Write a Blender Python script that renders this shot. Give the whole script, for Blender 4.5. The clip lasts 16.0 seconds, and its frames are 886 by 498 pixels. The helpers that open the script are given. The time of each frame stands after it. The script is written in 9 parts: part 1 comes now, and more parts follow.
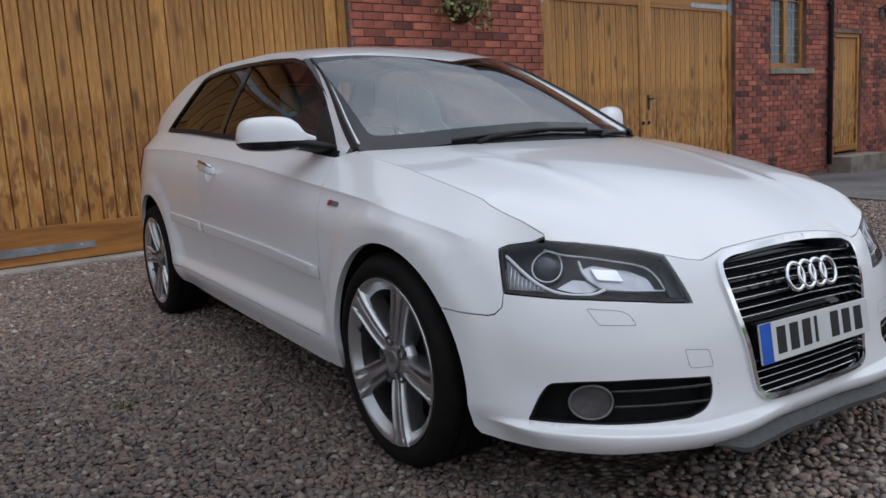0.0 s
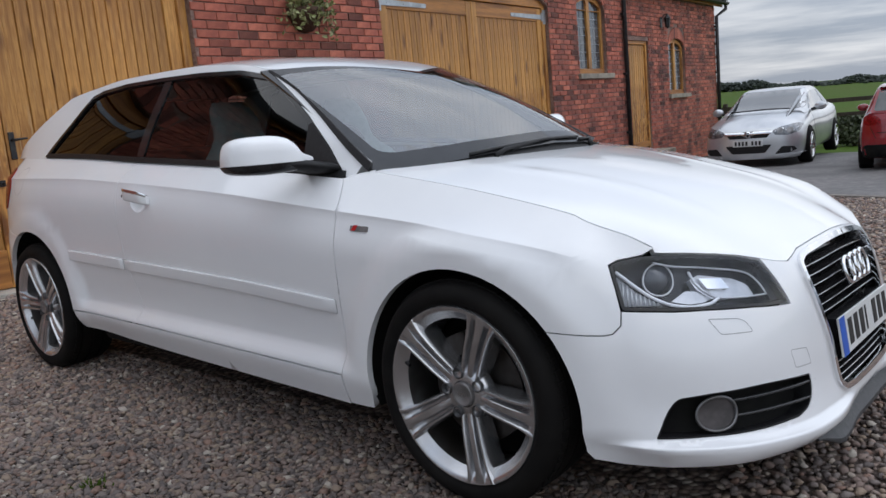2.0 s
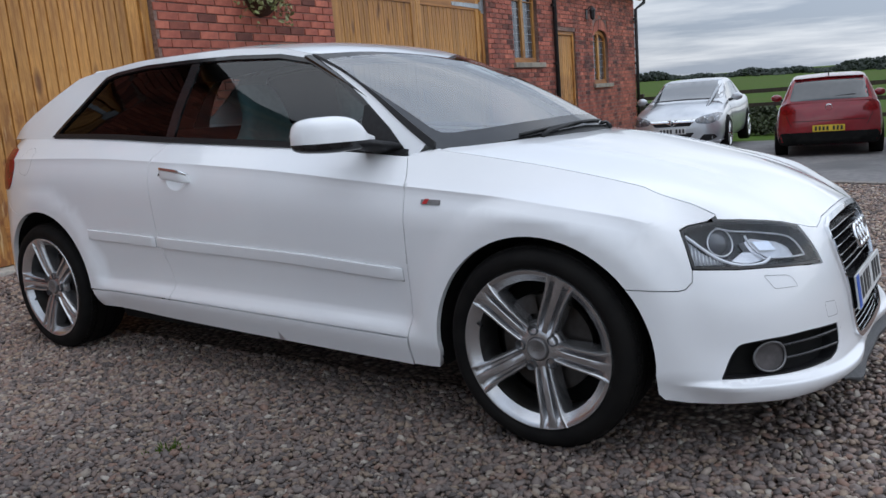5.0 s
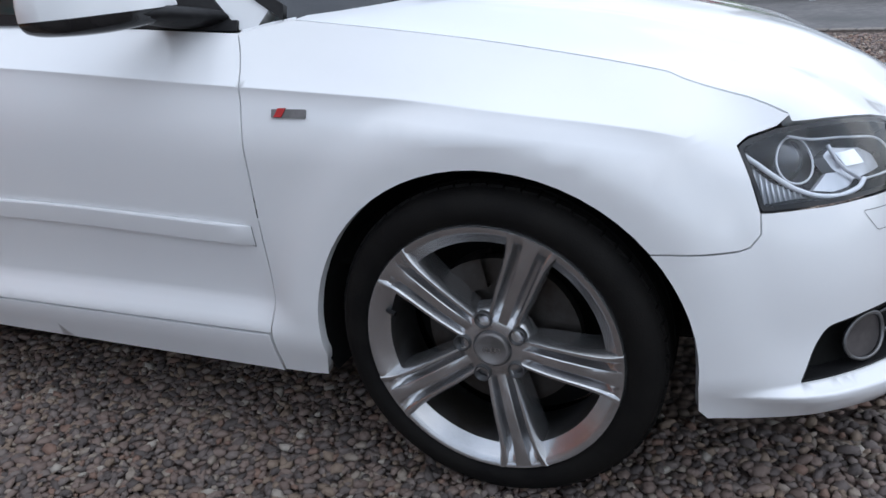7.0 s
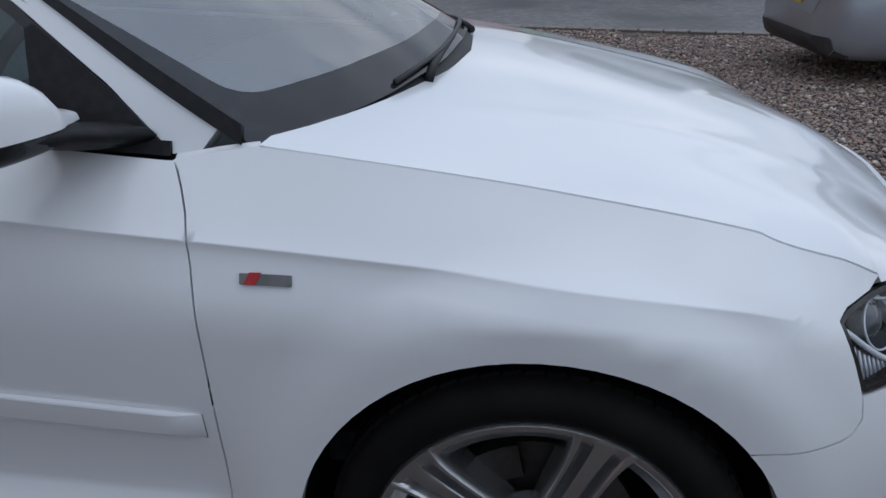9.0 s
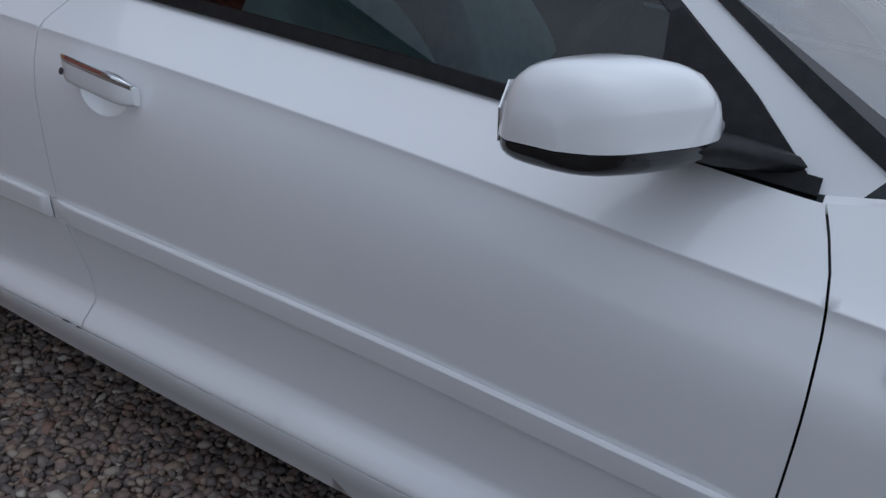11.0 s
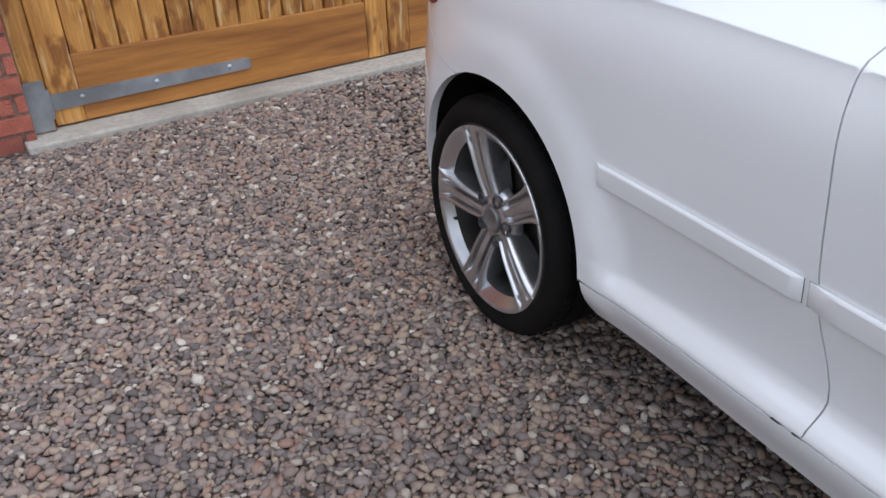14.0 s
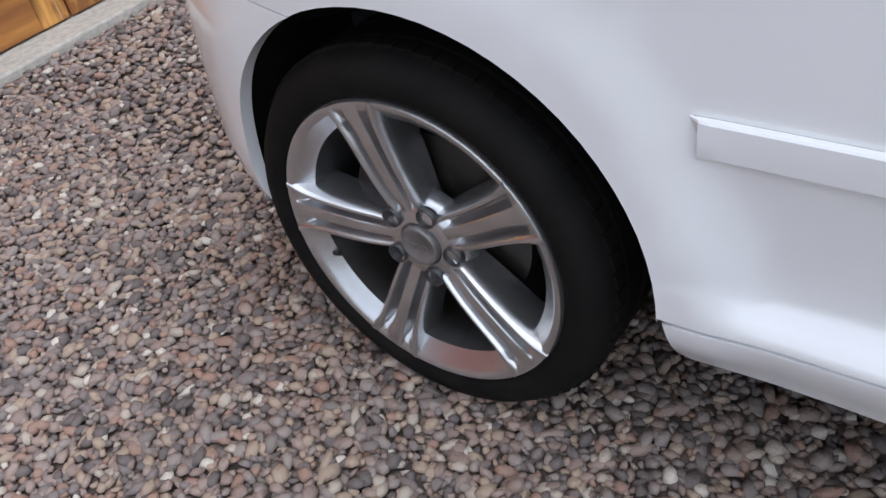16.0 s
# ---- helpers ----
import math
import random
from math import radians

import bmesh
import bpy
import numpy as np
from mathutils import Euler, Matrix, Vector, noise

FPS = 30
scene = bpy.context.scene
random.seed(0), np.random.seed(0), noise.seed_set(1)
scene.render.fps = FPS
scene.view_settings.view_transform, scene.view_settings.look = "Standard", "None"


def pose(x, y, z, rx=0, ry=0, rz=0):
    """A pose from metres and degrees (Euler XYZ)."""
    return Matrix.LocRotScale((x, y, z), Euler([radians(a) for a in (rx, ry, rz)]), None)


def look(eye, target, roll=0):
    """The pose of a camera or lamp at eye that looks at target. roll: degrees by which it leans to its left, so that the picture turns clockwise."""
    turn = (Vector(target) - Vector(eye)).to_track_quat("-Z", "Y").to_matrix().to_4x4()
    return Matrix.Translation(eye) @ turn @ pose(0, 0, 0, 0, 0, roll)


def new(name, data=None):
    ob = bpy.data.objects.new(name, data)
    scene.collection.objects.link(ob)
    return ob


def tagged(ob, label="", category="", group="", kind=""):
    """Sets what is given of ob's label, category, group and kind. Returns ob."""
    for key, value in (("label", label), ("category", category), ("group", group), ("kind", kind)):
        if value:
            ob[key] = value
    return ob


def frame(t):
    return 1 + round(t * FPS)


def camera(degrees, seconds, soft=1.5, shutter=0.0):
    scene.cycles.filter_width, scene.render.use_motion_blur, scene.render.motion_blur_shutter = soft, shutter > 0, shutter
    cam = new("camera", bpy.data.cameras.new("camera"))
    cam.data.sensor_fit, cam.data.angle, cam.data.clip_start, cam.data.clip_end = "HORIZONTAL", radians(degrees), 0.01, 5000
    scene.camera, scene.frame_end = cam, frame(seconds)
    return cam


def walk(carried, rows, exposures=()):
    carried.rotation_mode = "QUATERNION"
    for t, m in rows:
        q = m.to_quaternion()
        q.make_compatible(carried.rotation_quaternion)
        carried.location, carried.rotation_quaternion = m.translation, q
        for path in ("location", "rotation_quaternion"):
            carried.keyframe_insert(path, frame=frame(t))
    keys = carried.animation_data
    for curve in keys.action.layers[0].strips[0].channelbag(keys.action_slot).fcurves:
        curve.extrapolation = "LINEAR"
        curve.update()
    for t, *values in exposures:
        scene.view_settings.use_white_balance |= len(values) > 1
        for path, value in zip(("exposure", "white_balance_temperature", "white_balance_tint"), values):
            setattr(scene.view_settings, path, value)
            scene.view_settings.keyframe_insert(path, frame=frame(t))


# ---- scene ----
from mathutils import geometry

cam = camera(58.0, 16.0)
# the clip's own exposure and white balance on the way
EXPOSURES = [(0, -0.34, 6450, 11), (1.5, -0.06, 6450, 11), (2.5, -0.02, 6500, 11), (5, 0.02, 6250, 10), (7.5, 0.22, 6100, 10), (8, 0.14, 6050, 10), (8.5, -0.16, 6050, 10), (9.0, -0.56, 6000, 10), (9.5, -0.68, 6000, 10), (10.2, -0.78, 6000, 10), (12.5, 0.04, 6000, 10), (13.5, 0.28, 6200, 11), (14.2, 0.52, 6350, 11), (15, 0.64, 6350, 11), (16, 0.73, 6300, 11)]
PATH = [
    (0, (1.879, -1.867, 0.944), (0.213, -0.801, 0.643), -3.3),
    (0.5, (1.708, -1.998, 0.962), (0.078, -0.885, 0.637), -2.8),
    (1, (1.503, -1.992, 0.961), (-0.009, -0.734, 0.601), -4.6),
    (1.5, (1.367, -2.048, 0.986), (-0.082, -0.721, 0.612), -4.3),
    (2, (1.301, -2.307, 1.01), (-0.027, -0.846, 0.692), -5.3),
    (2.5, (1.389, -2.525, 1.006), (0.047, -1.064, 0.752), -5.1),
    (3, (1.451, -2.693, 1.044), (0.12, -1.226, 0.764), -4.1),
    (3.5, (1.388, -2.813, 1.044), (0.121, -1.293, 0.756), -3.9),
    (4, (1.295, -2.899, 1.042), (0.079, -1.338, 0.75), -3.9),
    (4.5, (1.219, -2.885, 1.043), (0.04, -1.306, 0.703), -2.9),
    (5, (1.079, -2.76, 1.035), (-0.073, -1.166, 0.668), -4.7),
    (5.2, (1.014, -2.681, 1.047), (-0.082, -1.05, 0.674), -4.8),
    (7.3, (0.413, -1.922, 0.988), (-0.327, -0.228, 0.225), -7.2),
    (7.5, (0.389, -1.878, 1.008), (-0.308, -0.174, 0.227), -7.5),
    (8, (0.375, -1.71, 1.135), (-0.223, 0.011, 0.31), -7.6),
    (8.5, (0.171, -1.693, 1.237), (-0.112, 0.152, 0.52), -6.6),
    (9, (0.03, -1.71, 1.194), (-0.261, 0.082, 0.355), -2.9),
    (9.5, (-0.152, -1.657, 1.143), (-0.533, 0.114, 0.295), 1.5),
    (10, (-0.317, -1.623, 1.11), (-0.842, 0.084, 0.21), 4.0),
    (10.2, (-0.357, -1.63, 1.111), (-0.931, 0.066, 0.219), 4.8),
    (12.3, (-0.531, -1.695, 1.245), (-1.861, -0.391, 0.517), 1.7),
    (12.5, (-0.56, -1.707, 1.234), (-1.903, -0.412, 0.514), 2.2),
    (13, (-0.648, -1.756, 1.225), (-2.014, -0.506, 0.469), 2.5),
    (13.5, (-0.851, -1.772, 1.2), (-2.335, -0.786, 0.292), -0.8),
    (14, (-1.115, -1.754, 1.2), (-2.66, -0.94, 0.226), -2.5),
    (14.5, (-1.384, -1.792, 1.139), (-2.841, -0.894, 0.104), -0.6),
    (15, (-1.595, -1.804, 1.107), (-2.897, -0.794, -0.026), -1.6),
    (15.5, (-1.769, -1.62, 1.082), (-3.034, -0.561, -0.048), -8.7),
    (16, (-1.953, -1.498, 0.997), (-3.011, -0.317, -0.22), -11.0),
]
walk(cam, [(t, look(eye, target, roll)) for t, eye, target, roll in PATH], EXPOSURES)


# ---------------------------------------------------------------- light
world = bpy.data.worlds.new("overcast_sky")
scene.world = world
world.use_nodes = True
wn, wl = world.node_tree.nodes, world.node_tree.links
wn.clear()
w_out = wn.new("ShaderNodeOutputWorld")
w_bg = wn.new("ShaderNodeBackground")
w_sky = wn.new("ShaderNodeTexSky")
w_sky.sky_type = "NISHITA"
w_sky.sun_disc = False
w_sky.sun_elevation = radians(45)
w_sky.sun_rotation = radians(34)
w_tc = wn.new("ShaderNodeTexCoord")
w_map = wn.new("ShaderNodeMapping")
w_map.vector_type = "TEXTURE"
w_map.inputs["Location"].default_value = (3.1, 1.4, 0.0)
w_map.inputs["Rotation"].default_value = (0, 0, radians(22))
w_map.inputs["Scale"].default_value = (1.7, 1.0, 1.0)
w_noise = wn.new("ShaderNodeTexNoise")
w_noise.inputs["Scale"].default_value = 0.95
w_noise.inputs["Detail"].default_value = 7
w_noise.inputs["Roughness"].default_value = 0.55
w_ramp = wn.new("ShaderNodeValToRGB")
w_ramp.color_ramp.elements[0].position = 0.42
w_ramp.color_ramp.elements[0].color = (5.4, 6.2, 7.5, 1)
w_ramp.color_ramp.elements[1].position = 0.64
w_ramp.color_ramp.elements[1].color = (11.9, 12.3, 12.9, 1)
w_mix = wn.new("ShaderNodeMixRGB")
w_mix.inputs["Fac"].default_value = 0.88
w_bg.inputs["Strength"].default_value = 0.078
w_sep = wn.new("ShaderNodeSeparateXYZ")
w_low = wn.new("ShaderNodeMath")             # cloud lies in a level layer, so it draws out into bands near the horizon
w_low.operation = "MAXIMUM"
w_low.inputs[1].default_value = 0.0
w_den = wn.new("ShaderNodeMath")
w_den.inputs[1].default_value = 0.12
w_layer = wn.new("ShaderNodeVectorMath")
w_layer.operation = "DIVIDE"
w_three = wn.new("ShaderNodeCombineXYZ")
wl.new(w_tc.outputs["Generated"], w_sep.inputs["Vector"])
wl.new(w_sep.outputs["Z"], w_low.inputs[0])
wl.new(w_low.outputs[0], w_den.inputs[0])
for k in range(3):
    wl.new(w_den.outputs[0], w_three.inputs[k])
wl.new(w_tc.outputs["Generated"], w_layer.inputs[0])
wl.new(w_three.outputs[0], w_layer.inputs[1])
wl.new(w_layer.outputs[0], w_map.inputs["Vector"])
wl.new(w_map.outputs["Vector"], w_noise.inputs["Vector"])
wl.new(w_noise.outputs["Fac"], w_ramp.inputs["Fac"])
wl.new(w_sky.outputs["Color"], w_mix.inputs["Color1"])
wl.new(w_ramp.outputs["Color"], w_mix.inputs["Color2"])
w_up = wn.new("ShaderNodeMapRange")          # an overcast sky is brightest overhead
w_up.inputs["To Min"].default_value, w_up.inputs["To Max"].default_value = 0.92, 1.36
w_rise = wn.new("ShaderNodeVectorMath")
w_rise.operation = "SCALE"
wl.new(w_sep.outputs["Z"], w_up.inputs["Value"])
wl.new(w_mix.outputs["Color"], w_rise.inputs["Vector"])
w_dot = wn.new("ShaderNodeVectorMath")       # the unseen sky behind the court is made brighter, to light the car's side
w_dot.operation = "DOT_PRODUCT"
w_dot.inputs[1].default_value = Vector((0.2, -0.9, 0.55)).normalized()
w_glow = wn.new("ShaderNodeMapRange")
w_glow.interpolation_type = "SMOOTHSTEP"
w_glow.inputs["From Min"].default_value, w_glow.inputs["From Max"].default_value = -1.0, 1.0
w_glow.inputs["To Min"].default_value, w_glow.inputs["To Max"].default_value = 0.80, 1.22
w_all = wn.new("ShaderNodeMath")
w_all.operation = "MULTIPLY"
wl.new(w_tc.outputs["Generated"], w_dot.inputs[0])
wl.new(w_dot.outputs["Value"], w_glow.inputs["Value"])
wl.new(w_glow.outputs[0], w_all.inputs[0])
wl.new(w_up.outputs["Result"], w_all.inputs[1])
SUN_FROM = Vector((3.8, 5.6, 6.8))
w_near = wn.new("ShaderNodeVectorMath")      # the sun's soft glow through the cloud
w_near.operation = "DOT_PRODUCT"
w_near.inputs[1].default_value = SUN_FROM.normalized()
w_lobe = wn.new("ShaderNodeMapRange")
w_lobe.interpolation_type = "SMOOTHSTEP"
w_lobe.inputs["From Min"].default_value, w_lobe.inputs["From Max"].default_value = 0.25, 1.0
w_lobe.inputs["To Min"].default_value, w_lobe.inputs["To Max"].default_value = 1.0, 1.75
w_both = wn.new("ShaderNodeMath")
w_both.operation = "MULTIPLY"
wl.new(w_tc.outputs["Generated"], w_near.inputs[0])
wl.new(w_near.outputs["Value"], w_lobe.inputs["Value"])
wl.new(w_lobe.outputs[0], w_both.inputs[0])
wl.new(w_all.outputs[0], w_both.inputs[1])
wl.new(w_both.outputs[0], w_rise.inputs["Scale"])
wl.new(w_rise.outputs["Vector"], w_bg.inputs["Color"])
wl.new(w_bg.outputs["Background"], w_out.inputs["Surface"])

sun_data = bpy.data.lights.new("sun", "SUN")
sun_data.energy = 0.3
sun_data.angle = radians(120)
sun_data.color = (1.0, 0.96, 0.9)
sun = new("sun", sun_data)
sun.matrix_basis = look(tuple(SUN_FROM), (0, 0, 0))


# ---------------------------------------------------------------- materials
def material(name, color, rough=0.5, metal=0.0, grain=None, grain_scale=30.0, stain=None, stain_scale=3.0, bump=0.0, bump_scale=80.0,
             coat=0.0, spec=0.5, per_object=0.0, stretch=(1, 1, 1)):
    """A principled material with two scales of colour variation and a fine bump, in object space."""
    m = bpy.data.materials.new(name)
    m.use_nodes = True
    n, l = m.node_tree.nodes, m.node_tree.links
    p = n["Principled BSDF"]
    p.inputs["Roughness"].default_value = rough
    p.inputs["Metallic"].default_value = metal
    p.inputs["Specular IOR Level"].default_value = spec
    p.inputs["Coat Weight"].default_value = coat
    p.inputs["Coat Roughness"].default_value = 0.05
    p.inputs["Base Color"].default_value = (*color, 1)
    tc = n.new("ShaderNodeTexCoord")
    mp = n.new("ShaderNodeMapping")
    mp.inputs["Scale"].default_value = stretch
    l.new(tc.outputs["Object"], mp.inputs["Vector"])
    last = None
    for other, scale, lo, hi in ((grain, grain_scale, 0.42, 0.62), (stain, stain_scale, 0.45, 0.7)):
        if other is None:
            continue
        t = n.new("ShaderNodeTexNoise")
        t.inputs["Scale"].default_value = scale
        t.inputs["Detail"].default_value = 6
        r = n.new("ShaderNodeMapRange")
        r.inputs["From Min"].default_value = lo
        r.inputs["From Max"].default_value = hi
        mix = n.new("ShaderNodeMixRGB")
        mix.inputs["Color2"].default_value = (*other, 1)
        l.new(mp.outputs["Vector"], t.inputs["Vector"])
        l.new(t.outputs["Fac"], r.inputs["Value"])
        l.new(r.outputs["Result"], mix.inputs["Fac"])
        if last is None:
            mix.inputs["Color1"].default_value = (*color, 1)
        else:
            l.new(last, mix.inputs["Color1"])
        last = mix.outputs["Color"]
    if per_object:
        oi = n.new("ShaderNodeObjectInfo")
        hsv = n.new("ShaderNodeHueSaturation")
        r = n.new("ShaderNodeMapRange")
        r.inputs["To Min"].default_value = 1 - per_object
        r.inputs["To Max"].default_value = 1 + per_object
        l.new(oi.outputs["Random"], r.inputs["Value"])
        l.new(r.outputs["Result"], hsv.inputs["Value"])
        if last is None:
            hsv.inputs["Color"].default_value = (*color, 1)
        else:
            l.new(last, hsv.inputs["Color"])
        last = hsv.outputs["Color"]
    if last is not None:
        l.new(last, p.inputs["Base Color"])
    if bump:
        t = n.new("ShaderNodeTexNoise")
        t.inputs["Scale"].default_value = bump_scale
        t.inputs["Detail"].default_value = 4
        b = n.new("ShaderNodeBump")
        b.inputs["Strength"].default_value = bump
        b.inputs["Distance"].default_value = 0.01
        l.new(mp.outputs["Vector"], t.inputs["Vector"])
        l.new(t.outputs["Fac"], b.inputs["Height"])
        l.new(b.outputs["Normal"], p.inputs["Normal"])
    return m


def glass_material(name, tint, alpha, rough=0.0, ior=1.85):
    """Thin glazing: a tinted see-through layer under a mirror-like gloss that grows at grazing angles."""
    m = bpy.data.materials.new(name)
    m.use_nodes = True
    n, l = m.node_tree.nodes, m.node_tree.links
    n.clear()
    out = n.new("ShaderNodeOutputMaterial")
    tr = n.new("ShaderNodeBsdfTransparent")
    tr.inputs["Color"].default_value = (*[c * alpha for c in tint], 1)
    gl = n.new("ShaderNodeBsdfGlossy")
    gl.inputs["Roughness"].default_value = rough
    gl.inputs["Color"].default_value = (1, 1, 1, 1)
    # Schlick's gloss, alike from both sides of the thin sheet
    lw, po, fr = n.new("ShaderNodeLayerWeight"), n.new("ShaderNodeMath"), n.new("ShaderNodeMapRange")
    lw.inputs["Blend"].default_value = 0.5
    po.operation = "POWER"
    po.inputs[1].default_value = 5.0
    fr.inputs["To Min"].default_value = ((ior - 1) / (ior + 1)) ** 2
    l.new(lw.outputs["Facing"], po.inputs[0])
    l.new(po.outputs["Value"], fr.inputs["Value"])
    mix = n.new("ShaderNodeMixShader")
    l.new(fr.outputs["Result"], mix.inputs["Fac"])
    l.new(tr.outputs["BSDF"], mix.inputs[1])
    l.new(gl.outputs["BSDF"], mix.inputs[2])
    l.new(mix.outputs["Shader"], out.inputs["Surface"])
    return m


WHITE_PAINT = material("white_car_paint", (0.84, 0.85, 0.86), 0.28, grain=(0.81, 0.82, 0.835), grain_scale=2.0, coat=1.0, bump=0.004, bump_scale=900)
BLACK_GLOSS = material("gloss_black_trim", (0.012, 0.012, 0.013), 0.12, grain=(0.02, 0.02, 0.021), grain_scale=20)
BLACK_PLASTIC = material("black_plastic", (0.010, 0.010, 0.011), 0.5, grain=(0.016, 0.016, 0.017), grain_scale=60, bump=0.15, bump_scale=700, spec=0.3)
RUBBER = material("tyre_rubber", (0.006, 0.0057, 0.0057), 0.75, grain=(0.009, 0.0085, 0.008), grain_scale=18, stain=(0.011, 0.010, 0.009), stain_scale=4, bump=0.2, bump_scale=300, spec=0.12)
CHROME = material("chrome", (0.85, 0.86, 0.88), 0.08, 1.0, grain=(0.78, 0.79, 0.8), grain_scale=6)
ALLOY = material("silver_alloy", (0.62, 0.622, 0.635), 0.27, 0.92, grain=(0.60, 0.605, 0.62), grain_scale=9, stain=(0.46, 0.455, 0.45), stain_scale=5, bump=0.02, bump_scale=400)
STEEL_DARK = material("dark_brake_steel", (0.060, 0.054, 0.050), 0.5, 0.7, grain=(0.04, 0.032, 0.026), grain_scale=20, bump=0.1)
DARK = material("dark_underbody", (0.009, 0.009, 0.009), 0.9, grain=(0.013, 0.013, 0.012), grain_scale=10, spec=0.15)
WINDSCREEN = glass_material("windscreen_glass", (0.78, 0.88, 0.87), 0.70, ior=2.95)
BARREL = material("dull_wheel_barrel", (0.20, 0.20, 0.205), 0.42, 0.8, grain=(0.14, 0.138, 0.135), grain_scale=12, stain=(0.09, 0.08, 0.07), stain_scale=5, bump=0.05)
SIDE_GLASS = glass_material("tinted_side_glass", (0.60, 0.77, 0.80), 0.42, ior=1.70)
REAR_GLASS = glass_material("dark_tinted_glass", (0.12, 0.10, 0.09), 0.4, ior=1.28)
LAMP_GLASS = glass_material("headlamp_lens", (0.95, 0.97, 1.0), 0.96, ior=1.45)


# ---------------------------------------------------------------- building helpers
def thing(name, label="", category="", group="", kind="", at=None):
    ob = new(name)
    ob.empty_display_size = 0.1
    if at is not None:
        ob.matrix_basis = at
    return tagged(ob, label, category, group, kind)


def part(name, bm, mat, parent=None, label="", smooth=False, local=None):
    """Links a bmesh or a mesh as one object under a thing or a part."""
    if isinstance(bm, bmesh.types.BMesh):
        me = bpy.data.meshes.new(name)
        bm.to_mesh(me)
        bm.free()
    else:
        me = bm
    if mat is not None and not me.materials:
        me.materials.append(mat)
    if smooth:
        me.polygons.foreach_set("use_smooth", [True] * len(me.polygons))
    ob = new(name, me)
    ob.parent = parent
    if local is not None:
        ob.matrix_basis = local
    if label:
        tagged(ob, label)
    return ob


def pchip(xs, ys):
    """A smooth monotone curve through points; takes and gives arrays."""
    xs, ys = np.array(xs, float), np.array(ys, float)
    if xs[0] > xs[-1]:
        xs, ys = xs[::-1], ys[::-1]
    h, d = np.diff(xs), np.diff(ys) / np.diff(xs)
    m = np.zeros(len(xs))
    m[0], m[-1] = d[0], d[-1]
    for i in range(1, len(xs) - 1):
        if d[i - 1] * d[i] > 0:
            w1, w2 = 2 * h[i] + h[i - 1], h[i] + 2 * h[i - 1]
            m[i] = (w1 + w2) / (w1 / d[i - 1] + w2 / d[i])

    def at(x):
        x = np.clip(np.asarray(x, float), xs[0], xs[-1])
        i = np.clip(np.searchsorted(xs, x) - 1, 0, len(xs) - 2)
        t = (x - xs[i]) / h[i]
        return ((1 + 2 * t) * (1 - t) ** 2 * ys[i] + t * (1 - t) ** 2 * h[i] * m[i]
                + t * t * (3 - 2 * t) * ys[i + 1] + t * t * (t - 1) * h[i] * m[i + 1])
    return at


def smoothstep(a, b, x):
    t = np.clip((np.asarray(x, float) - a) / (b - a), 0, 1)
    return t * t * (3 - 2 * t)


def dense(points, step, closed=True):
    out, n = [], len(points)
    for i in range(n if closed else n - 1):
        a, b = np.array(points[i], float), np.array(points[(i + 1) % n], float)
        k = max(1, int(math.ceil(np.linalg.norm(b - a) / step)))
        out += [a + (b - a) * j / k for j in range(k)]
    if not closed:
        out.append(np.array(points[-1], float))
    return np.array(out)


def rounded(points, r, k=4):
    """Rounds the corners of a closed outline; r is one radius or one for each corner."""
    out, n = [], len(points)
    for i in range(n):
        p, a, b = (np.array(points[j % n], float) for j in (i, i - 1, i + 1))
        rr = r[i] if isinstance(r, (list, tuple)) else r
        da, db = a - p, b - p
        la, lb = np.linalg.norm(da), np.linalg.norm(db)
        q = min(rr, 0.45 * la, 0.45 * lb)
        if q <= 0:
            out.append(p)
            continue
        s, e = p + da / la * q, p + db / lb * q
        for j in range(k + 1):
            t = j / k
            out.append((1 - t) ** 2 * s + 2 * t * (1 - t) * p + t * t * e)
    return [tuple(v) for v in out]


def inside(poly, pts):
    poly, pts = np.asarray(poly), np.asarray(pts)
    x, y = pts[:, 0], pts[:, 1]
    res = np.zeros(len(pts), bool)
    x0, y0 = poly[:, 0], poly[:, 1]
    x1, y1 = np.roll(x0, -1), np.roll(y0, -1)
    for a, b, c, d in zip(x0, y0, x1, y1):
        if b == d:
            continue
        hit = ((b > y) != (d > y)) & (x < (c - a) * (y - b) / (d - b) + a)
        res ^= hit
    return res


def inset(poly, g):
    """Moves a closed outline inwards by g."""
    p = np.asarray(poly, float)
    area = 0.5 * np.sum(p[:, 0] * np.roll(p[:, 1], -1) - np.roll(p[:, 0], -1) * p[:, 1])
    t = np.roll(p, -1, 0) - np.roll(p, 1, 0)
    t /= np.linalg.norm(t, axis=1)[:, None] + 1e-9
    nrm = np.stack([-t[:, 1], t[:, 0]], 1) * (1 if area > 0 else -1)
    return p + nrm * g


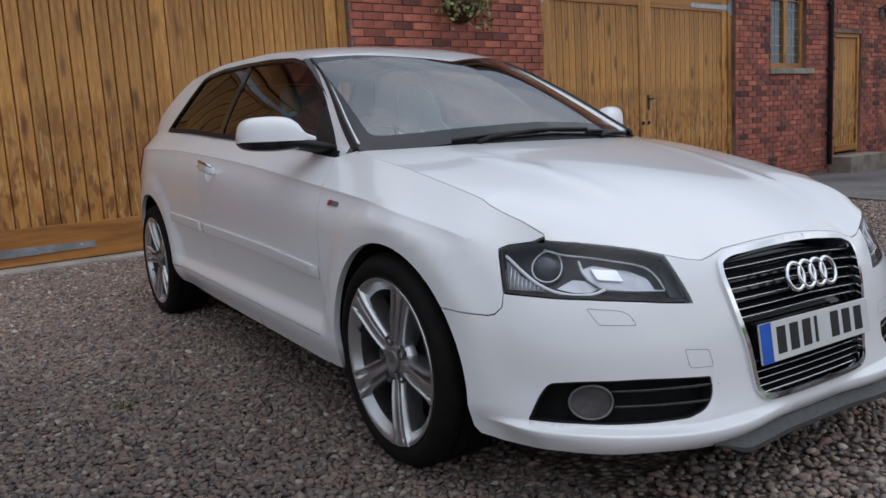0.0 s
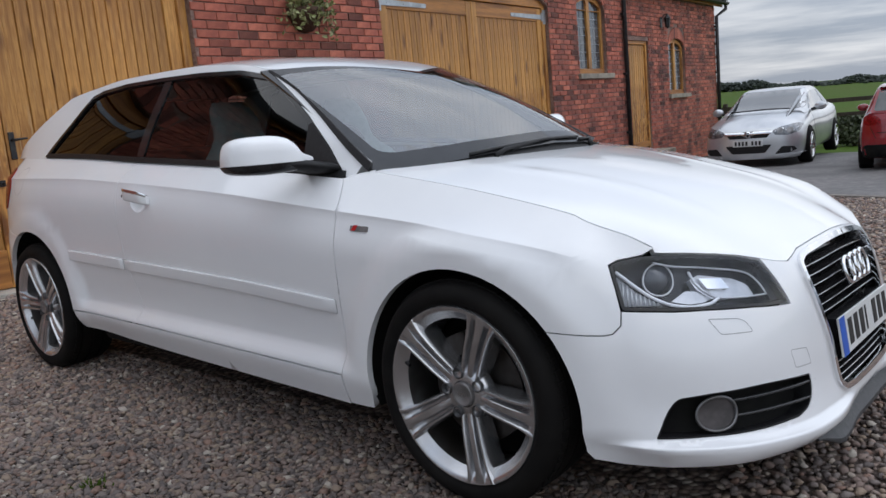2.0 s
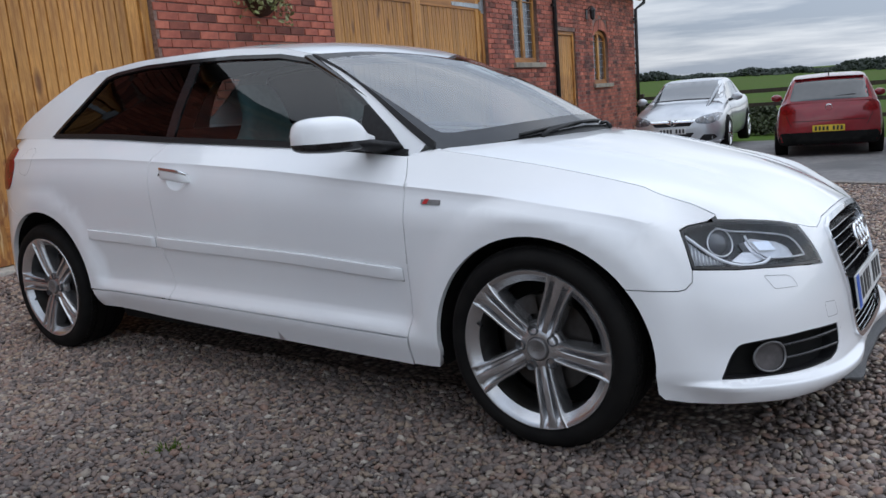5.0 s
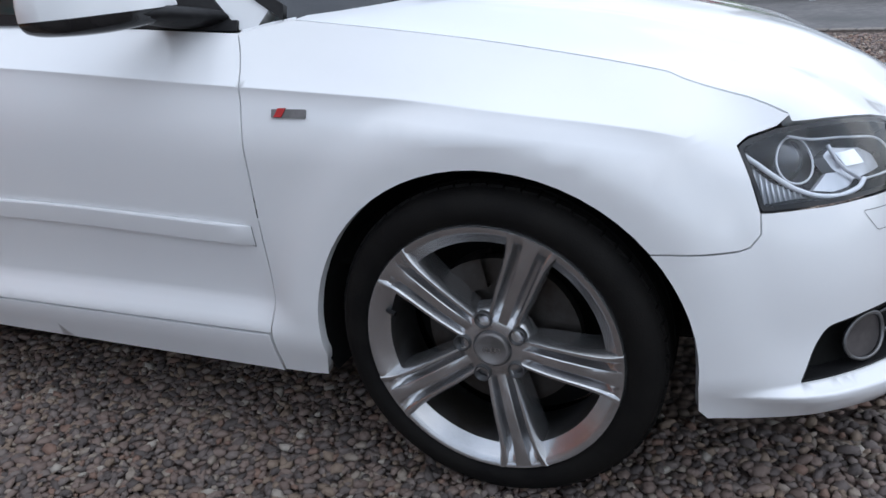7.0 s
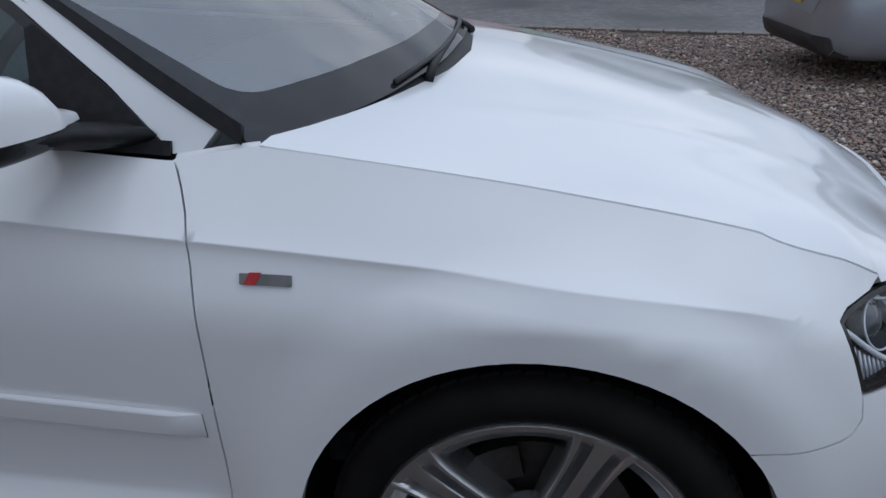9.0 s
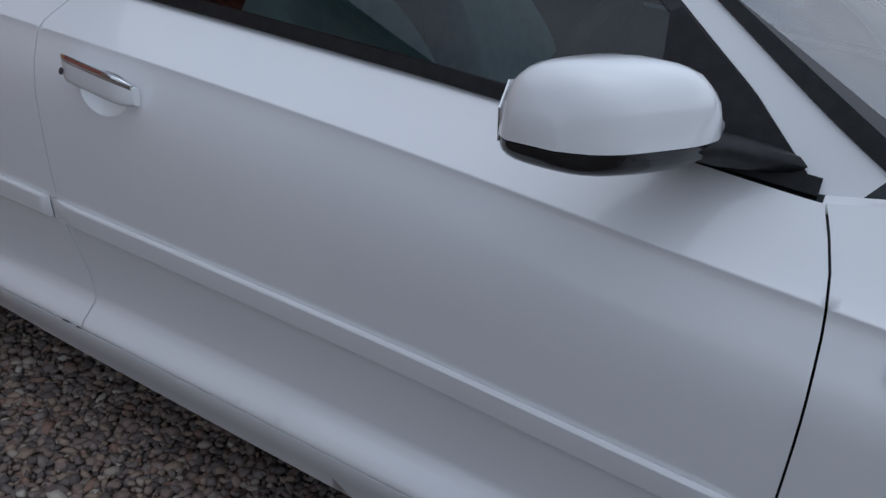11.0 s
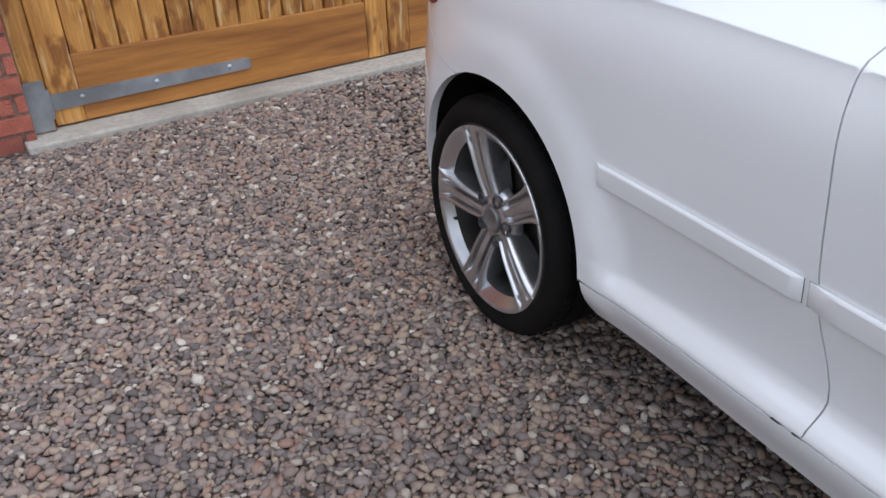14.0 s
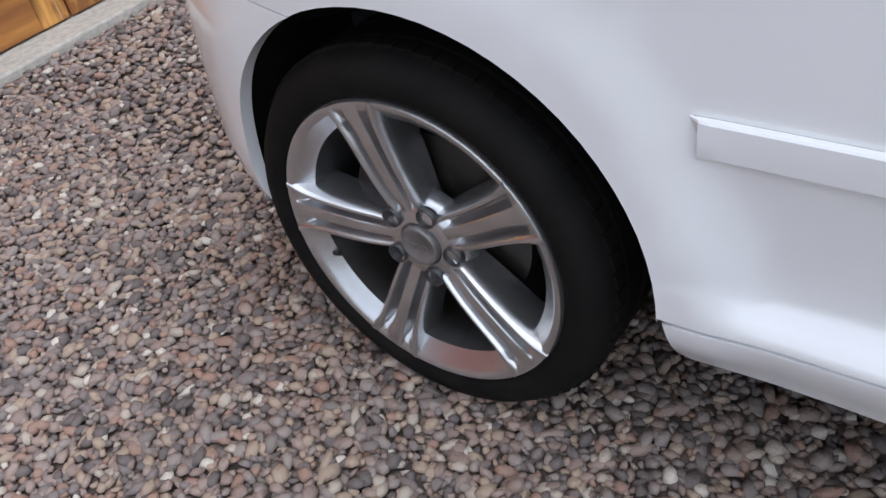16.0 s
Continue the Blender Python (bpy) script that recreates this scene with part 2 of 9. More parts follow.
def skin(name, outline, surface, step=0.04, holes=(), depth=0.02, gap=0.0015, flip=False, mirror=False, lift=0.0, extra=None):
    """A panel: the outline, in the surface's two parameters, laid on the surface with a folded edge of the given depth."""
    ring = dense(outline, step * 0.6)
    if gap:
        ring = inset(ring, gap)
    rings = [ring] + [dense(h, step * 0.6) for h in holes]
    lo, hi = ring.min(0), ring.max(0)
    gx, gy = np.meshgrid(np.arange(lo[0] + step / 2, hi[0], step), np.arange(lo[1] + step / 2, hi[1], step))
    grid = np.stack([gx.ravel() + 0.13 * step * np.sin(gy.ravel() * 91), gy.ravel()], 1)
    keep = inside(ring, grid)
    for h in rings[1:]:
        keep &= ~inside(h, grid)
    grid = grid[keep]
    if extra is not None:
        extra = np.asarray(extra, float)
        ok = inside(ring, extra)
        for h in rings[1:]:
            ok &= ~inside(h, extra)
        extra = extra[ok]
        if len(grid) and len(extra):
            far = np.array([np.min(np.sum((extra - g) ** 2, 1)) for g in grid])
            grid = np.concatenate([grid[far > (0.35 * step) ** 2], extra])
    edge_all = np.concatenate(rings)
    if len(grid):
        far = np.array([np.min(np.sum((edge_all - g) ** 2, 1)) for g in grid])
        grid = grid[far > ((0.4 * step) ** 2 if extra is None else (0.1 * step) ** 2)]
    pts, edges, start = np.concatenate([edge_all, grid]), [], 0
    for r in rings:
        edges += [(start + i, start + (i + 1) % len(r)) for i in range(len(r))]
        start += len(r)
    res = geometry.delaunay_2d_cdt([Vector(p) for p in pts], edges, [], 0, 1e-7)
    pts = np.array([tuple(v) for v in res[0]])
    tris = np.array([f[:3] for f in res[2]])
    mid = pts[tris].mean(1)
    ok = inside(ring, mid)
    for h in rings[1:]:
        ok &= ~inside(h, mid)
    tris = tris[ok]
    e = 1e-3
    P = surface(pts[:, 0], pts[:, 1])
    da = surface(pts[:, 0] + e, pts[:, 1]) - surface(pts[:, 0] - e, pts[:, 1])
    db = surface(pts[:, 0], pts[:, 1] + e) - surface(pts[:, 0], pts[:, 1] - e)
    N = np.cross(da, db)
    N /= np.linalg.norm(N, axis=1)[:, None] + 1e-12
    if flip:
        N = -N
    P = P + N * lift
    fn = np.cross(P[tris[:, 1]] - P[tris[:, 0]], P[tris[:, 2]] - P[tris[:, 0]])
    bad = np.sum(fn * N[tris[:, 0]], 1) < 0
    tris[bad] = tris[bad][:, ::-1]
    # border edges: those of one triangle alone
    count = {}
    for t in tris:
        for a, b in ((t[0], t[1]), (t[1], t[2]), (t[2], t[0])):
            count[(min(a, b), max(a, b))] = count.get((min(a, b), max(a, b)), []) + [(a, b)]
    border = [v[0] for v in count.values() if len(v) == 1]
    verts, faces, normals = [tuple(p) for p in P], [tuple(int(i) for i in t) for t in tris], [tuple(v) for v in N]
    if depth:
        top, low = {}, {}
        for a, b in border:
            for v in (a, b):
                if v not in top:
                    top[v] = len(verts)
                    verts.append(tuple(P[v]))
                    normals.append((0, 0, 0))
                    low[v] = len(verts)
                    verts.append(tuple(P[v] - N[v] * depth))
                    normals.append((0, 0, 0))
            faces.append((top[b], top[a], low[a], low[b]))
    if mirror:
        verts = [(x, -y, z) for x, y, z in verts]
        normals = [(x, -y, z) for x, y, z in normals]
        faces = [f[::-1] for f in faces]
    me = bpy.data.meshes.new(name)
    me.from_pydata(verts, [], faces)
    me.polygons.foreach_set("use_smooth", [True] * len(faces))
    me.normals_split_custom_set_from_vertices(normals)
    return me


def box(bm, x0, x1, y0, y1, z0, z1, bevel=0.0):
    vs = [bm.verts.new((x, y, z)) for x in (x0, x1) for y in (y0, y1) for z in (z0, z1)]
    fs = [bm.faces.new([vs[i] for i in q]) for q in ((0, 1, 3, 2), (4, 6, 7, 5), (0, 4, 5, 1), (2, 3, 7, 6), (0, 2, 6, 4), (1, 5, 7, 3))]
    if bevel:
        edges = list({e for f in fs for e in f.edges})
        bmesh.ops.bevel(bm, geom=edges, offset=bevel, segments=2, affect="EDGES", profile=0.5)
    return vs


def lathe(bm, profile, n=48, axis="y", a0=0.0, a1=2 * math.pi, closed=False):
    """Turns (radius, along) points round an axis. Along -y is outwards for a wheel."""
    full = abs(a1 - a0 - 2 * math.pi) < 1e-6
    rings = []
    for i in range(n if full else n + 1):
        a = a0 + (a1 - a0) * i / n
        c, s = math.cos(a), math.sin(a)
        if axis == "y":
            rings.append([bm.verts.new((r * c, h, r * s)) for r, h in profile])
        else:
            rings.append([bm.verts.new((r * c, r * s, h)) for r, h in profile])
    m = len(profile)
    for i in range(n):
        a, b = rings[i], rings[(i + 1) % len(rings)]
        for j in range(m if closed else m - 1):
            k = (j + 1) % m
            q = [a[j], b[j], b[k], a[k]]
            if len({tuple(v.co) for v in q}) == 4:
                bm.faces.new(q)
    return rings


def tube(bm, points, r, n=8, cap=True):
    """A round bar along points; r is one radius or one each."""
    P = [Vector(p) for p in points]
    rs = r if isinstance(r, (list, tuple)) else [r] * len(P)
    rings, up = [], None
    for i, p in enumerate(P):
        d = (P[min(i + 1, len(P) - 1)] - P[max(i - 1, 0)]).normalized()
        up = up if up is not None else (Vector((0, 0, 1)) if abs(d.z) < 0.9 else Vector((1, 0, 0)))
        u = d.cross(up).normalized()
        v = u.cross(d).normalized()
        up = v
        rings.append([bm.verts.new(p + (u * math.cos(2 * math.pi * k / n) + v * math.sin(2 * math.pi * k / n)) * rs[i]) for k in range(n)])
    for a, b in zip(rings, rings[1:]):
        for k in range(n):
            bm.faces.new([a[k], a[(k + 1) % n], b[(k + 1) % n], b[k]])
    if cap:
        bm.faces.new(rings[0][::-1])
        bm.faces.new(rings[-1])


def loft(bm, rings, close=False, caps=True):
    """Joins rings of equal length by faces."""
    V = [[bm.verts.new(p) for p in r] for r in rings]
    n = len(V[0])
    for a, b in zip(V, V[1:] + ([V[0]] if close else [])):
        for k in range(n):
            bm.faces.new([a[k], a[(k + 1) % n], b[(k + 1) % n], b[k]])
    if caps and not close:
        bm.faces.new(V[0][::-1])
        bm.faces.new(V[-1])
    return V


def fix(bm, soft=True):
    bmesh.ops.recalc_face_normals(bm, faces=bm.faces)
    return bm


# ---------------------------------------------------------------- ground
def ground_z(x, y):
    """The court falls slightly away to the fields and rises to the garages."""
    return 0.016 -0.017 * np.maximum(0, np.minimum(y, 14) + 0.3) + 0.075 * smoothstep(-2.9, -4.5, x) * smoothstep(6, 1, y)
# ---------------------------------------------------------------- the white car: its surfaces
# plan outline of the lower body, from the nose to the tail, on the right-hand side
OUT = [(0.732, 0.0), (0.729, -0.18), (0.714, -0.36), (0.684, -0.50), (0.63, -0.635), (0.555, -0.725), (0.45, -0.795), (0.30, -0.848), (0.0, -0.866),
       (-0.45, -0.858), (-1.2, -0.858), (-1.9, -0.858), (-2.3, -0.864), (-2.58, -0.868), (-2.82, -0.855), (-2.98, -0.81), (-3.10, -0.735), (-3.185, -0.60),
       (-3.225, -0.4), (-3.24, 0.0)]
_full = [(x, -y) for x, y in OUT[2:0:-1]] + OUT + [(x, -y) for x, y in OUT[-2:-4:-1]]
_len = np.concatenate([[0], np.cumsum([math.dist(a, b) for a, b in zip(_full, _full[1:])])])
_len -= _len[2]
OUT_X, OUT_Y = pchip(_len, [p[0] for p in _full]), pchip(_len, [p[1] for p in _full])
S_END = _len[-3]
_s = np.linspace(0, S_END, 800)
_xs = OUT_X(_s)


def s_at(x):
    """The way along the outline at which the body is x metres ahead of the front axle."""
    return np.interp(-np.asarray(x, float), -_xs, _s)


# lines along the body: at stations along the outline, height and inward offset of seven levels
STATIONS = [0.0, 0.37, 0.62, 0.80, float(s_at(0.33)), float(s_at(0.0)), float(s_at(-0.40)), float(s_at(-0.52)), float(s_at(-1.1)), float(s_at(-1.75)),
            float(s_at(-2.12)), float(s_at(-2.58)), float(s_at(-2.90)), float(s_at(-3.12)), S_END]
Z_LEVEL = [
    [0.165, 0.165, 0.175, 0.20, 0.235, 0.212, 0.200, 0.202, 0.216, 0.238, 0.255, 0.25, 0.24, 0.24, 0.24],
    [0.215, 0.215, 0.23, 0.25, 0.29, 0.30, 0.305, 0.310, 0.324, 0.338, 0.346, 0.34, 0.32, 0.32, 0.32],
    [0.30, 0.30, 0.31, 0.33, 0.36, 0.37, 0.372, 0.374, 0.380, 0.390, 0.395, 0.40, 0.40, 0.40, 0.40],
    [0.40, 0.40, 0.41, 0.43, 0.48, 0.53, 0.54, 0.54, 0.555, 0.565, 0.57, 0.56, 0.55, 0.55, 0.55],
    [0.49, 0.49, 0.495, 0.50, 0.56, 0.64, 0.66, 0.662, 0.67, 0.69, 0.70, 0.70, 0.70, 0.70, 0.70],
    [0.575, 0.57, 0.565, 0.575, 0.677, 0.737, 0.776, 0.787, 0.843, 0.887, 0.907, 0.918, 0.920, 0.918, 0.90],
    [0.66, 0.645, 0.65, 0.685, 0.745, 0.823, 0.870, 0.868, 0.915, 0.957, 0.983, 1.002, 1.01, 1.01, 1.0],
]
OFFSET = [
    [0.03, 0.03, 0.03, 0.03, 0.012, 0.03, 0.028, 0.030, 0.034, 0.034, 0.034, 0.03, 0.04, 0.05, 0.05],
    [-0.012, -0.012, -0.008, -0.004, 0.0, 0.004, 0.002, 0.001, 0.0, 0.0, 0.002, 0.004, 0.01, 0.0, 0.0],
    [0.004, 0.004, 0.008, 0.006, 0.004, 0.010, 0.018, 0.030, 0.036, 0.036, 0.030, 0.008, 0.004, 0.0, 0.0],
    [0.016, 0.016, 0.014, 0.010, 0.008, 0.010, 0.012, 0.013, 0.015, 0.015, 0.013, 0.004, 0.004, 0.01, 0.01],
    [0.034, 0.034, 0.032, 0.024, 0.014, 0.010, 0.010, 0.010, 0.009, 0.010, 0.010, 0.006, 0.012, 0.03, 0.04],
    [0.062, 0.060, 0.058, 0.052, 0.048, 0.050, 0.052, 0.052, 0.052, 0.052, 0.052, 0.050, 0.055, 0.06, 0.07],
    [0.105, 0.105, 0.105, 0.105, 0.118, 0.136, 0.122, 0.113, 0.132, 0.136, 0.138, 0.140, 0.135, 0.13, 0.12],
]
LEVEL_Z = [pchip(STATIONS, v) for v in Z_LEVEL]
LEVEL_O = [pchip(STATIONS, v) for v in OFFSET]
ARCH_F = (0.0, 0.302, 0.343)
ARCH_R = (-2.565, 0.332, 0.345)


def across(z, Z, O):
    """The offset at height z from seven levels, by a monotone cubic at each point, carried straight on past both ends."""
    h = np.diff(Z, axis=0)
    d = np.diff(O, axis=0) / h
    m = np.empty_like(Z)
    m[0], m[-1] = d[0], d[-1]
    for i in range(1, len(Z) - 1):
        m[i] = 0.5 * (d[i - 1] + d[i])
    same = d[:-1] * d[1:] <= 0
    m[1:-1][same] = 0
    out = np.where(z < Z[0], O[0] + (z - Z[0]) * m[0], O[-1] + (z - Z[-1]) * m[-1])
    for i in range(len(Z) - 1):
        t = np.clip((z - Z[i]) / h[i], 0, 1)
        v = (1 + 2 * t) * (1 - t) ** 2 * O[i] + t * (1 - t) ** 2 * h[i] * m[i] + t * t * (3 - 2 * t) * O[i + 1] + t * t * (t - 1) * h[i] * m[i + 1]
        out = np.where((z >= Z[i]) & (z <= Z[i + 1]), v, out)
    return out


def side(s, z):
    """A point of the lower body: s along the outline (negative past the nose), z the height."""
    s, z = np.asarray(s, float), np.asarray(z, float)
    a = np.abs(s)
    x, y = OUT_X(a), OUT_Y(a)
    e = 2e-3
    tx, ty = OUT_X(a + e) - OUT_X(a - e), OUT_Y(a + e) - OUT_Y(a - e)
    n = np.hypot(tx, ty) + 1e-12
    ix, iy = ty / n, -tx / n
    flip = np.where(ix * (x + 1.3) + iy * y > 0, -1.0, 1.0)
    ix, iy = ix * flip, iy * flip
    o = across(z, np.array([f(a) for f in LEVEL_Z]), np.array([f(a) for f in LEVEL_O]))
    crease = LEVEL_Z[5](a)
    o = o - 0.0115 * np.exp(-np.abs(z - crease) / 0.020) * smoothstep(s_at(0.40), s_at(0.2), a) * smoothstep(s_at(-3.05), s_at(-2.8), a)
    lip_z = 0.226 + 0.028 * smoothstep(0.38, 0.84, a)
    o = o - 0.026 * smoothstep(lip_z + 0.010, lip_z - 0.002, z) * smoothstep(0.98, 0.80, a) * smoothstep(0.10, 0.34, a)
    for cx, cz, r in (ARCH_F, ARCH_R):
        dist = np.hypot(x - cx, z - cz) - r
        o = o + (np.minimum(o, 0.012) * 0 + 0.0 - np.clip(o + 0.004, 0, 0.03)) * (1 - smoothstep(0.035, 0.13, dist)) * smoothstep(0.24, 0.36, z) * (z < cz + r + 0.14)
    px, py = x + ix * o, y + iy * o
    return np.stack([px, np.where(s < 0, -py, py), z], -1)


BELT = pchip([-3.2, -2.95, -2.58, -2.12, -1.75, -1.316, -1.025, -0.88, -0.487, -0.36], [1.01, 1.01, 1.002, 0.983, 0.957, 0.930, 0.911, 0.900, 0.868, 0.86])


_belt_x = np.linspace(0.45, 3.14, 120)
_belt_y = -side(s_at(-_belt_x), BELT(-_belt_x))[:, 1]


def upper(x, z):
    """A point of the car's side above the belt line."""
    x, z = np.asarray(x, float), np.asarray(z, float)
    h = z - BELT(x)
    foot = np.interp(-x, _belt_x, _belt_y)
    y = 0.728 + (foot - 0.728) * smoothstep(-2.2, -2.6, x) - 0.36 * h - 0.55 * h * np.abs(h)
    return np.stack([x, -y, z], -1)


RAIL = pchip([-0.36, -0.50, -0.70, -0.90, -1.06, -1.25, -1.6, -2.0, -2.3, -2.5, -2.6, -2.85], [0.882, 0.965, 1.083, 1.185, 1.245, 1.280, 1.304, 1.307, 1.287, 1.266, 1.25, 1.21])
ROOF = pchip([-0.7, -0.85, -0.95, -1.2, -1.6, -2.0, -2.4, -2.6, -2.95], [1.185, 1.236, 1.264, 1.304, 1.331, 1.336, 1.316, 1.295, 1.26])


def roof(x, y):
    x, y = np.asarray(x, float), np.asarray(y, float)
    yr = -upper(x, RAIL(x))[..., 1]
    k = np.clip(np.abs(y) / yr, 0, 1.2)
    return np.stack([x, y, RAIL(x) + (ROOF(x) - RAIL(x)) * (1 - k ** 3.0)], -1)


SCREEN_LOW = pchip([0, 0.2, 0.44, 0.6, 0.735], [-0.17, -0.18, -0.235, -0.305, -0.40])
SCREEN_LOW_Z = pchip([0, 0.3, 0.5, 0.735], [0.912, 0.902, 0.888, 0.876])
SCREEN_TOP = pchip([0, 0.27, 0.45, 0.58], [-0.742, -0.845, -0.95, -1.045])


def screen(u, v):
    """A point of the windscreen: u from -1 to 1 across, v from 0 at the foot to 1 at the roof."""
    u, v = np.asarray(u, float), np.asarray(v, float)
    a = np.abs(u)
    x0, z0, y0 = SCREEN_LOW(a * 0.714), SCREEN_LOW_Z(a * 0.714), a * 0.714
    y1 = a * 0.58
    x1 = SCREEN_TOP(y1)
    z1 = roof(x1, -y1)[..., 2]
    bow = 0.030 * 4 * v * (1 - v) * (1 - 0.75 * a)
    x, y, z = x0 + (x1 - x0) * v, y0 + (y1 - y0) * v, z0 + (z1 - z0) * v
    return np.stack([x + 0.5 * bow, y * np.sign(u), z + bow], -1)


HOOD_C = pchip([-0.30, -0.15, 0.1, 0.3, 0.467, 0.6, 0.66, 0.72, 0.76], [0.908, 0.888, 0.842, 0.787, 0.728, 0.668, 0.640, 0.600, 0.56])
# the joint between bonnet and wing, then the top edge of the headlamp and of the grille
HOOD_CUT = pchip([-0.376, -0.28, -0.16, 0.04, 0.19, 0.30, 0.41, 0.48, 0.515, 0.535], [0.882, 0.8685, 0.8505, 0.8175, 0.788, 0.7620, 0.7285, 0.7005, 0.682, 0.669])
HEAD_TOP = [(0.73, 0.6635), (0.61, 0.651), (0.53, 0.638), (0.458, 0.621), (0.394, 0.606), (0.345, 0.599), (0.312, 0.605), (0.262, 0.617), (0.14, 0.623), (0.0, 0.626)]
S_JOINT = 0.816
X_JOINT = float(np.interp(S_JOINT, _s, _xs))
CUT_SZ = [(float(s_at(x)), float(HOOD_CUT(x))) for x in np.linspace(-0.376, X_JOINT - 0.004, 26)] + [(S_JOINT, 0.6695)] + HEAD_TOP
CUT = side(np.array([p[0] for p in dense(CUT_SZ, 0.02, False)]), np.array([p[1] for p in dense(CUT_SZ, 0.02, False)]))


def _bend(d2):
    """The kernel of a thin bending plate, from squared distances."""
    return 0.5 * d2 * np.log(np.maximum(d2, 1e-12))


# the bonnet is the smoothest sheet through its joint all round, held up along the middle
_rim = np.concatenate([CUT[:-1], CUT[:-1] * np.array([1, -1, 1])])
_j = int(np.argmax(CUT[:, 0] > 0.46))
_mid, _k = [v.ravel() for v in np.meshgrid(np.linspace(-0.28, 0.44, 10), np.array([-0.85, -0.65, -0.4, -0.2, 0.0, 0.2, 0.4, 0.65, 0.85]))]
_ye, _ze = np.interp(_mid, CUT[:_j, 0], -CUT[:_j, 1]), np.interp(_mid, CUT[:_j, 0], CUT[:_j, 2])
_crown = HOOD_C(_mid) - (HOOD_C(_mid) - _ze) * np.abs(_k) ** 2.2
_mid, _k, _crown = np.append(_mid, [0.52, 0.59]), np.append(_k * _ye, [0, 0]), np.append(_crown, HOOD_C([0.52, 0.59]))
PLATE = np.concatenate([_rim, np.stack([_mid, _k, _crown], 1)])
_soft = np.concatenate([np.full(len(_rim), 1e-5), np.full(len(_mid), 0.05)])
_K = _bend(((PLATE[:, None, :2] - PLATE[None, :, :2]) ** 2).sum(-1)) + np.diag(_soft)
_P = np.concatenate([np.ones((len(PLATE), 1)), PLATE[:, :2]], 1)
HOOD_FIT = np.linalg.solve(np.block([[_K, _P], [_P.T, np.zeros((3, 3))]]), np.concatenate([PLATE[:, 2], np.zeros(3)]))


def hood(x, y):
    """A point of the bonnet: a smooth crowned sheet with two soft ridges that meets its joint all round."""
    x, y = np.asarray(x, float), np.asarray(y, float)
    a = np.abs(y)
    d2 = (x[..., None] - PLATE[:, 0]) ** 2 + (y[..., None] - PLATE[:, 1]) ** 2
    z = _bend(d2) @ HOOD_FIT[:-3] + HOOD_FIT[-3] + HOOD_FIT[-2] * x + HOOD_FIT[-1] * y
    ridge = 0.50 - 0.20 * np.clip((x + 0.2) / 0.9, 0, 1)
    z = z + 0.003 * np.exp(-((a - ridge) / 0.04) ** 2) * smoothstep(-0.2, 0.05, x) * smoothstep(0.55, 0.35, x)
    return np.stack([x, y, z], -1)


TAIL_X = pchip([0.5, 0.62, 0.80, 0.90, 1.0, 1.10, 1.20, 1.30, 1.33], [-3.20, -3.20, -3.19, -3.17, -3.10, -2.95, -2.79, -2.59, -2.52])


def tail(y, z):
    y, z = np.asarray(y, float), np.asarray(z, float)
    return np.stack([TAIL_X(z) + 0.22 * (np.abs(y) / 0.7) ** 2.6, y, z], -1)


# ---------------------------------------------------------------- the white car
def on_side(points):
    """Outline points given as (x, z) turned into (s, z)."""
    return [(float(s_at(x)), z) for x, z in points]


def arc(c, a0, a1, n=14, grow=0.0):
    cx, cz, r = c
    return [(cx + (r + grow) * math.cos(radians(a0 + (a1 - a0) * i / n)), cz + (r + grow) * math.sin(radians(a0 + (a1 - a0) * i / n))) for i in range(n + 1)]


def both(name, outline, surface, mat, parent, label="", **kw):
    """A panel on the right-hand side and its mirror image."""
    made = []
    kw.setdefault("flip", surface is side)
    if surface is side:
        kw.setdefault("extra", crease_points)
    for m in (False, True):
        made.append(part(name, skin(name, outline, surface, mirror=m, **kw), mat, parent, label))
    return made


crease_points = [(float(s_at(x)), float(LEVEL_Z[5](s_at(x))) + d) for x in np.arange(-2.95, 0.38, 0.022) for d in (-0.03, -0.012, -0.0015, 0.0015, 0.012, 0.03)]
crease_points += [(float(s_at(x)), float(LEVEL_Z[1](s_at(x))) + d) for x in np.arange(-2.19, -0.34, 0.03) for d in (-0.06, -0.03, -0.012, 0.008, 0.02, 0.034, 0.048, 0.062, 0.078, 0.10)]
car = thing("car", "white three-door hatchback car parked on the gravel, tinted side windows", "car")

shut_front = [(-0.487, 0.868), (-0.462, 0.81), (-0.452, 0.76), (-0.446, 0.64), (-0.448, 0.475), (-0.450, 0.37), (-0.462, 0.302)]
shut_rear = [(-1.705, 0.954), (-1.733, 0.90), (-1.736, 0.875), (-1.722, 0.735), (-1.708, 0.571), (-1.668, 0.39), (-1.673, 0.3328)]


def eased(line, n):
    z = [q for _, q in line][::-1]
    f = pchip(z, [p for p, _ in line][::-1])
    return [(float(f(q)), float(q)) for q in np.linspace(z[-1], z[0], n)]


shut_front, shut_rear = eased(shut_front, 20), eased(shut_rear, 22)
hood_line = [(x, float(HOOD_CUT(x))) for x in np.linspace(-0.376, X_JOINT, 24)]
LAMP_OUT = [(0.85, 0.6685), (0.912, 0.663), (0.934, 0.655)]
WING_JOINT = [(0.910, 0.525), (0.928, 0.508), (0.946, 0.505), (1.045, 0.511)]

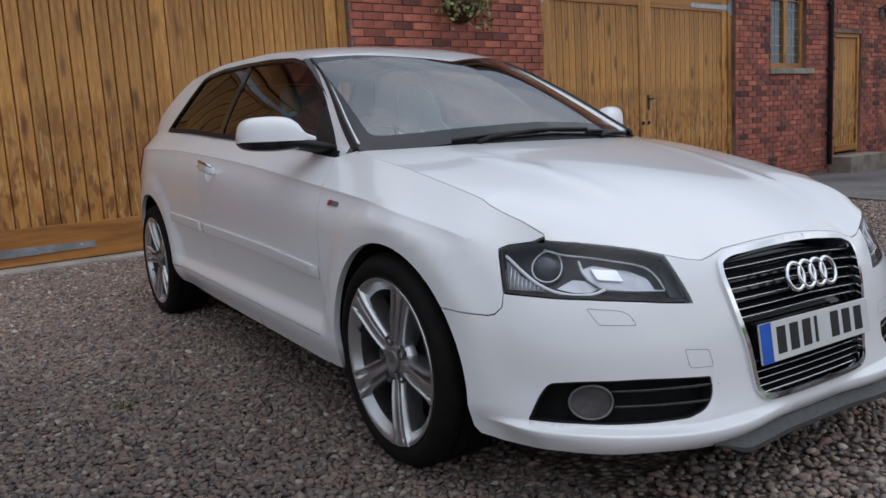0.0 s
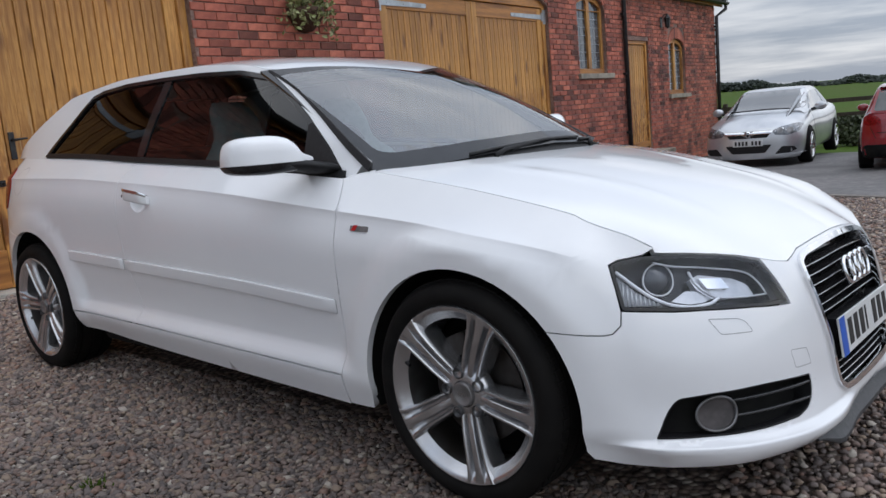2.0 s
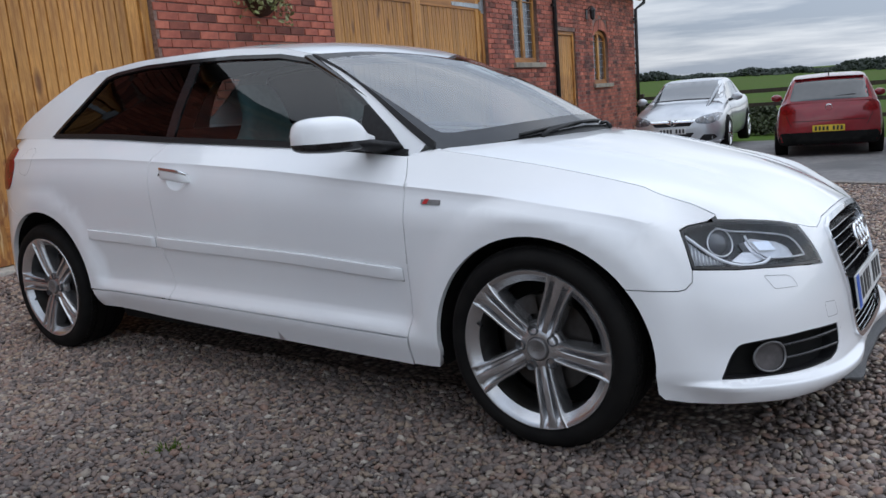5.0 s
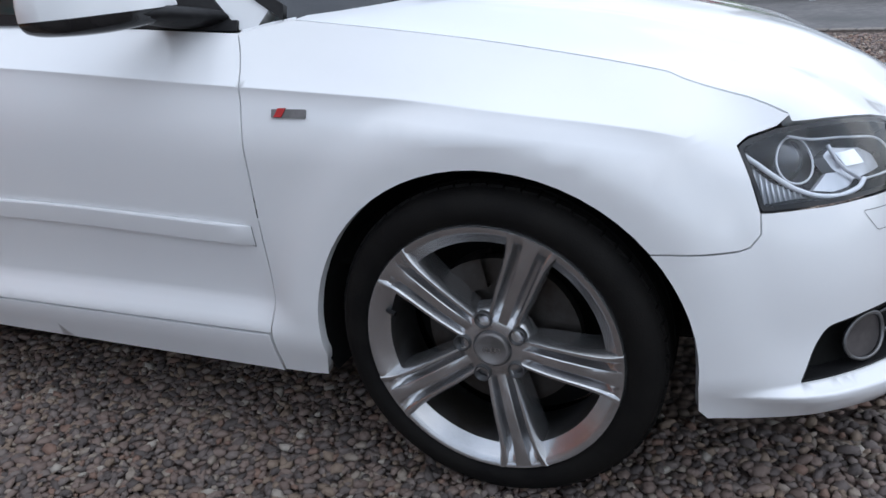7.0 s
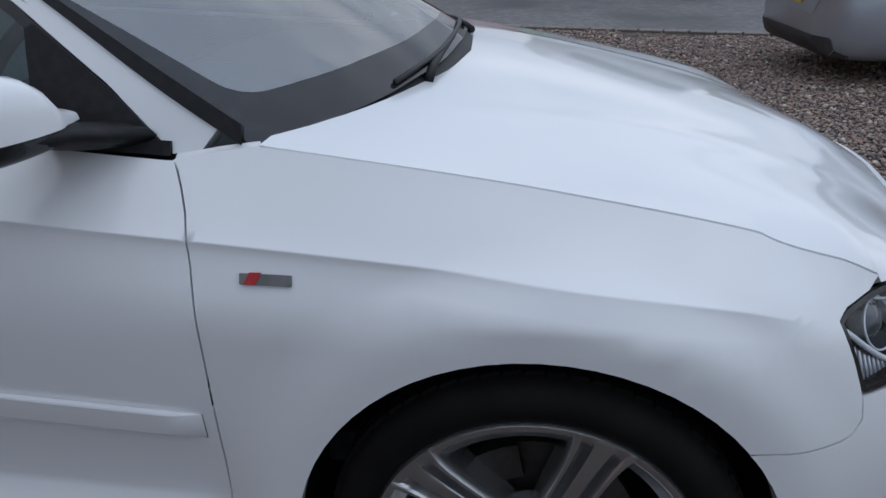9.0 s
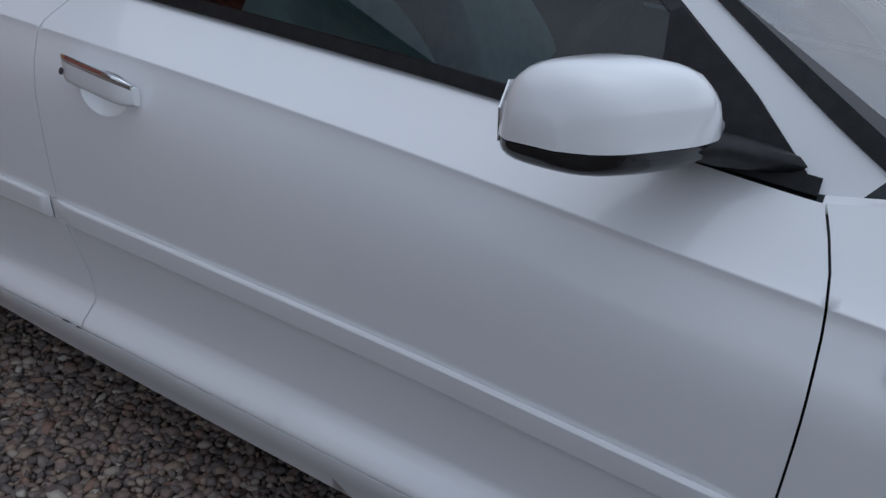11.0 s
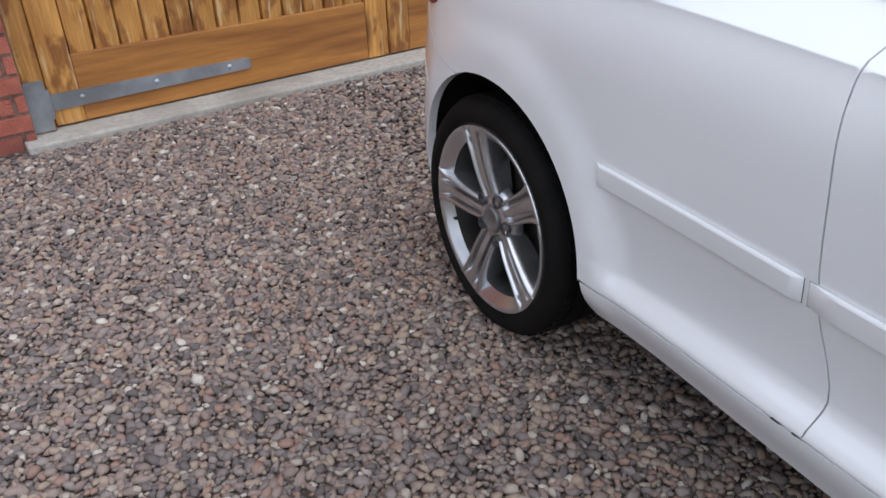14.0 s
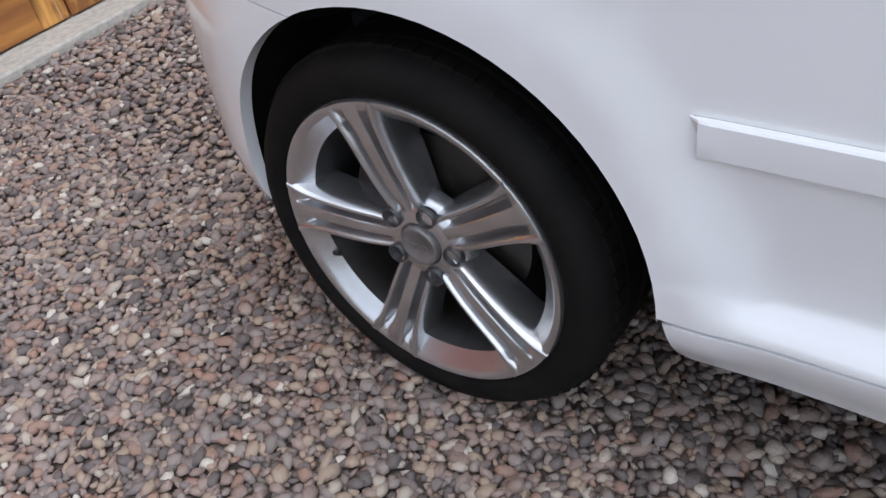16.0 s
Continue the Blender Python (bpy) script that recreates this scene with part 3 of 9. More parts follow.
CUP = [(float(s_at(-1.552)) + 0.062 * math.cos(a), 0.826 - 0.008 + (0.046 if math.sin(a) < 0 else 0.024) * math.sin(a)) for a in np.linspace(0, 2 * math.pi, 40, endpoint=False)]
both("door", on_side(shut_front + shut_rear[::-1] + [(x, float(BELT(x))) for x in np.linspace(-1.7, -0.53, 24)]), side, WHITE_PAINT, car,
     "white door panel", step=0.045, holes=[CUP])
both("front_wing", on_side(shut_front[::-1] + [(-0.43, 0.876)] + hood_line)
     + LAMP_OUT + [(0.92, 0.608), (0.908, 0.556)] + WING_JOINT + on_side(arc(ARCH_F, 37.5, 186, 26) + [(-0.36, 0.21), (-0.40, 0.207), (-0.464, 0.207)]), side, WHITE_PAINT, car, "white front wing", step=0.035)
sill_top = pchip([-2.3, -1.7, -1.1, -0.46], [0.3405, 0.333, 0.318, 0.3005])
both("sill", on_side([(x, float(sill_top(x))) for x in np.linspace(-0.466, -2.215, 30)] + [(-2.205, 0.27), (-2.19, 0.255)] + [(x, float(LEVEL_Z[0](s_at(x)))) for x in np.linspace(-2.15, -0.466, 26)]),
     side, WHITE_PAINT, car, "white side skirt", step=0.04, gap=0.0035)
both("rear_wing", on_side(shut_rear + [(-2.218, 0.341)] + arc(ARCH_R, 0.5, 112, 22) + [(-2.76, 0.664), (-2.83, 0.684), (-2.885, 0.715), (-2.915, 0.75)]
     + [(-2.925, 0.775), (-2.835, 0.962), (-3.03, 0.985)] + [(x, float(BELT(x))) for x in np.linspace(-3.02, -1.78, 26)]), side, WHITE_PAINT, car, "white rear wing", step=0.045)

# front bumper, right round the nose, with openings for the grille and the fog lamps
s_arch = float(s_at(0.343))
right_edge = WING_JOINT[::-1] + [(0.908, 0.556)]
right_low = [(float(s_at(x)), z) for x, z in [(0.346, 0.225)] + arc(ARCH_F, -4, 37.5, 8)]
head_low = [(0.79, 0.546), (0.70, 0.541), (0.61, 0.533), (0.56, 0.528), (0.50, 0.520), (0.411, 0.510)]
right_top = right_edge + head_low + [(0.441, 0.578)] + HEAD_TOP[3:]
bottom = [(0.0, 0.19), (0.2, 0.19), (0.28, 0.190), (0.33, 0.172), (0.42, 0.176), (0.55, 0.188), (0.75, 0.196), (0.92, 0.196), (s_arch - 0.02, 0.206)]
half = bottom + right_low + right_top
bumper_outline = half[:-1] + [(0.0, 0.626)] + [(-s, z) for s, z in half[-2:0:-1]]
grille_half = [(0.0, 0.250), (0.15, 0.251), (0.212, 0.256), (0.241, 0.274), (0.260, 0.384), (0.286, 0.47), (0.307, 0.555), (0.301, 0.592), (0.258, 0.606), (0.10, 0.612), (0.0, 0.613)]
grille_hole = grille_half[:-1] + [(0.0, 0.613)] + [(-s, z) for s, z in grille_half[-2:0:-1]]
grille_hole = rounded(grille_hole, 0.022, 4)
fog_half = rounded([(0.46, 0.254), (0.575, 0.257), (0.73, 0.266), (0.846, 0.268), (0.82, 0.327), (0.797, 0.357), (0.715, 0.362), (0.572, 0.357), (0.385, 0.339), (0.382, 0.296), (0.41, 0.266)], [0.01, 0.02, 0.02, 0.006, 0.02, 0.016, 0.03, 0.03, 0.008, 0.02, 0.02])
fog_other = [(-s, z) for s, z in fog_half[::-1]]
lip_points = [(sg * a, float(0.226 + 0.028 * smoothstep(0.38, 0.84, a)) + d) for sg in (-1, 1) for a in np.arange(0.12, 0.98, 0.022) for d in (-0.016, -0.004, 0.002, 0.008, 0.016)]
part("front_bumper", skin("front_bumper", bumper_outline, side, step=0.035, holes=[grille_hole, fog_half, fog_other], depth=0.03, flip=True, extra=lip_points), WHITE_PAINT, car, "white front bumper")

# bonnet
hood_rear_x = pchip([0, 0.2, 0.44, 0.6, 0.70], [-0.165, -0.175, -0.232, -0.302, -0.376])
hr = [(float(hood_rear_x(a)), -a) for a in np.linspace(0, 0.69, 14)]
hh = hr + [(float(p[0]), float(p[1])) for p in CUT]
hood_outline = hh + [(x, -y) for x, y in hh[-2:0:-1]]
part("bonnet", skin("bonnet", hood_outline, hood, step=0.035, depth=0.02), WHITE_PAINT, car, "white bonnet with two soft ridges")

# roof, pillars and glass
rx = np.linspace(-1.055, -2.47, 24)
re = [(x, float(upper(x, RAIL(x))[1])) for x in rx]
rf = [(float(SCREEN_TOP(a)), -a) for a in np.linspace(0.0, 0.53, 8)]
rb = [(-2.53, -0.38), (-2.58, -0.2), (-2.59, 0.0)]
rh = rf + re + rb
part("roof", skin("roof", rh + [(x, -y) for x, y in rh[-2:0:-1]], roof, step=0.05, depth=0.025), WHITE_PAINT, car, "white roof panel")
dlo = rounded([(-0.498, 0.874), (-0.590, 0.960), (-0.730, 1.064), (-0.872, 1.150), (-1.02, 1.220), (-1.19, 1.253), (-1.45, 1.272), (-1.72, 1.281), (-2.0, 1.284), (-2.2, 1.272), (-2.28, 1.255), (-2.41, 1.137), (-2.585, 1.006)]
              + [(x, float(BELT(x)) + 0.004) for x in np.linspace(-2.5, -0.6, 20)], 0.012, 2)
frame_out = [(x, float(RAIL(x))) for x in np.linspace(-0.418, -2.50, 36)] + [(-2.63, 1.205), (-2.78, 1.133), (-2.91, 1.068), (-3.01, 1.012)] + [(x, float(BELT(x))) for x in np.linspace(-2.98, -0.50, 34)] + [(-0.455, 0.872)]
both("side_frame", frame_out, upper, WHITE_PAINT, car, "white roof pillars and window surround", step=0.05, holes=[dlo], depth=0.03)
trim_in = [tuple(p) for p in inset(dense(dlo, 0.03), 0.016)]
both("window_trim", [tuple(p) for p in dense(dlo, 0.03)], upper, BLACK_GLOSS, car, "black window seal", step=0.04, holes=[trim_in], depth=0.02, lift=0.002)
px_ = np.linspace(-0.398, -1.02, 24)
both("pillar_trim", [(x, float(RAIL(x)) + 0.002) for x in px_] + [(x, float(RAIL(x)) - 0.007 - 0.017 * float(smoothstep(-0.80, -0.45, x))) for x in px_[::-1]], upper, BLACK_PLASTIC, car, "black trim strip beside the windscreen", step=0.03, depth=0.012, lift=0.004, gap=0)
seal_x = np.linspace(-0.497, -2.552, 40)
both("belt_seal", [(x, float(BELT(x)) - 0.001) for x in seal_x] + [(x, float(BELT(x)) + 0.018) for x in seal_x[::-1]], upper, BLACK_PLASTIC, car, "black rubber seal under the side windows", step=0.03, depth=0.012, lift=0.006, gap=0)
for m in (False, True):
    bm = bmesh.new()
    rows = []
    for x in np.linspace(-2.45, -3.0, 20):
        a_, b_ = side(s_at(x), float(BELT(x)) - 0.002), upper(x, float(BELT(x)) + 0.006)
        rows.append([bm.verts.new((p[0], -p[1] if m else p[1], p[2])) for p in (a_, 0.5 * (a_ + b_) + np.array([0, 0, 0.001]), b_)])
    for a_, b_ in zip(rows, rows[1:]):
        for k in range(2):
            bm.faces.new([a_[k], a_[k + 1], b_[k + 1], b_[k]])
    part("pillar_base", fix(bm), WHITE_PAINT, car, "white foot of the rear pillar", smooth=True)
    bm = bmesh.new()
    rows = []
    for x in np.linspace(-0.490, -0.372, 13):
        zt = float(np.interp(x, [-0.487, -0.43, -0.376], [0.867, 0.8755, 0.8815]))
        a_, b_ = side(s_at(x), zt), upper(x, zt + 0.004)
        rows.append([bm.verts.new((p[0], -p[1] if m else p[1], p[2])) for p in (a_ - np.array([0, 0, 0.012]), a_, 0.5 * (a_ + b_) - np.array([0, 0, 0.003]), b_)])
    for a_, b_ in zip(rows, rows[1:]):
        for k in range(3):
            bm.faces.new([a_[k], a_[k + 1], b_[k + 1], b_[k]])
    part("pillar_foot", fix(bm), WHITE_PAINT, car, "white foot of the windscreen pillar", smooth=True)
glass_line = [tuple(p) for p in inset(dense(dlo, 0.03), 0.011)]


def clip_poly(poly, keep):
    """Cuts an outline by a half plane a*x + b*z <= c."""
    a, b, c = keep
    out, n = [], len(poly)
    for i in range(n):
        p, q = poly[i], poly[(i + 1) % n]
        dp, dq = a * p[0] + b * p[1] - c, a * q[0] + b * q[1] - c
        if dp <= 0:
            out.append(tuple(p))
        if dp * dq < 0:
            t = dp / (dp - dq)
            out.append((p[0] + (q[0] - p[0]) * t, p[1] + (q[1] - p[1]) * t))
    return out


# the black pillar between the door glass and the rear side glass leans back
front_part = clip_poly(glass_line, (-1.0, 0.13, 1.690 + 0.13 * 0.96))
rear_part = clip_poly(glass_line, (1.0, -0.13, -(1.745 + 0.13 * 0.96)))
mid_part = clip_poly(clip_poly(glass_line, (-1.0, 0.13, 1.745 + 0.13 * 0.96)), (1.0, -0.13, -(1.690 + 0.13 * 0.96)))
for m in (False, True):
    part("door_window", skin("door_window", front_part, upper, step=0.06, depth=0.004, mirror=m, lift=-0.008), SIDE_GLASS, car, "dark tinted door glass").visible_shadow = False
    part("rear_side_window", skin("rear_side_window", rear_part, upper, step=0.06, depth=0.004, mirror=m, lift=-0.008), REAR_GLASS, car, "dark tinted rear side glass")
    # dark sheet added behind the rear glass, standing in for the unlit cabin
    part("rear_side_trim", skin("rear_side_trim", rear_part, upper, step=0.08, depth=0.004, mirror=m, lift=-0.03), DARK, car, "dark rear cabin trim")
    part("pillar_cover", skin("pillar_cover", mid_part, upper, step=0.06, depth=0.01, mirror=m, lift=-0.003), BLACK_GLOSS, car, "gloss black centre pillar cover")

us = np.linspace(-1, 1, 24)
ws = [(u, 0.0) for u in us] + [(1.0, v) for v in np.linspace(0.1, 0.95, 8)] + [(u, 1.0) for u in us[::-1]] + [(-1.0, v) for v in np.linspace(0.95, 0.1, 8)]
wi = rounded([(-0.925, 0.12), (-0.4, 0.10), (0.4, 0.10), (0.925, 0.12), (0.95, 0.93), (0.4, 0.965), (-0.4, 0.965), (-0.95, 0.93)], 0.06)
part("windscreen", skin("windscreen", wi, screen, step=0.06, depth=0.0, gap=0), WINDSCREEN, car, "clear windscreen reflecting the clouds").visible_shadow = False
part("windscreen_border", skin("windscreen_border", ws, screen, step=0.06, holes=[wi], depth=0.01, gap=0), BLACK_GLOSS, car, "black printed windscreen border")

# tailgate
def tail_edge(z):
    return 0.69 - 0.22 * max(0.0, z - 0.95) ** 1.0 / 0.35


tl = [(0.66, 0.56), (0.66, 0.80)] + [(tail_edge(z), z) for z in (0.95, 1.05, 1.15, 1.25, 1.30)] + [(0.25, 1.325)]
part("tailgate", skin("tailgate", [(-y, z) for y, z in tl] + tl[::-1], tail, step=0.06, flip=True), WHITE_PAINT, car, "white tailgate")
part("rear_window", skin("rear_window", rounded([(-0.56, 1.0), (0.56, 1.0), (0.44, 1.25), (-0.44, 1.25)], 0.06), tail, step=0.06, lift=0.004, depth=0.004, flip=True), BLACK_GLOSS, car, "dark rear window")
part("tailgate_trim", skin("tailgate_trim", [(-0.62, 0.62), (0.62, 0.62), (0.56, 1.0), (0.42, 1.28), (-0.42, 1.28), (-0.56, 1.0)], tail, step=0.08, depth=0.004, flip=True, lift=-0.035), DARK, car, "dark inner tailgate trim")
rbo = [(float(s_at(x)), z) for x, z in [(-2.90, 0.25)] + arc(ARCH_R, 176, 112, 16) + [(-2.76, 0.664), (-2.83, 0.684), (-2.885, 0.715), (-2.915, 0.75), (-2.93, 0.77)]]
rear_outline = rbo + [(float(s_at(-3.12)), 0.77), (S_END - 0.55, 0.70), (S_END - 0.45, 0.60), (S_END, 0.60)] + [(S_END, 0.24), (S_END - 0.4, 0.24), (float(s_at(-3.0)), 0.24)]
both("rear_bumper", rear_outline, side, WHITE_PAINT, car, "white rear bumper", step=0.05, gap=0.0008)
TAIL_RED = material("red_lamp_plastic", (0.26, 0.006, 0.008), 0.22, grain=(0.15, 0.004, 0.005), grain_scale=30, spec=0.3)
tl_out = on_side([(-2.83, 0.965), (-2.787, 0.92), (-2.782, 0.87), (-2.815, 0.80), (-2.86, 0.775), (-3.18, 0.80), (-3.18, 0.93), (-3.08, 0.968)])
both("tail_lamp", rounded(tl_out, 0.02), side, TAIL_RED, car, "red tail lamp", step=0.04, lift=0.004)

# dark core that closes the gaps, the wheel housings and the underside
core = bmesh.new()
sec = []
for x in np.linspace(0.36, -3.10, 40):
    s = float(s_at(x))
    cut = min(abs(math.hypot(x - ARCH_F[0], 0)), abs(x - ARCH_R[0]))
    inner = 0.50 if cut < 0.37 else None
    ring = []
    for z in (0.20, 0.32, 0.45, 0.54, 0.60):
        p = side(np.array([s]), np.array([z]))[0]
        y = p[1] + 0.035
        low = min((math.hypot(x - c[0], z - c[1]) - c[2]) for c in (ARCH_F, ARCH_R))
        if low < 0.02 or inner and z < 0.40:
            y = -0.52
        ring.append((x, y, z))
    ring += [(x, -y, z) for x, y, z in ring[::-1]]
    sec.append(ring)
loft(core, sec)
part("underbody", fix(core), DARK, car, "dark underbody")
for cx, cz, r in (ARCH_F, ARCH_R):
    for sgn in (-1, 1):
        bm = bmesh.new()
        rr = r + 0.012
        pts = [(cx + rr * math.cos(radians(a)), cz + rr * math.sin(radians(a))) for a in range(-14, 195, 8)]
        lip = [(x, sgn * (abs(float(side(s_at(x), z)[1])) - 0.014), z) for x, z in pts]
        deep = [(x, sgn * 0.50, z) for x, z in pts]
        va, vb = [bm.verts.new(p) for p in lip], [bm.verts.new(p) for p in deep]
        for i in range(len(va) - 1):
            bm.faces.new([va[i], va[i + 1], vb[i + 1], vb[i]])
        bm.faces.new(vb)
        part("wheel_housing", fix(bm), DARK, car, "black wheel arch liner")


# ---------------------------------------------------------------- wheels
def wheel_parts(parent, at, turn):
    """A five-spoke alloy wheel with its tyre. Outwards is -y, the axle at the origin."""
    R = 0.233
    bm = bmesh.new()
    # lip
    lathe(bm, [(R - 0.034, -0.012), (R - 0.022, -0.022), (R - 0.014, -0.030), (R - 0.008, -0.036), (R, -0.037), (R + 0.003, -0.032), (R + 0.003, -0.02)], 72)
    # hub boss
    lathe(bm, [(0.001, -0.012), (0.032, -0.012), (0.036, -0.016), (0.050, -0.016), (0.066, -0.010), (0.074, 0.004), (0.078, 0.02)], 40)

    # one spoke: a broad flat rib between two rounded ribs, with shallow grooves, spreading at the rim
    arm = bmesh.new()
    reach = [0.040, 0.052, 0.064, 0.078, 0.100, 0.130, 0.160, 0.186, 0.200, 0.210, 0.220, 0.229]
    wide = pchip([0.04, 0.06, 0.10, 0.16, 0.19, 0.21, 0.229], [0.78, 0.87, 0.96, 1.05, 1.14, 1.28, 1.52])
    face = pchip([0.04, 0.07, 0.11, 0.16, 0.21, 0.229], [-0.012, -0.018, -0.0255, -0.031, -0.0355, -0.0368])
    groove = pchip([0.04, 0.060, 0.075, 0.09, 0.185, 0.203, 0.215, 0.229], [0.001, 0.008, 0.020, 0.027, 0.027, 0.018, 0.003, 0.0005])
    rows = []
    for r in reach:
        k, y, g = float(wide(r)), float(face(r)), float(groove(r))
        half = [(0.0, y), (0.0080, y), (0.0096, y + 0.06 * g), (0.0108, y + 0.8 * g), (0.0130, y + g), (0.0190, y + g), (0.0212, y + 0.8 * g), (0.0226, y + 0.05 * g),
                (0.0255, y - 0.0022), (0.0300, y - 0.0018), (0.0335, y + 0.004), (0.0352, y + 0.018), (0.0345, 0.032)]
        rows.append([(r, b, -a * k) for a, b in half[:0:-1]] + [(r, b, a * k) for a, b in half])
    loft(arm, rows)
    fix(bm)
    wheel = part("wheel", bm, ALLOY, parent, "silver five-spoke alloy wheel", local=at)
    smooth_by_angle(wheel.data, 40)
    bm = bmesh.new()
    lathe(bm, [(R - 0.030, 0.10), (R - 0.036, 0.04), (R - 0.034, -0.0115)], 60)
    part("barrel", fix(bm), BARREL, wheel, "dull grey wheel barrel", smooth=True)
    fix(arm)
    me = None
    for k in range(5):
        ob = part("spoke", arm if me is None else me, ALLOY, wheel, "silver ribbed spoke")
        if me is None:
            me = ob.data
            smooth_by_angle(me, 38)
        ob.matrix_basis = pose(0, 0, 0, 0, -(turn + 72 * k), 0)
    bm = bmesh.new()
    prof = [(R - 0.006, -0.022), (R + 0.006, -0.034), (R + 0.016, -0.040), (R + 0.032, -0.040), (R + 0.047, -0.034), (R + 0.056, -0.022), (R + 0.061, -0.008),
            (R + 0.063, 0.014), (R + 0.056, 0.016), (R + 0.056, 0.022), (R + 0.064, 0.024), (R + 0.065, 0.062), (R + 0.057, 0.064), (R + 0.057, 0.072), (R + 0.065, 0.074),
            (R + 0.065, 0.112), (R + 0.057, 0.114), (R + 0.057, 0.122), (R + 0.063, 0.124), (R + 0.062, 0.158), (R + 0.053, 0.175), (R + 0.03, 0.186), (R - 0.006, 0.17)]
    lathe(bm, prof, 84)
    tyre = part("tyre", fix(bm), RUBBER, wheel, "black road tyre")
    smooth_by_angle(tyre.data, 35)
    blocks = bmesh.new()
    for i in range(64):
        a = 2 * math.pi * i / 64
        c, s = math.cos(a), math.sin(a)
        loft(blocks, [[(r * c - w * s, y, r * s + w * c) for w, y in ((-0.012, -0.006), (0.012, -0.010), (0.012, 0.013), (-0.012, 0.013))] for r in (R + 0.055, R + 0.0655)])
    tagged(part("tread", fix(blocks), RUBBER, wheel, "grooved tyre shoulder tread"), kind="stuff")
    bm = bmesh.new()
    lathe(bm, [(0.001, -0.020), (0.024, -0.0215), (0.0265, -0.0235), (0.030, -0.0235), (0.0315, -0.021), (0.0315, -0.012)], 32)
    cap = part("hub_cap", fix(bm), CAP_GREY, wheel, "grey centre cap", smooth=True)
    bm = bmesh.new()
    for j in range(4):
        ox = (j - 1.5) * 0.0075
        n = 14
        for i in range(n):
            p = [(ox + rr * math.cos(2 * math.pi * t / n), -0.0232, rr * math.sin(2 * math.pi * t / n)) for t in (i, i + 1) for rr in (0.0042, 0.0055)]
            bm.faces.new([bm.verts.new(p[q]) for q in (0, 1, 3, 2)])
    part("cap_emblem", fix(bm), ALLOY, cap, "plain ring emblem")
    bolt = bmesh.new()
    lathe(bolt, [(0.001, -0.012), (0.0085, -0.012), (0.0105, -0.009), (0.0135, -0.0215), (0.0155, -0.021), (0.016, -0.01)], 16)
    me = None
    for k in range(5):
        a = radians(turn + 36 + 72 * k)
        if me is None:
            b = part("wheel_bolt", fix(bolt), BOLT_DARK, wheel, "dark recessed wheel bolt", smooth=True)
            me = b.data
        else:
            b = part("wheel_bolt", me, None, wheel, "dark recessed wheel bolt")
        b.matrix_basis = pose(0.056 * math.cos(a), 0.0, 0.056 * math.sin(a))
    bm = bmesh.new()
    lathe(bm, [(0.05, 0.045), (0.145, 0.045), (0.145, 0.067), (0.05, 0.067)], 48, closed=True)
    part("brake_disc", fix(bm), STEEL_DARK, wheel, "dull steel brake disc")
    bm = bmesh.new()
    lathe(bm, [(0.095, 0.03), (0.150, 0.03), (0.150, 0.085), (0.095, 0.085)], 12, a0=radians(100), a1=radians(165), closed=True)
    part("brake_caliper", fix(bm), STEEL_DARK, wheel, "dark brake caliper")
    bm = bmesh.new()
    lathe(bm, [(0.208, 0.13), (0.02, 0.14)], 40)
    part("back_plate", fix(bm), DARK, wheel, "dark wheel backing")
    bm = bmesh.new()
    a = radians(turn + 180 - 10)
    tube(bm, [(0.206 * math.cos(a), -0.016, 0.206 * math.sin(a)), (0.188 * math.cos(a), -0.02, 0.188 * math.sin(a))], 0.0045, 8)
    part("valve", fix(bm), BLACK_PLASTIC, wheel, "black tyre valve")
    return wheel


def smooth_by_angle(me, degrees):
    """Smooth shading with sharp edges past an angle."""
    bm = bmesh.new()
    bm.from_mesh(me)
    lim = radians(degrees)
    for e in bm.edges:
        e.smooth = len(e.link_faces) == 2 and e.calc_face_angle(0) < lim
    for f in bm.faces:
        f.smooth = True
    bm.to_mesh(me)
    bm.free()


CAP_GREY = material("grey_cap_plastic", (0.22, 0.21, 0.21), 0.35, 0.4, grain=(0.17, 0.165, 0.16), grain_scale=30)
BOLT_DARK = material("dark_bolt_steel", (0.10, 0.10, 0.105), 0.4, 0.6, grain=(0.06, 0.06, 0.06), grain_scale=80)
wheel_parts(car, pose(0.0, -0.832, 0.317), -6)
wheel_parts(car, pose(-2.578, -0.828, 0.319), 32.5)
wheel_parts(car, pose(0.0, 0.832, 0.302, 0, 0, 180), 20)
wheel_parts(car, pose(-2.578, 0.828, 0.304, 0, 0, 180), 48)


# ---------------------------------------------------------------- the white car: lamps, grille, fittings
def on(s, z, out=0.0):
    """A point of the lower body, moved outwards."""
    e = 1e-3
    s, z = np.array([float(s)]), np.array([float(z)])
    p = side(s, z)[0]
    n = -np.cross(side(s + e, z)[0] - side(s - e, z)[0], side(s, z + e)[0] - side(s, z - e)[0])
    n /= np.linalg.norm(n) + 1e-12
    return Vector(p + n * out), Vector(n)


def flipy(points):
    return [(p[0], -p[1], p[2]) for p in points]


def rib(bm, path, r, n=8):
    tube(bm, path, r, n)


def ring_mesh(center, normal, r, thick, n=28, m=8, squash=1.0):
    """A torus facing a normal."""
    bm = bmesh.new()
    normal = Vector(normal).normalized()
    u = normal.cross(Vector((0, 0, 1))).normalized()
    v = u.cross(normal).normalized()
    rings = []
    for i in range(n):
        a = 2 * math.pi * i / n
        d = u * math.cos(a) * squash + v * math.sin(a)
        c = Vector(center) + d * r
        rings.append([c + (d.normalized() * math.cos(2 * math.pi * k / m) + normal * math.sin(2 * math.pi * k / m)) * thick for k in range(m)])
    loft(bm, rings, close=True)
    return fix(bm)


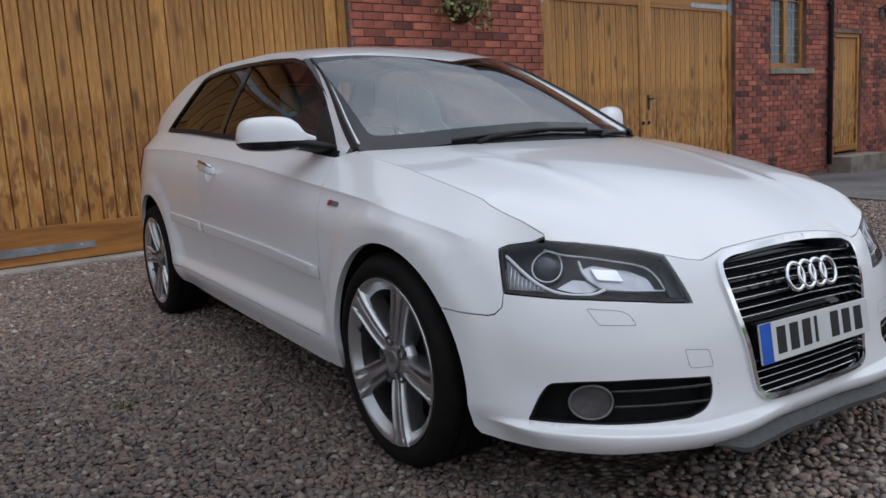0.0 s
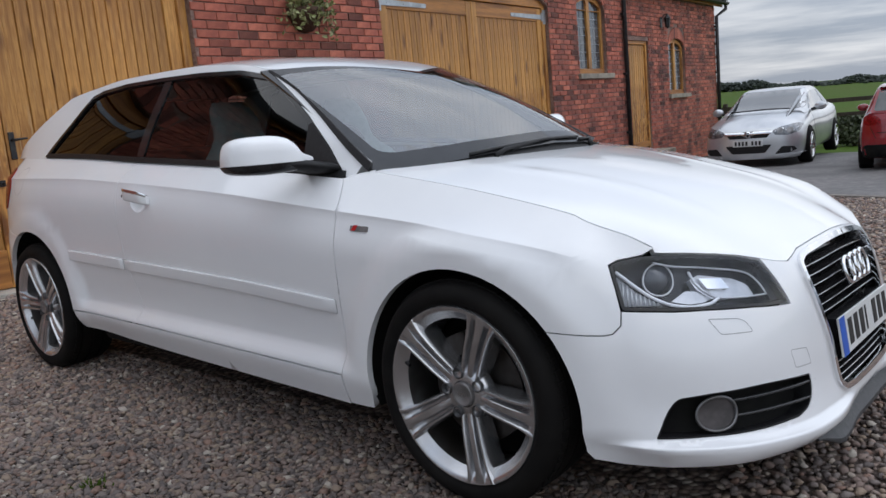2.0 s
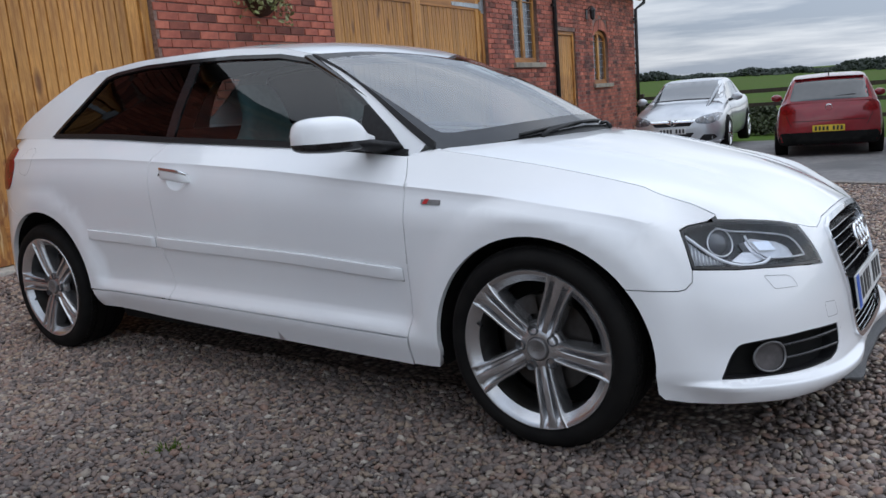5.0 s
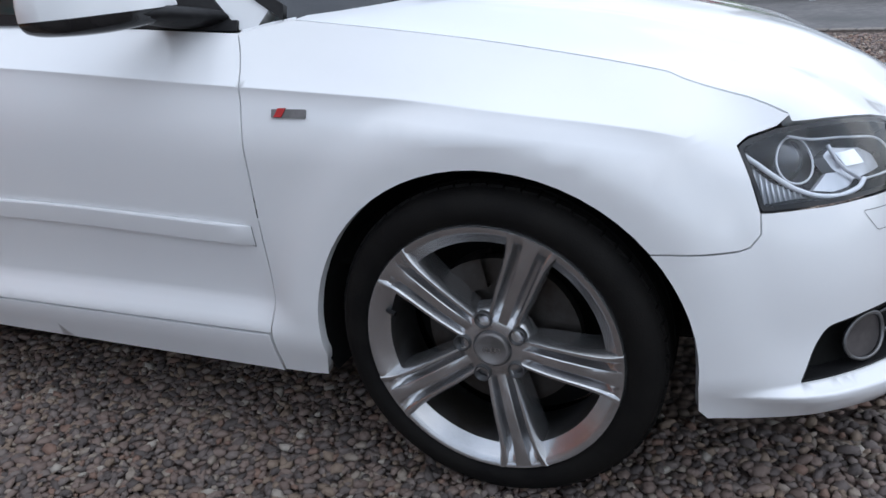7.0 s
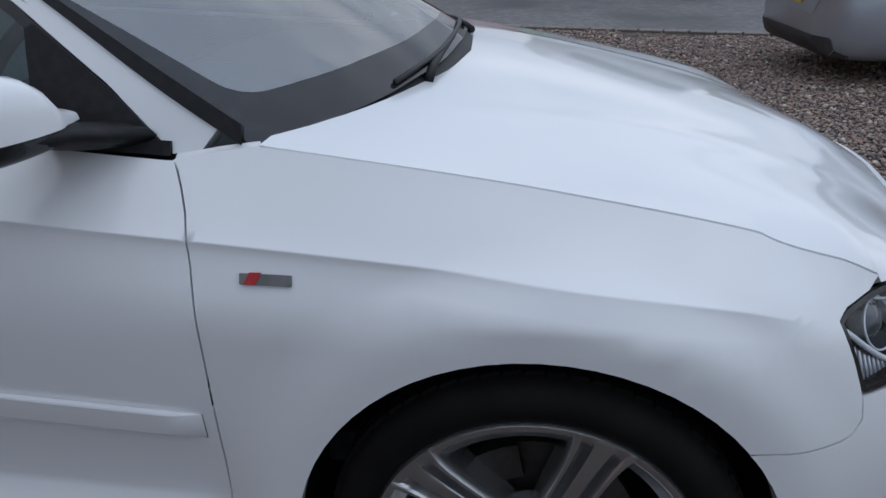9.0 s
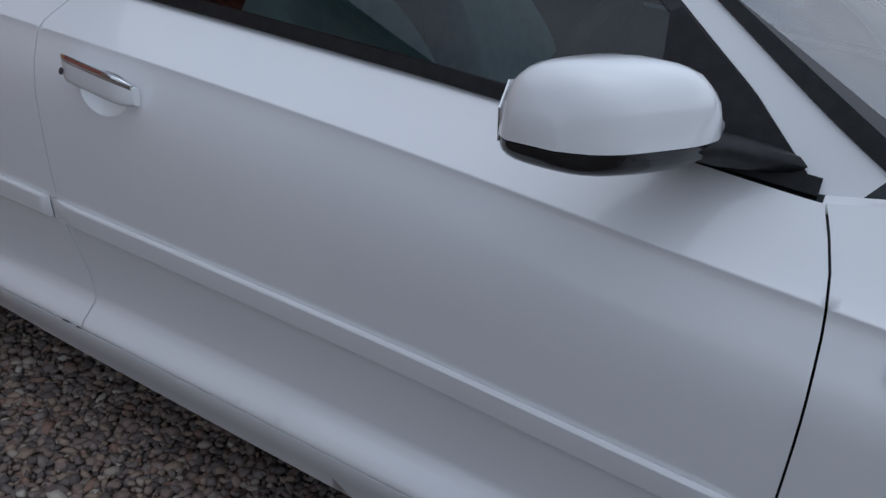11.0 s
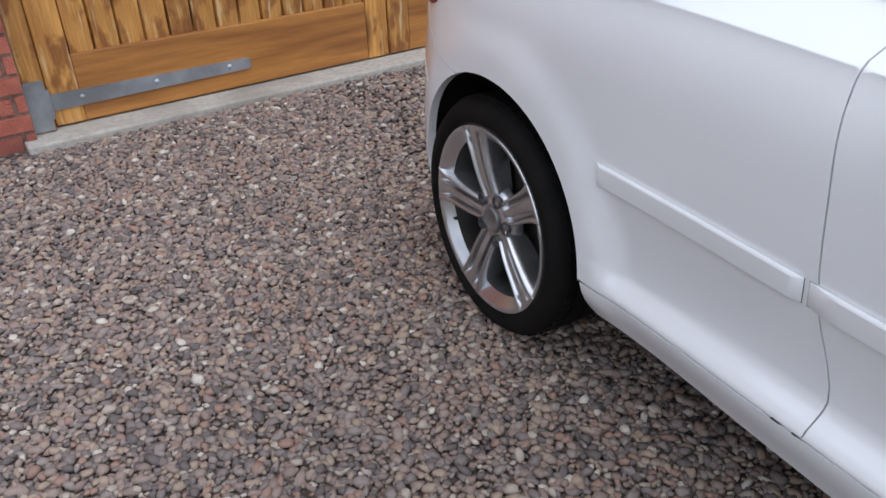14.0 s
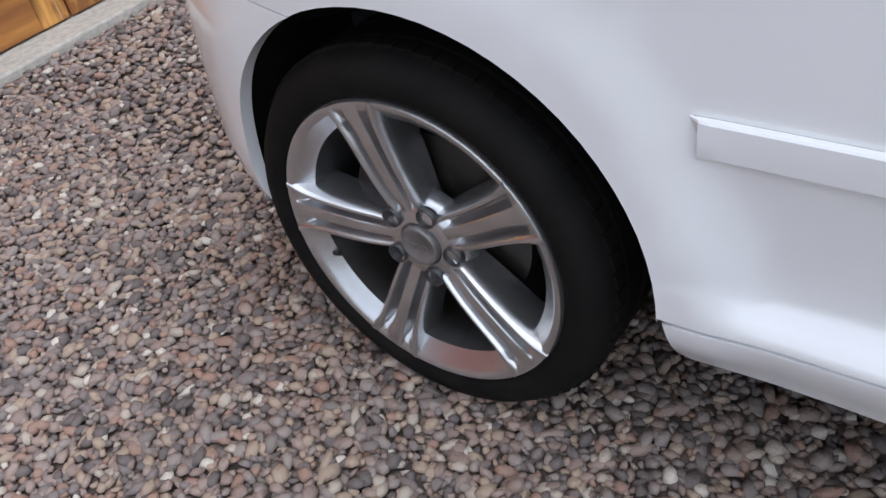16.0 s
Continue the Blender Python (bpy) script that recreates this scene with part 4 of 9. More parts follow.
def dome(center, normal, r, bulge, n=24, m=5):
    bm = bmesh.new()
    normal = Vector(normal).normalized()
    u = normal.cross(Vector((0, 0, 1))).normalized()
    v = u.cross(normal).normalized()
    top = bm.verts.new(Vector(center) + normal * bulge)
    prev = None
    for j in range(1, m + 1):
        t = j / m
        cur = [bm.verts.new(Vector(center) + (u * math.cos(2 * math.pi * i / n) + v * math.sin(2 * math.pi * i / n)) * r * t + normal * bulge * (1 - t * t)) for i in range(n)]
        for i in range(n):
            if prev is None:
                bm.faces.new([top, cur[i], cur[(i + 1) % n]])
            else:
                bm.faces.new([prev[i], cur[i], cur[(i + 1) % n], prev[(i + 1) % n]])
        prev = cur
    return fix(bm)


LAMP_DARK = material("dark_lamp_housing", (0.030, 0.032, 0.037), 0.25, 0.3, grain=(0.045, 0.047, 0.053), grain_scale=25)
LAMP_RIB = material("grey_lamp_reflector", (0.26, 0.27, 0.285), 0.35, 0.4, grain=(0.20, 0.21, 0.225), grain_scale=25)
LAMP_GREY = material("satin_grey_reflector", (0.80, 0.81, 0.83), 0.25, 0.35, grain=(0.54, 0.55, 0.58), grain_scale=14)
LAMP_WHITE = material("white_light_guide", (0.85, 0.86, 0.88), 0.2, grain=(0.8, 0.81, 0.83), grain_scale=10)
FOG_GLASS = material("smoked_fog_glass", (0.06, 0.055, 0.055), 0.35, 0.0, grain=(0.10, 0.09, 0.09), grain_scale=22, spec=0.3)
PROJECTOR = material("projector_glass", (0.05, 0.055, 0.065), 0.03, 0.0, grain=(0.07, 0.07, 0.08), grain_scale=6, coat=1.0)
PLATE_WHITE = material("plate_white", (0.66, 0.67, 0.66), 0.4, grain=(0.62, 0.63, 0.62), grain_scale=8)
PLATE_YELLOW = material("plate_yellow", (0.75, 0.52, 0.03), 0.4, grain=(0.7, 0.48, 0.03), grain_scale=8)
PLATE_BLUE = material("plate_blue", (0.02, 0.12, 0.55), 0.35, grain=(0.02, 0.1, 0.48), grain_scale=20)
INK = material("black_print", (0.015, 0.015, 0.016), 0.5, grain=(0.02, 0.02, 0.02), grain_scale=40)
DARK_GREY = material("dark_grey_plastic", (0.045, 0.046, 0.048), 0.5, grain=(0.06, 0.06, 0.062), grain_scale=50, bump=0.1, bump_scale=600)
BADGE_RED = material("badge_red", (0.5, 0.02, 0.02), 0.25, grain=(0.42, 0.02, 0.02), grain_scale=90)
SEAT_LEATHER = material("grey_green_leather", (0.43, 0.53, 0.50), 0.5, grain=(0.37, 0.46, 0.435), grain_scale=40, bump=0.1, bump_scale=300)
CABIN_DARK = material("dark_cabin_plastic", (0.03, 0.032, 0.034), 0.6, grain=(0.045, 0.047, 0.05), grain_scale=30, bump=0.1, bump_scale=400, spec=0.25)

head_out = LAMP_OUT[::-1] + [(S_JOINT, 0.668)] + HEAD_TOP[:3] + [(0.460, 0.619), (0.443, 0.578), (0.414, 0.511)] + head_low[-2::-1] + [(0.907, 0.556), (0.92, 0.608)]
head_out = rounded(head_out, 0.008, 2)
for m in (False, True):
    flipm = (lambda pts: flipy(pts)) if m else (lambda pts: pts)
    head = part("headlamp", skin("headlamp", head_out, side, step=0.04, depth=0.0, lift=-0.07, flip=True, mirror=m, gap=0.0), LAMP_DARK, car, "clear-lens headlamp with dark housing")
    rim = [tuple(p) for p in inset(dense(head_out, 0.03), 0.009)]
    part("lamp_rim", skin("lamp_rim", head_out, side, step=0.04, holes=[rim], depth=0.07, flip=True, mirror=m, gap=0.002, lift=-0.0025), BLACK_GLOSS, head, "black lamp edge")
    part("lens", skin("lens", rim, side, step=0.04, depth=0.0, flip=True, mirror=m, gap=0.0, lift=-0.001), LAMP_GLASS, head, "clear polycarbonate lens").visible_shadow = False
    # ribbed corner reflector
    corner_r = part("side_reflector", skin("side_reflector", rounded([(0.916, 0.638), (0.903, 0.566), (0.80, 0.562), (0.868, 0.598)], 0.006), side, step=0.03, depth=0.01, flip=True, mirror=m, lift=-0.020), LAMP_RIB, head, "pale grey ribbed corner reflector")
    for k in range(9):
        q = 0.815 + 0.0105 * k
        top = float(np.interp(q, [0.80, 0.868, 0.912], [0.566, 0.596, 0.630]))
        bm = bmesh.new()
        rib(bm, flipm([tuple(on(q, z_, -0.019)[0]) for z_ in (0.5655, 0.5 * (top + 0.5655), top)]), 0.002, 6)
        part("reflector_rib", fix(bm), LAMP_GREY, corner_r, "thin moulded rib", smooth=True)
    # projector on the outer side, reflector on the inner side
    def oval(s0, z0, rs, rz, lift, n=28):
        return [tuple(on(s0 + rs * math.cos(2 * math.pi * i / n), z0 + rz * math.sin(2 * math.pi * i / n), lift)[0]) for i in range(n + 1)]
    bm = bmesh.new()
    tube(bm, flipm(oval(0.806, 0.619, 0.041, 0.034, -0.022)), 0.0018, 8, cap=False)
    part("projector_ring", fix(bm), LAMP_GREY, head, "chrome projector ring", smooth=True)
    c, nn = on(0.806, 0.619, -0.042)
    look_out = Vector((0.80, -0.58, 0.0)).normalized()
    cm, lm = (Vector((c.x, -c.y, c.z)), Vector((look_out.x, -look_out.y, 0))) if m else (c, look_out)
    part("projector", dome(cm, lm, 0.036, 0.020), PROJECTOR, head, "dark glass projector", smooth=True)
    part("reflector", skin("reflector", rounded([(0.705, 0.618), (0.66, 0.626), (0.545, 0.606), (0.498, 0.585), (0.484, 0.552), (0.642, 0.565), (0.69, 0.592)], 0.008), side, step=0.02, depth=0.02, flip=True, mirror=m, lift=-0.040), LAMP_GREY, head, "silver inner reflector")
    part("bulb_window", skin("bulb_window", rounded([(0.681, 0.616), (0.592, 0.609), (0.576, 0.580), (0.658, 0.589)], 0.004), side, step=0.02, depth=0.008, flip=True, mirror=m, lift=-0.030), CHROME, head, "bright reflector window")
    part("lower_bowl", skin("lower_bowl", rounded([(0.735, 0.592), (0.70, 0.588), (0.655, 0.566), (0.685, 0.559), (0.73, 0.559), (0.785, 0.570)], 0.006), side, step=0.02, depth=0.008, flip=True, mirror=m, lift=-0.026), LAMP_GREY, head, "bright curved lower reflector")
    part("inner_corner", skin("inner_corner", rounded([(0.476, 0.600), (0.458, 0.612), (0.438, 0.575), (0.422, 0.522), (0.464, 0.528), (0.470, 0.560)], 0.006), side, step=0.02, depth=0.01, flip=True, mirror=m, lift=-0.018), LAMP_DARK, head, "dark inner corner panel")
    # running-light lines
    for r_l, line in ((0.0041, [(0.916, 0.643), (0.888, 0.621), (0.866, 0.605), (0.825, 0.578), (0.78, 0.561), (0.722, 0.553), (0.68, 0.5545), (0.645, 0.563)]),
                      (0.0022, [(0.82, 0.654), (0.77, 0.643), (0.663, 0.631), (0.543, 0.611), (0.508, 0.598), (0.488, 0.575), (0.476, 0.547), (0.56, 0.554), (0.645, 0.563)])):
        bm = bmesh.new()
        zz = pchip(range(len(line)), [q[1] for q in line])
        ss = pchip(range(len(line)), [q[0] for q in line])
        rib(bm, flipm([tuple(on(float(ss(q)), float(zz(q)), -0.014)[0]) for q in np.linspace(0, len(line) - 1, 30)]), r_l)
        part("light_guide", fix(bm), LAMP_WHITE if r_l > 0.004 else LAMP_GREY, head, "white running-light strip" if r_l > 0.004 else "thin silver trim line", smooth=True)
    bm = bmesh.new()
    rib(bm, flipm([tuple(on(a, b, -0.018)[0]) for a, b in dense([(0.716, 0.628), (0.708, 0.606), (0.69, 0.586), (0.647, 0.563)], 0.015, False)]), 0.0034)
    part("lamp_divider", fix(bm), LAMP_GREY, head, "curved silver divider", smooth=True)

    # washer and towing covers, outlined by a fine joint
    for ol in ([(0.706, 0.523), (0.676, 0.485), (0.578, 0.477), (0.595, 0.503), (0.618, 0.513)], [(0.457, 0.411), (0.446, 0.365), (0.374, 0.360), (0.385, 0.401)]):
        ol = rounded(ol, 0.008, 3)
        part("cover_joint", skin("cover_joint", ol, side, step=0.03, depth=0.0, flip=True, mirror=m, gap=0.0, lift=0.0004, holes=[[tuple(p) for p in inset(dense(ol, 0.012), 0.0010)]]), DARK_GREY, car, "fine dark joint of a bumper cover")

    # fog lamp recess
    fog_pan = part("fog_recess", skin("fog_recess", fog_half, side, step=0.04, depth=0.05, flip=True, mirror=m, gap=-0.004, lift=-0.045), DARK, car, "black lower air intake")
    liner_in = [tuple(p) for p in inset(dense(fog_half, 0.02), 0.004)]
    liner_out = [tuple(p) for p in inset(dense(fog_half, 0.02), 0.0006)]
    part("recess_liner", skin("recess_liner", liner_out, side, step=0.03, holes=[liner_in], depth=0.046, flip=True, mirror=m, gap=0, lift=-0.002), BLACK_PLASTIC, fog_pan, "black recess edge")
    for z0, z1 in ((0.318, 0.330), (0.282, 0.298)):
        bm = bmesh.new()
        rib(bm, flipm([tuple(on(a, z0 + (z1 - z0) * i / 9, -0.004 - 0.015 * (i / 9))[0]) for i, a in enumerate(np.linspace(0.362, 0.66, 10))]), 0.0045)
        part("slat", fix(bm), BLACK_GLOSS, fog_pan, "gloss black intake slat", smooth=True)
    bm = bmesh.new()
    tube(bm, flipm(oval(0.700, 0.311, 0.051, 0.037, -0.010)), 0.0034, 8, cap=False)
    fog = part("fog_lamp", fix(bm), BARREL, car, "oval fog lamp with a dull metal ring", smooth=True)
    part("fog_lens", skin("fog_lens", [(0.700 + 0.049 * math.cos(q), 0.311 + 0.035 * math.sin(q)) for q in np.linspace(0, 2 * math.pi, 29)[:-1]], side, step=0.02, depth=0.0, flip=True, mirror=m, gap=0, lift=-0.014), FOG_GLASS, fog, "dark fog lamp glass")

# grille
back = part("grille", skin("grille", grille_hole, side, step=0.05, depth=0.05, flip=True, gap=-0.003, lift=-0.045), BLACK_GLOSS, car, "black grille with a chrome frame")
fr_in = [tuple(p) for p in inset(dense(grille_hole, 0.02), 0.010)]
fr_out = [tuple(p) for p in inset(dense(grille_hole, 0.02), -0.004)]
part("grille_frame", skin("grille_frame", fr_out, side, step=0.03, holes=[fr_in], depth=0.045, flip=True, gap=0, lift=0.009), CHROME, back, "chrome grille frame")
edge_z, edge_s = [p[1] for p in grille_half[2:8]], [p[0] for p in grille_half[2:8]]
for z in (0.270, 0.286, 0.302, 0.319, 0.456, 0.476, 0.500, 0.526, 0.551, 0.575):
    w = float(np.interp(z, edge_z, edge_s)) - 0.014
    bm = bmesh.new()
    pts = [on(s, z, -0.012)[0] for s in np.linspace(-w, w, 15)]
    loft(bm, [[tuple(p + Vector(q)) for q in ((0.006, 0, -0.0022), (0.006, 0, 0.0022), (-0.03, 0, 0.005), (-0.03, 0, -0.005))] for p in pts])
    slat = part("slat", fix(bm), BLACK_GLOSS, back, "gloss black grille bar")
    bm = bmesh.new()
    tube(bm, [p + Vector((0.0062, 0, 0.0)) for p in pts], 0.0011, 6)
    part("slat_edge", fix(bm), CHROME, slat, "thin chrome edge", smooth=True)
# plate carrier and plate
pc, pn = on(-0.012, 0.387, 0.012)
tilt = math.degrees(math.asin(max(-1, min(1, pn.z))))
plate_at = Matrix.Translation(pc) @ pose(0, 0, 0, 0, -tilt, 0)
bm = bmesh.new()
box(bm, -0.045, -0.004, -0.215, 0.215, -0.045, 0.045, 0.004)
part("plate_carrier", fix(bm), BLACK_GLOSS, back, "black plate carrier", local=plate_at)
bm = bmesh.new()
box(bm, -0.002, 0.004, -0.245, 0.245, -0.049, 0.049, 0.0015)
plate = part("number_plate", fix(bm), PLATE_WHITE, back, "white number plate with plain dark bars", local=plate_at)
bm = bmesh.new()
box(bm, 0.0042, 0.0052, -0.2445, -0.200, -0.0485, 0.0485)
part("blue_band", fix(bm), PLATE_BLUE, plate, "blue plate band")
for y0 in (-0.160, -0.105, -0.050, -0.008, 0.078, 0.133, 0.190):
    bm = bmesh.new()
    w = 0.018 if y0 != -0.008 else 0.006
    box(bm, 0.0042, 0.0050, y0 - w, y0 + w, -0.033, 0.033)
    part("plate_bar", fix(bm), INK, plate, "plain black bar")
# four plain rings
emb = None
for k in range(4):
    c, n = on((1.5 - k) * -0.050 - 0.030, 0.522, 0.016)
    bm = ring_mesh(c, n, 0.034, 0.0058, 32, 10)
    emb = part("emblem_ring", bm, CHROME, back, "plain chrome ring", smooth=True)

# dark splitter under the nose
bm = bmesh.new()
rows = []
for sl in np.linspace(-0.40, 0.40, 33):
    p = side(np.array([sl]), np.array([0.188]))[0]
    k = float(smoothstep(0.0, 0.10, 0.40 - abs(sl)))
    n = Vector((1.0, -0.9 * sl * 1.1, 0)).normalized()
    rows.append([tuple(Vector(p) + n * (q * (0.3 + 0.7 * k) - 0.012) + Vector((0, 0, h * (0.25 + 0.75 * k)))) for q, h in ((0.010, 0.0), (0.034, -0.024), (0.034, -0.036), (0.026, -0.042), (-0.05, -0.036), (-0.05, 0.0))])
loft(bm, rows)
part("front_splitter", fix(bm), DARK_GREY, car, "dark grey front splitter")

# rubbing strips, handles, side badges
strip_top = pchip([-2.2, -1.71, -1.3, -0.93, -0.69, -0.46], [0.605, 0.585, 0.570, 0.555, 0.540, 0.525])
for m in (False, True):
    for x0, x1, square in ((-0.467, -1.722, True), (-1.732, -2.195, False)):
        bm = bmesh.new()
        rows = []
        for k, x in enumerate(np.linspace(x0, x1, 46)):
            end = min(1.0, min(k, 45 - k) / 1.5) ** 0.5
            skew = 0.02 if (not square and k == 45) else 0.0
            row = []
            for f, up in ((0.0, 0.0), (0.015, 0.0095), (0.07, 0.0112), (0.5, 0.0118), (0.92, 0.0108), (0.985, 0.009), (1.0, 0.0)):
                p, n_ = on(float(s_at(x + skew * f)), float(strip_top(x)) - 0.043 * f, up * (0.25 + 0.75 * end) - 0.0015)
                row.append((p.x, -p.y if m else p.y, p.z))
            rows.append([bm.verts.new(p) for p in row])
        for a_, b_ in zip(rows, rows[1:]):
            for k in range(6):
                bm.faces.new([a_[k], a_[k + 1], b_[k + 1], b_[k]])
        st = bpy.data.meshes.new("rubbing_strip")
        fix(bm).to_mesh(st)
        bm.free()
        smooth_by_angle(st, 28)
        strip = part("rubbing_strip", st, WHITE_PAINT, car, "white door rubbing strip")
        e_ = 0.0008
        rim_ = [(x, float(strip_top(x)) + 0.0002) for x in np.linspace(x0 + e_, x1 - e_ * square + (0 if square else 0.004), 24)] + [(x, float(strip_top(x)) - 0.043 - e_) for x in np.linspace(x1 - e_ * square + (0 if square else 0.022), x0 + e_, 24)]
        part("strip_joint", skin("strip_joint", [(float(s_at(x)), z) for x, z in rim_], side, step=0.05, depth=0.0, flip=True, mirror=m, gap=0, lift=0.0007), DARK_GREY, strip, "fine dark joint round the strip")
    sg = -1 if not m else 1
    # handle
    zc, xc = 0.826, -1.552
    nn = on(float(s_at(xc)), zc, 0.0)[1]
    def grip(lo, hi, grow, ends=1.0):
        """A bar with a rounded-box section between two heights, bowed out from the door."""
        rows_ = []
        for t in np.linspace(-ends, ends, 17):
            p, n_ = on(float(s_at(xc + 0.084 * t)), zc - 0.0095 * t, 0.010 + 0.021 * (1 - abs(t) ** 6))
            k_ = 1 - 0.30 * abs(t) ** 10
            ring = []
            for q in range(16):
                ang = 2 * math.pi * q / 16
                ca_, sa_ = math.cos(ang), math.sin(ang)
                ca_, sa_ = abs(ca_) ** 0.5 * (1 if ca_ > 0 else -1), abs(sa_) ** 0.5 * (1 if sa_ > 0 else -1)
                ring.append(tuple(p + Vector((0, 0, 1)) * (0.5 * (lo + hi) + 0.5 * (hi - lo) * sa_) * k_ + n_ * (0.0065 + grow) * ca_))
            rows_.append(ring)
        bm_ = bmesh.new()
        loft(bm_, [flipy(r) for r in rows_] if m else rows_)
        return fix(bm_)
    handle = part("door_handle", grip(-0.023, 0.0185, 0.0), WHITE_PAINT, car, "white door handle with a chrome top")
    smooth_by_angle(handle.data, 42)
    strip_c = part("chrome_strip", grip(0.0085, 0.0225, 0.0012, 0.985), CHROME, handle, "chrome handle top")
    smooth_by_angle(strip_c.data, 42)
    p, n_ = on(float(s_at(xc - 0.064)), zc + 0.001, 0.0348)
    p, n_ = (Vector((p.x, -p.y, p.z)), Vector((n_.x, -n_.y, n_.z))) if m else (p, n_)
    part("lock_barrel", dome(p, n_, 0.006, 0.001, 12, 2), DARK_GREY, handle, "dark lock barrel")
    def dish(a_, b_):
        rr_ = ((np.asarray(a_) - float(s_at(xc))) / 0.062) ** 2 + ((np.asarray(b_) - zc + 0.008) / np.where(np.asarray(b_) < zc - 0.008, 0.046, 0.024)) ** 2
        pt = side(a_, b_)
        pt[..., 1] += 0.020 * np.clip(1 - rr_, 0, 1) ** 0.8
        return pt
    cup = skin("handle_cup", CUP, dish, step=0.008, depth=0.0, flip=True, mirror=m, gap=0, lift=0.0)
    part("handle_cup", cup, WHITE_PAINT, car, "white recess behind the handle")
    # badge on the wing
    sb = float(s_at(-0.349))
    bd = skin("side_badge", rounded([(sb - 0.036, 0.725), (sb + 0.034, 0.727), (sb + 0.034, 0.741), (sb - 0.036, 0.739)], 0.002), side, step=0.02, depth=0.004, flip=True, mirror=m, gap=0, lift=0.004)
    badge = part("side_badge", bd, CAP_GREY, car, "small grey and red side badge")
    bd = skin("badge_red", [(sb + 0.012, 0.727), (sb + 0.028, 0.7275), (sb + 0.020, 0.742), (sb + 0.004, 0.742)], side, step=0.02, depth=0.002, flip=True, mirror=m, gap=0, lift=0.0055)
    part("badge_mark", bd, BADGE_RED, badge, "plain red mark")
    # round fuel flap joint
    if not m:
        sf, zf = float(s_at(-2.672)), 0.905
        ol = [(sf + 0.062 * math.cos(a), zf + 0.060 * math.sin(a)) for a in np.linspace(0, 2 * math.pi, 40, endpoint=False)]
        part("fuel_flap_joint", skin("fuel_flap_joint", ol, side, step=0.02, holes=[[tuple(p) for p in inset(ol, 0.0010)]], depth=0.0, flip=True, gap=0, lift=0.0006), DARK_GREY, car, "round fuel flap joint")

    # mirror: white shell over a black foot and bottom, on a black corner piece
    ts = 0.5 - 0.5 * np.cos(np.linspace(0, math.pi, 19))
    up_ = pchip([0, 0.08, 0.15, 0.24, 0.36, 0.55, 0.78, 0.90, 0.96, 1], [0.012, 0.020, 0.026, 0.058, 0.077, 0.083, 0.081, 0.074, 0.060, 0.030])
    dn_ = pchip([0, 0.1, 0.3, 0.6, 0.85, 0.95, 1], [0.012, 0.020, 0.028, 0.032, 0.028, 0.020, 0.008])
    wd_ = pchip([0, 0.1, 0.25, 0.5, 0.8, 0.93, 1], [0.016, 0.030, 0.052, 0.064, 0.062, 0.050, 0.026])

    def mirror_ring(t, sgn):
        h, w_ = float((up_ if sgn > 0 else dn_)(t)), float(wd_(t))
        ring = []
        for a in np.linspace(0, math.pi, 13):
            ca, sa = math.cos(a), math.sin(a)
            ring.append((-0.622 - 0.118 * t + w_ * abs(ca) ** 0.7 * (1 if ca > 0 else -1) * (1 if sgn > 0 else 0.965), -0.752 - 0.222 * t, 0.927 + 0.004 * t - (0.0 if sgn > 0 else 0.0015) + sgn * h * sa ** 0.62))
        return ring
    bm = bmesh.new()
    r_ = [mirror_ring(t, 1) for t in ts]
    loft(bm, [flipy(q) for q in r_] if m else r_)
    mirror = part("door_mirror", fix(bm), WHITE_PAINT, car, "white door mirror with black underside", smooth=True)
    smooth_by_angle(mirror.data, 55)
    bm = bmesh.new()
    r_ = [mirror_ring(t, -1) for t in ts]
    loft(bm, [flipy(q) for q in r_] if m else r_)
    foot = part("mirror_foot", fix(bm), BLACK_GLOSS, mirror, "black mirror underside", smooth=True)
    smooth_by_angle(foot.data, 55)
    bm = bmesh.new()
    r_ = [[(cx + dx_ * math.cos(a), y, z + dz_ * math.sin(a)) for a in np.linspace(0, 2 * math.pi, 14)[:-1]] for cx, dx_, y, z, dz_ in
          ((-0.60, 0.085, -0.725, 0.897, 0.020), (-0.615, 0.065, -0.765, 0.907, 0.020), (-0.64, 0.05, -0.80, 0.917, 0.018), (-0.66, 0.045, -0.85, 0.922, 0.016))]
    loft(bm, [flipy(q) for q in r_] if m else r_)
    part("mirror_arm", fix(bm), BLACK_PLASTIC, mirror, "black mirror arm", smooth=True)
    bm = bmesh.new()
    g = [(-0.622 - 0.118 * t - 1.02 * float(wd_(t)), -0.752 - 0.222 * t, 0.937 + k) for t, k in ((0.30, -0.02), (0.6, -0.026), (0.9, -0.016), (0.93, 0.02), (0.85, 0.045), (0.5, 0.05), (0.32, 0.035))]
    g2 = [(x - 0.002, y, z) for x, y, z in g]
    loft(bm, [flipy(q) for q in (g, g2)] if m else [g, g2])
    part("mirror_glass", fix(bm), CHROME, mirror, "mirror glass")
    corner = [(-0.501, 0.877), (-0.588, 0.956), (-0.700, 1.037), (-0.712, 1.030), (-0.690, 0.889)]
    part("mirror_sail", skin("mirror_sail", corner, upper, step=0.03, depth=0.012, mirror=m, gap=0, lift=0.005), BLACK_PLASTIC, car, "black corner cover at the mirror")

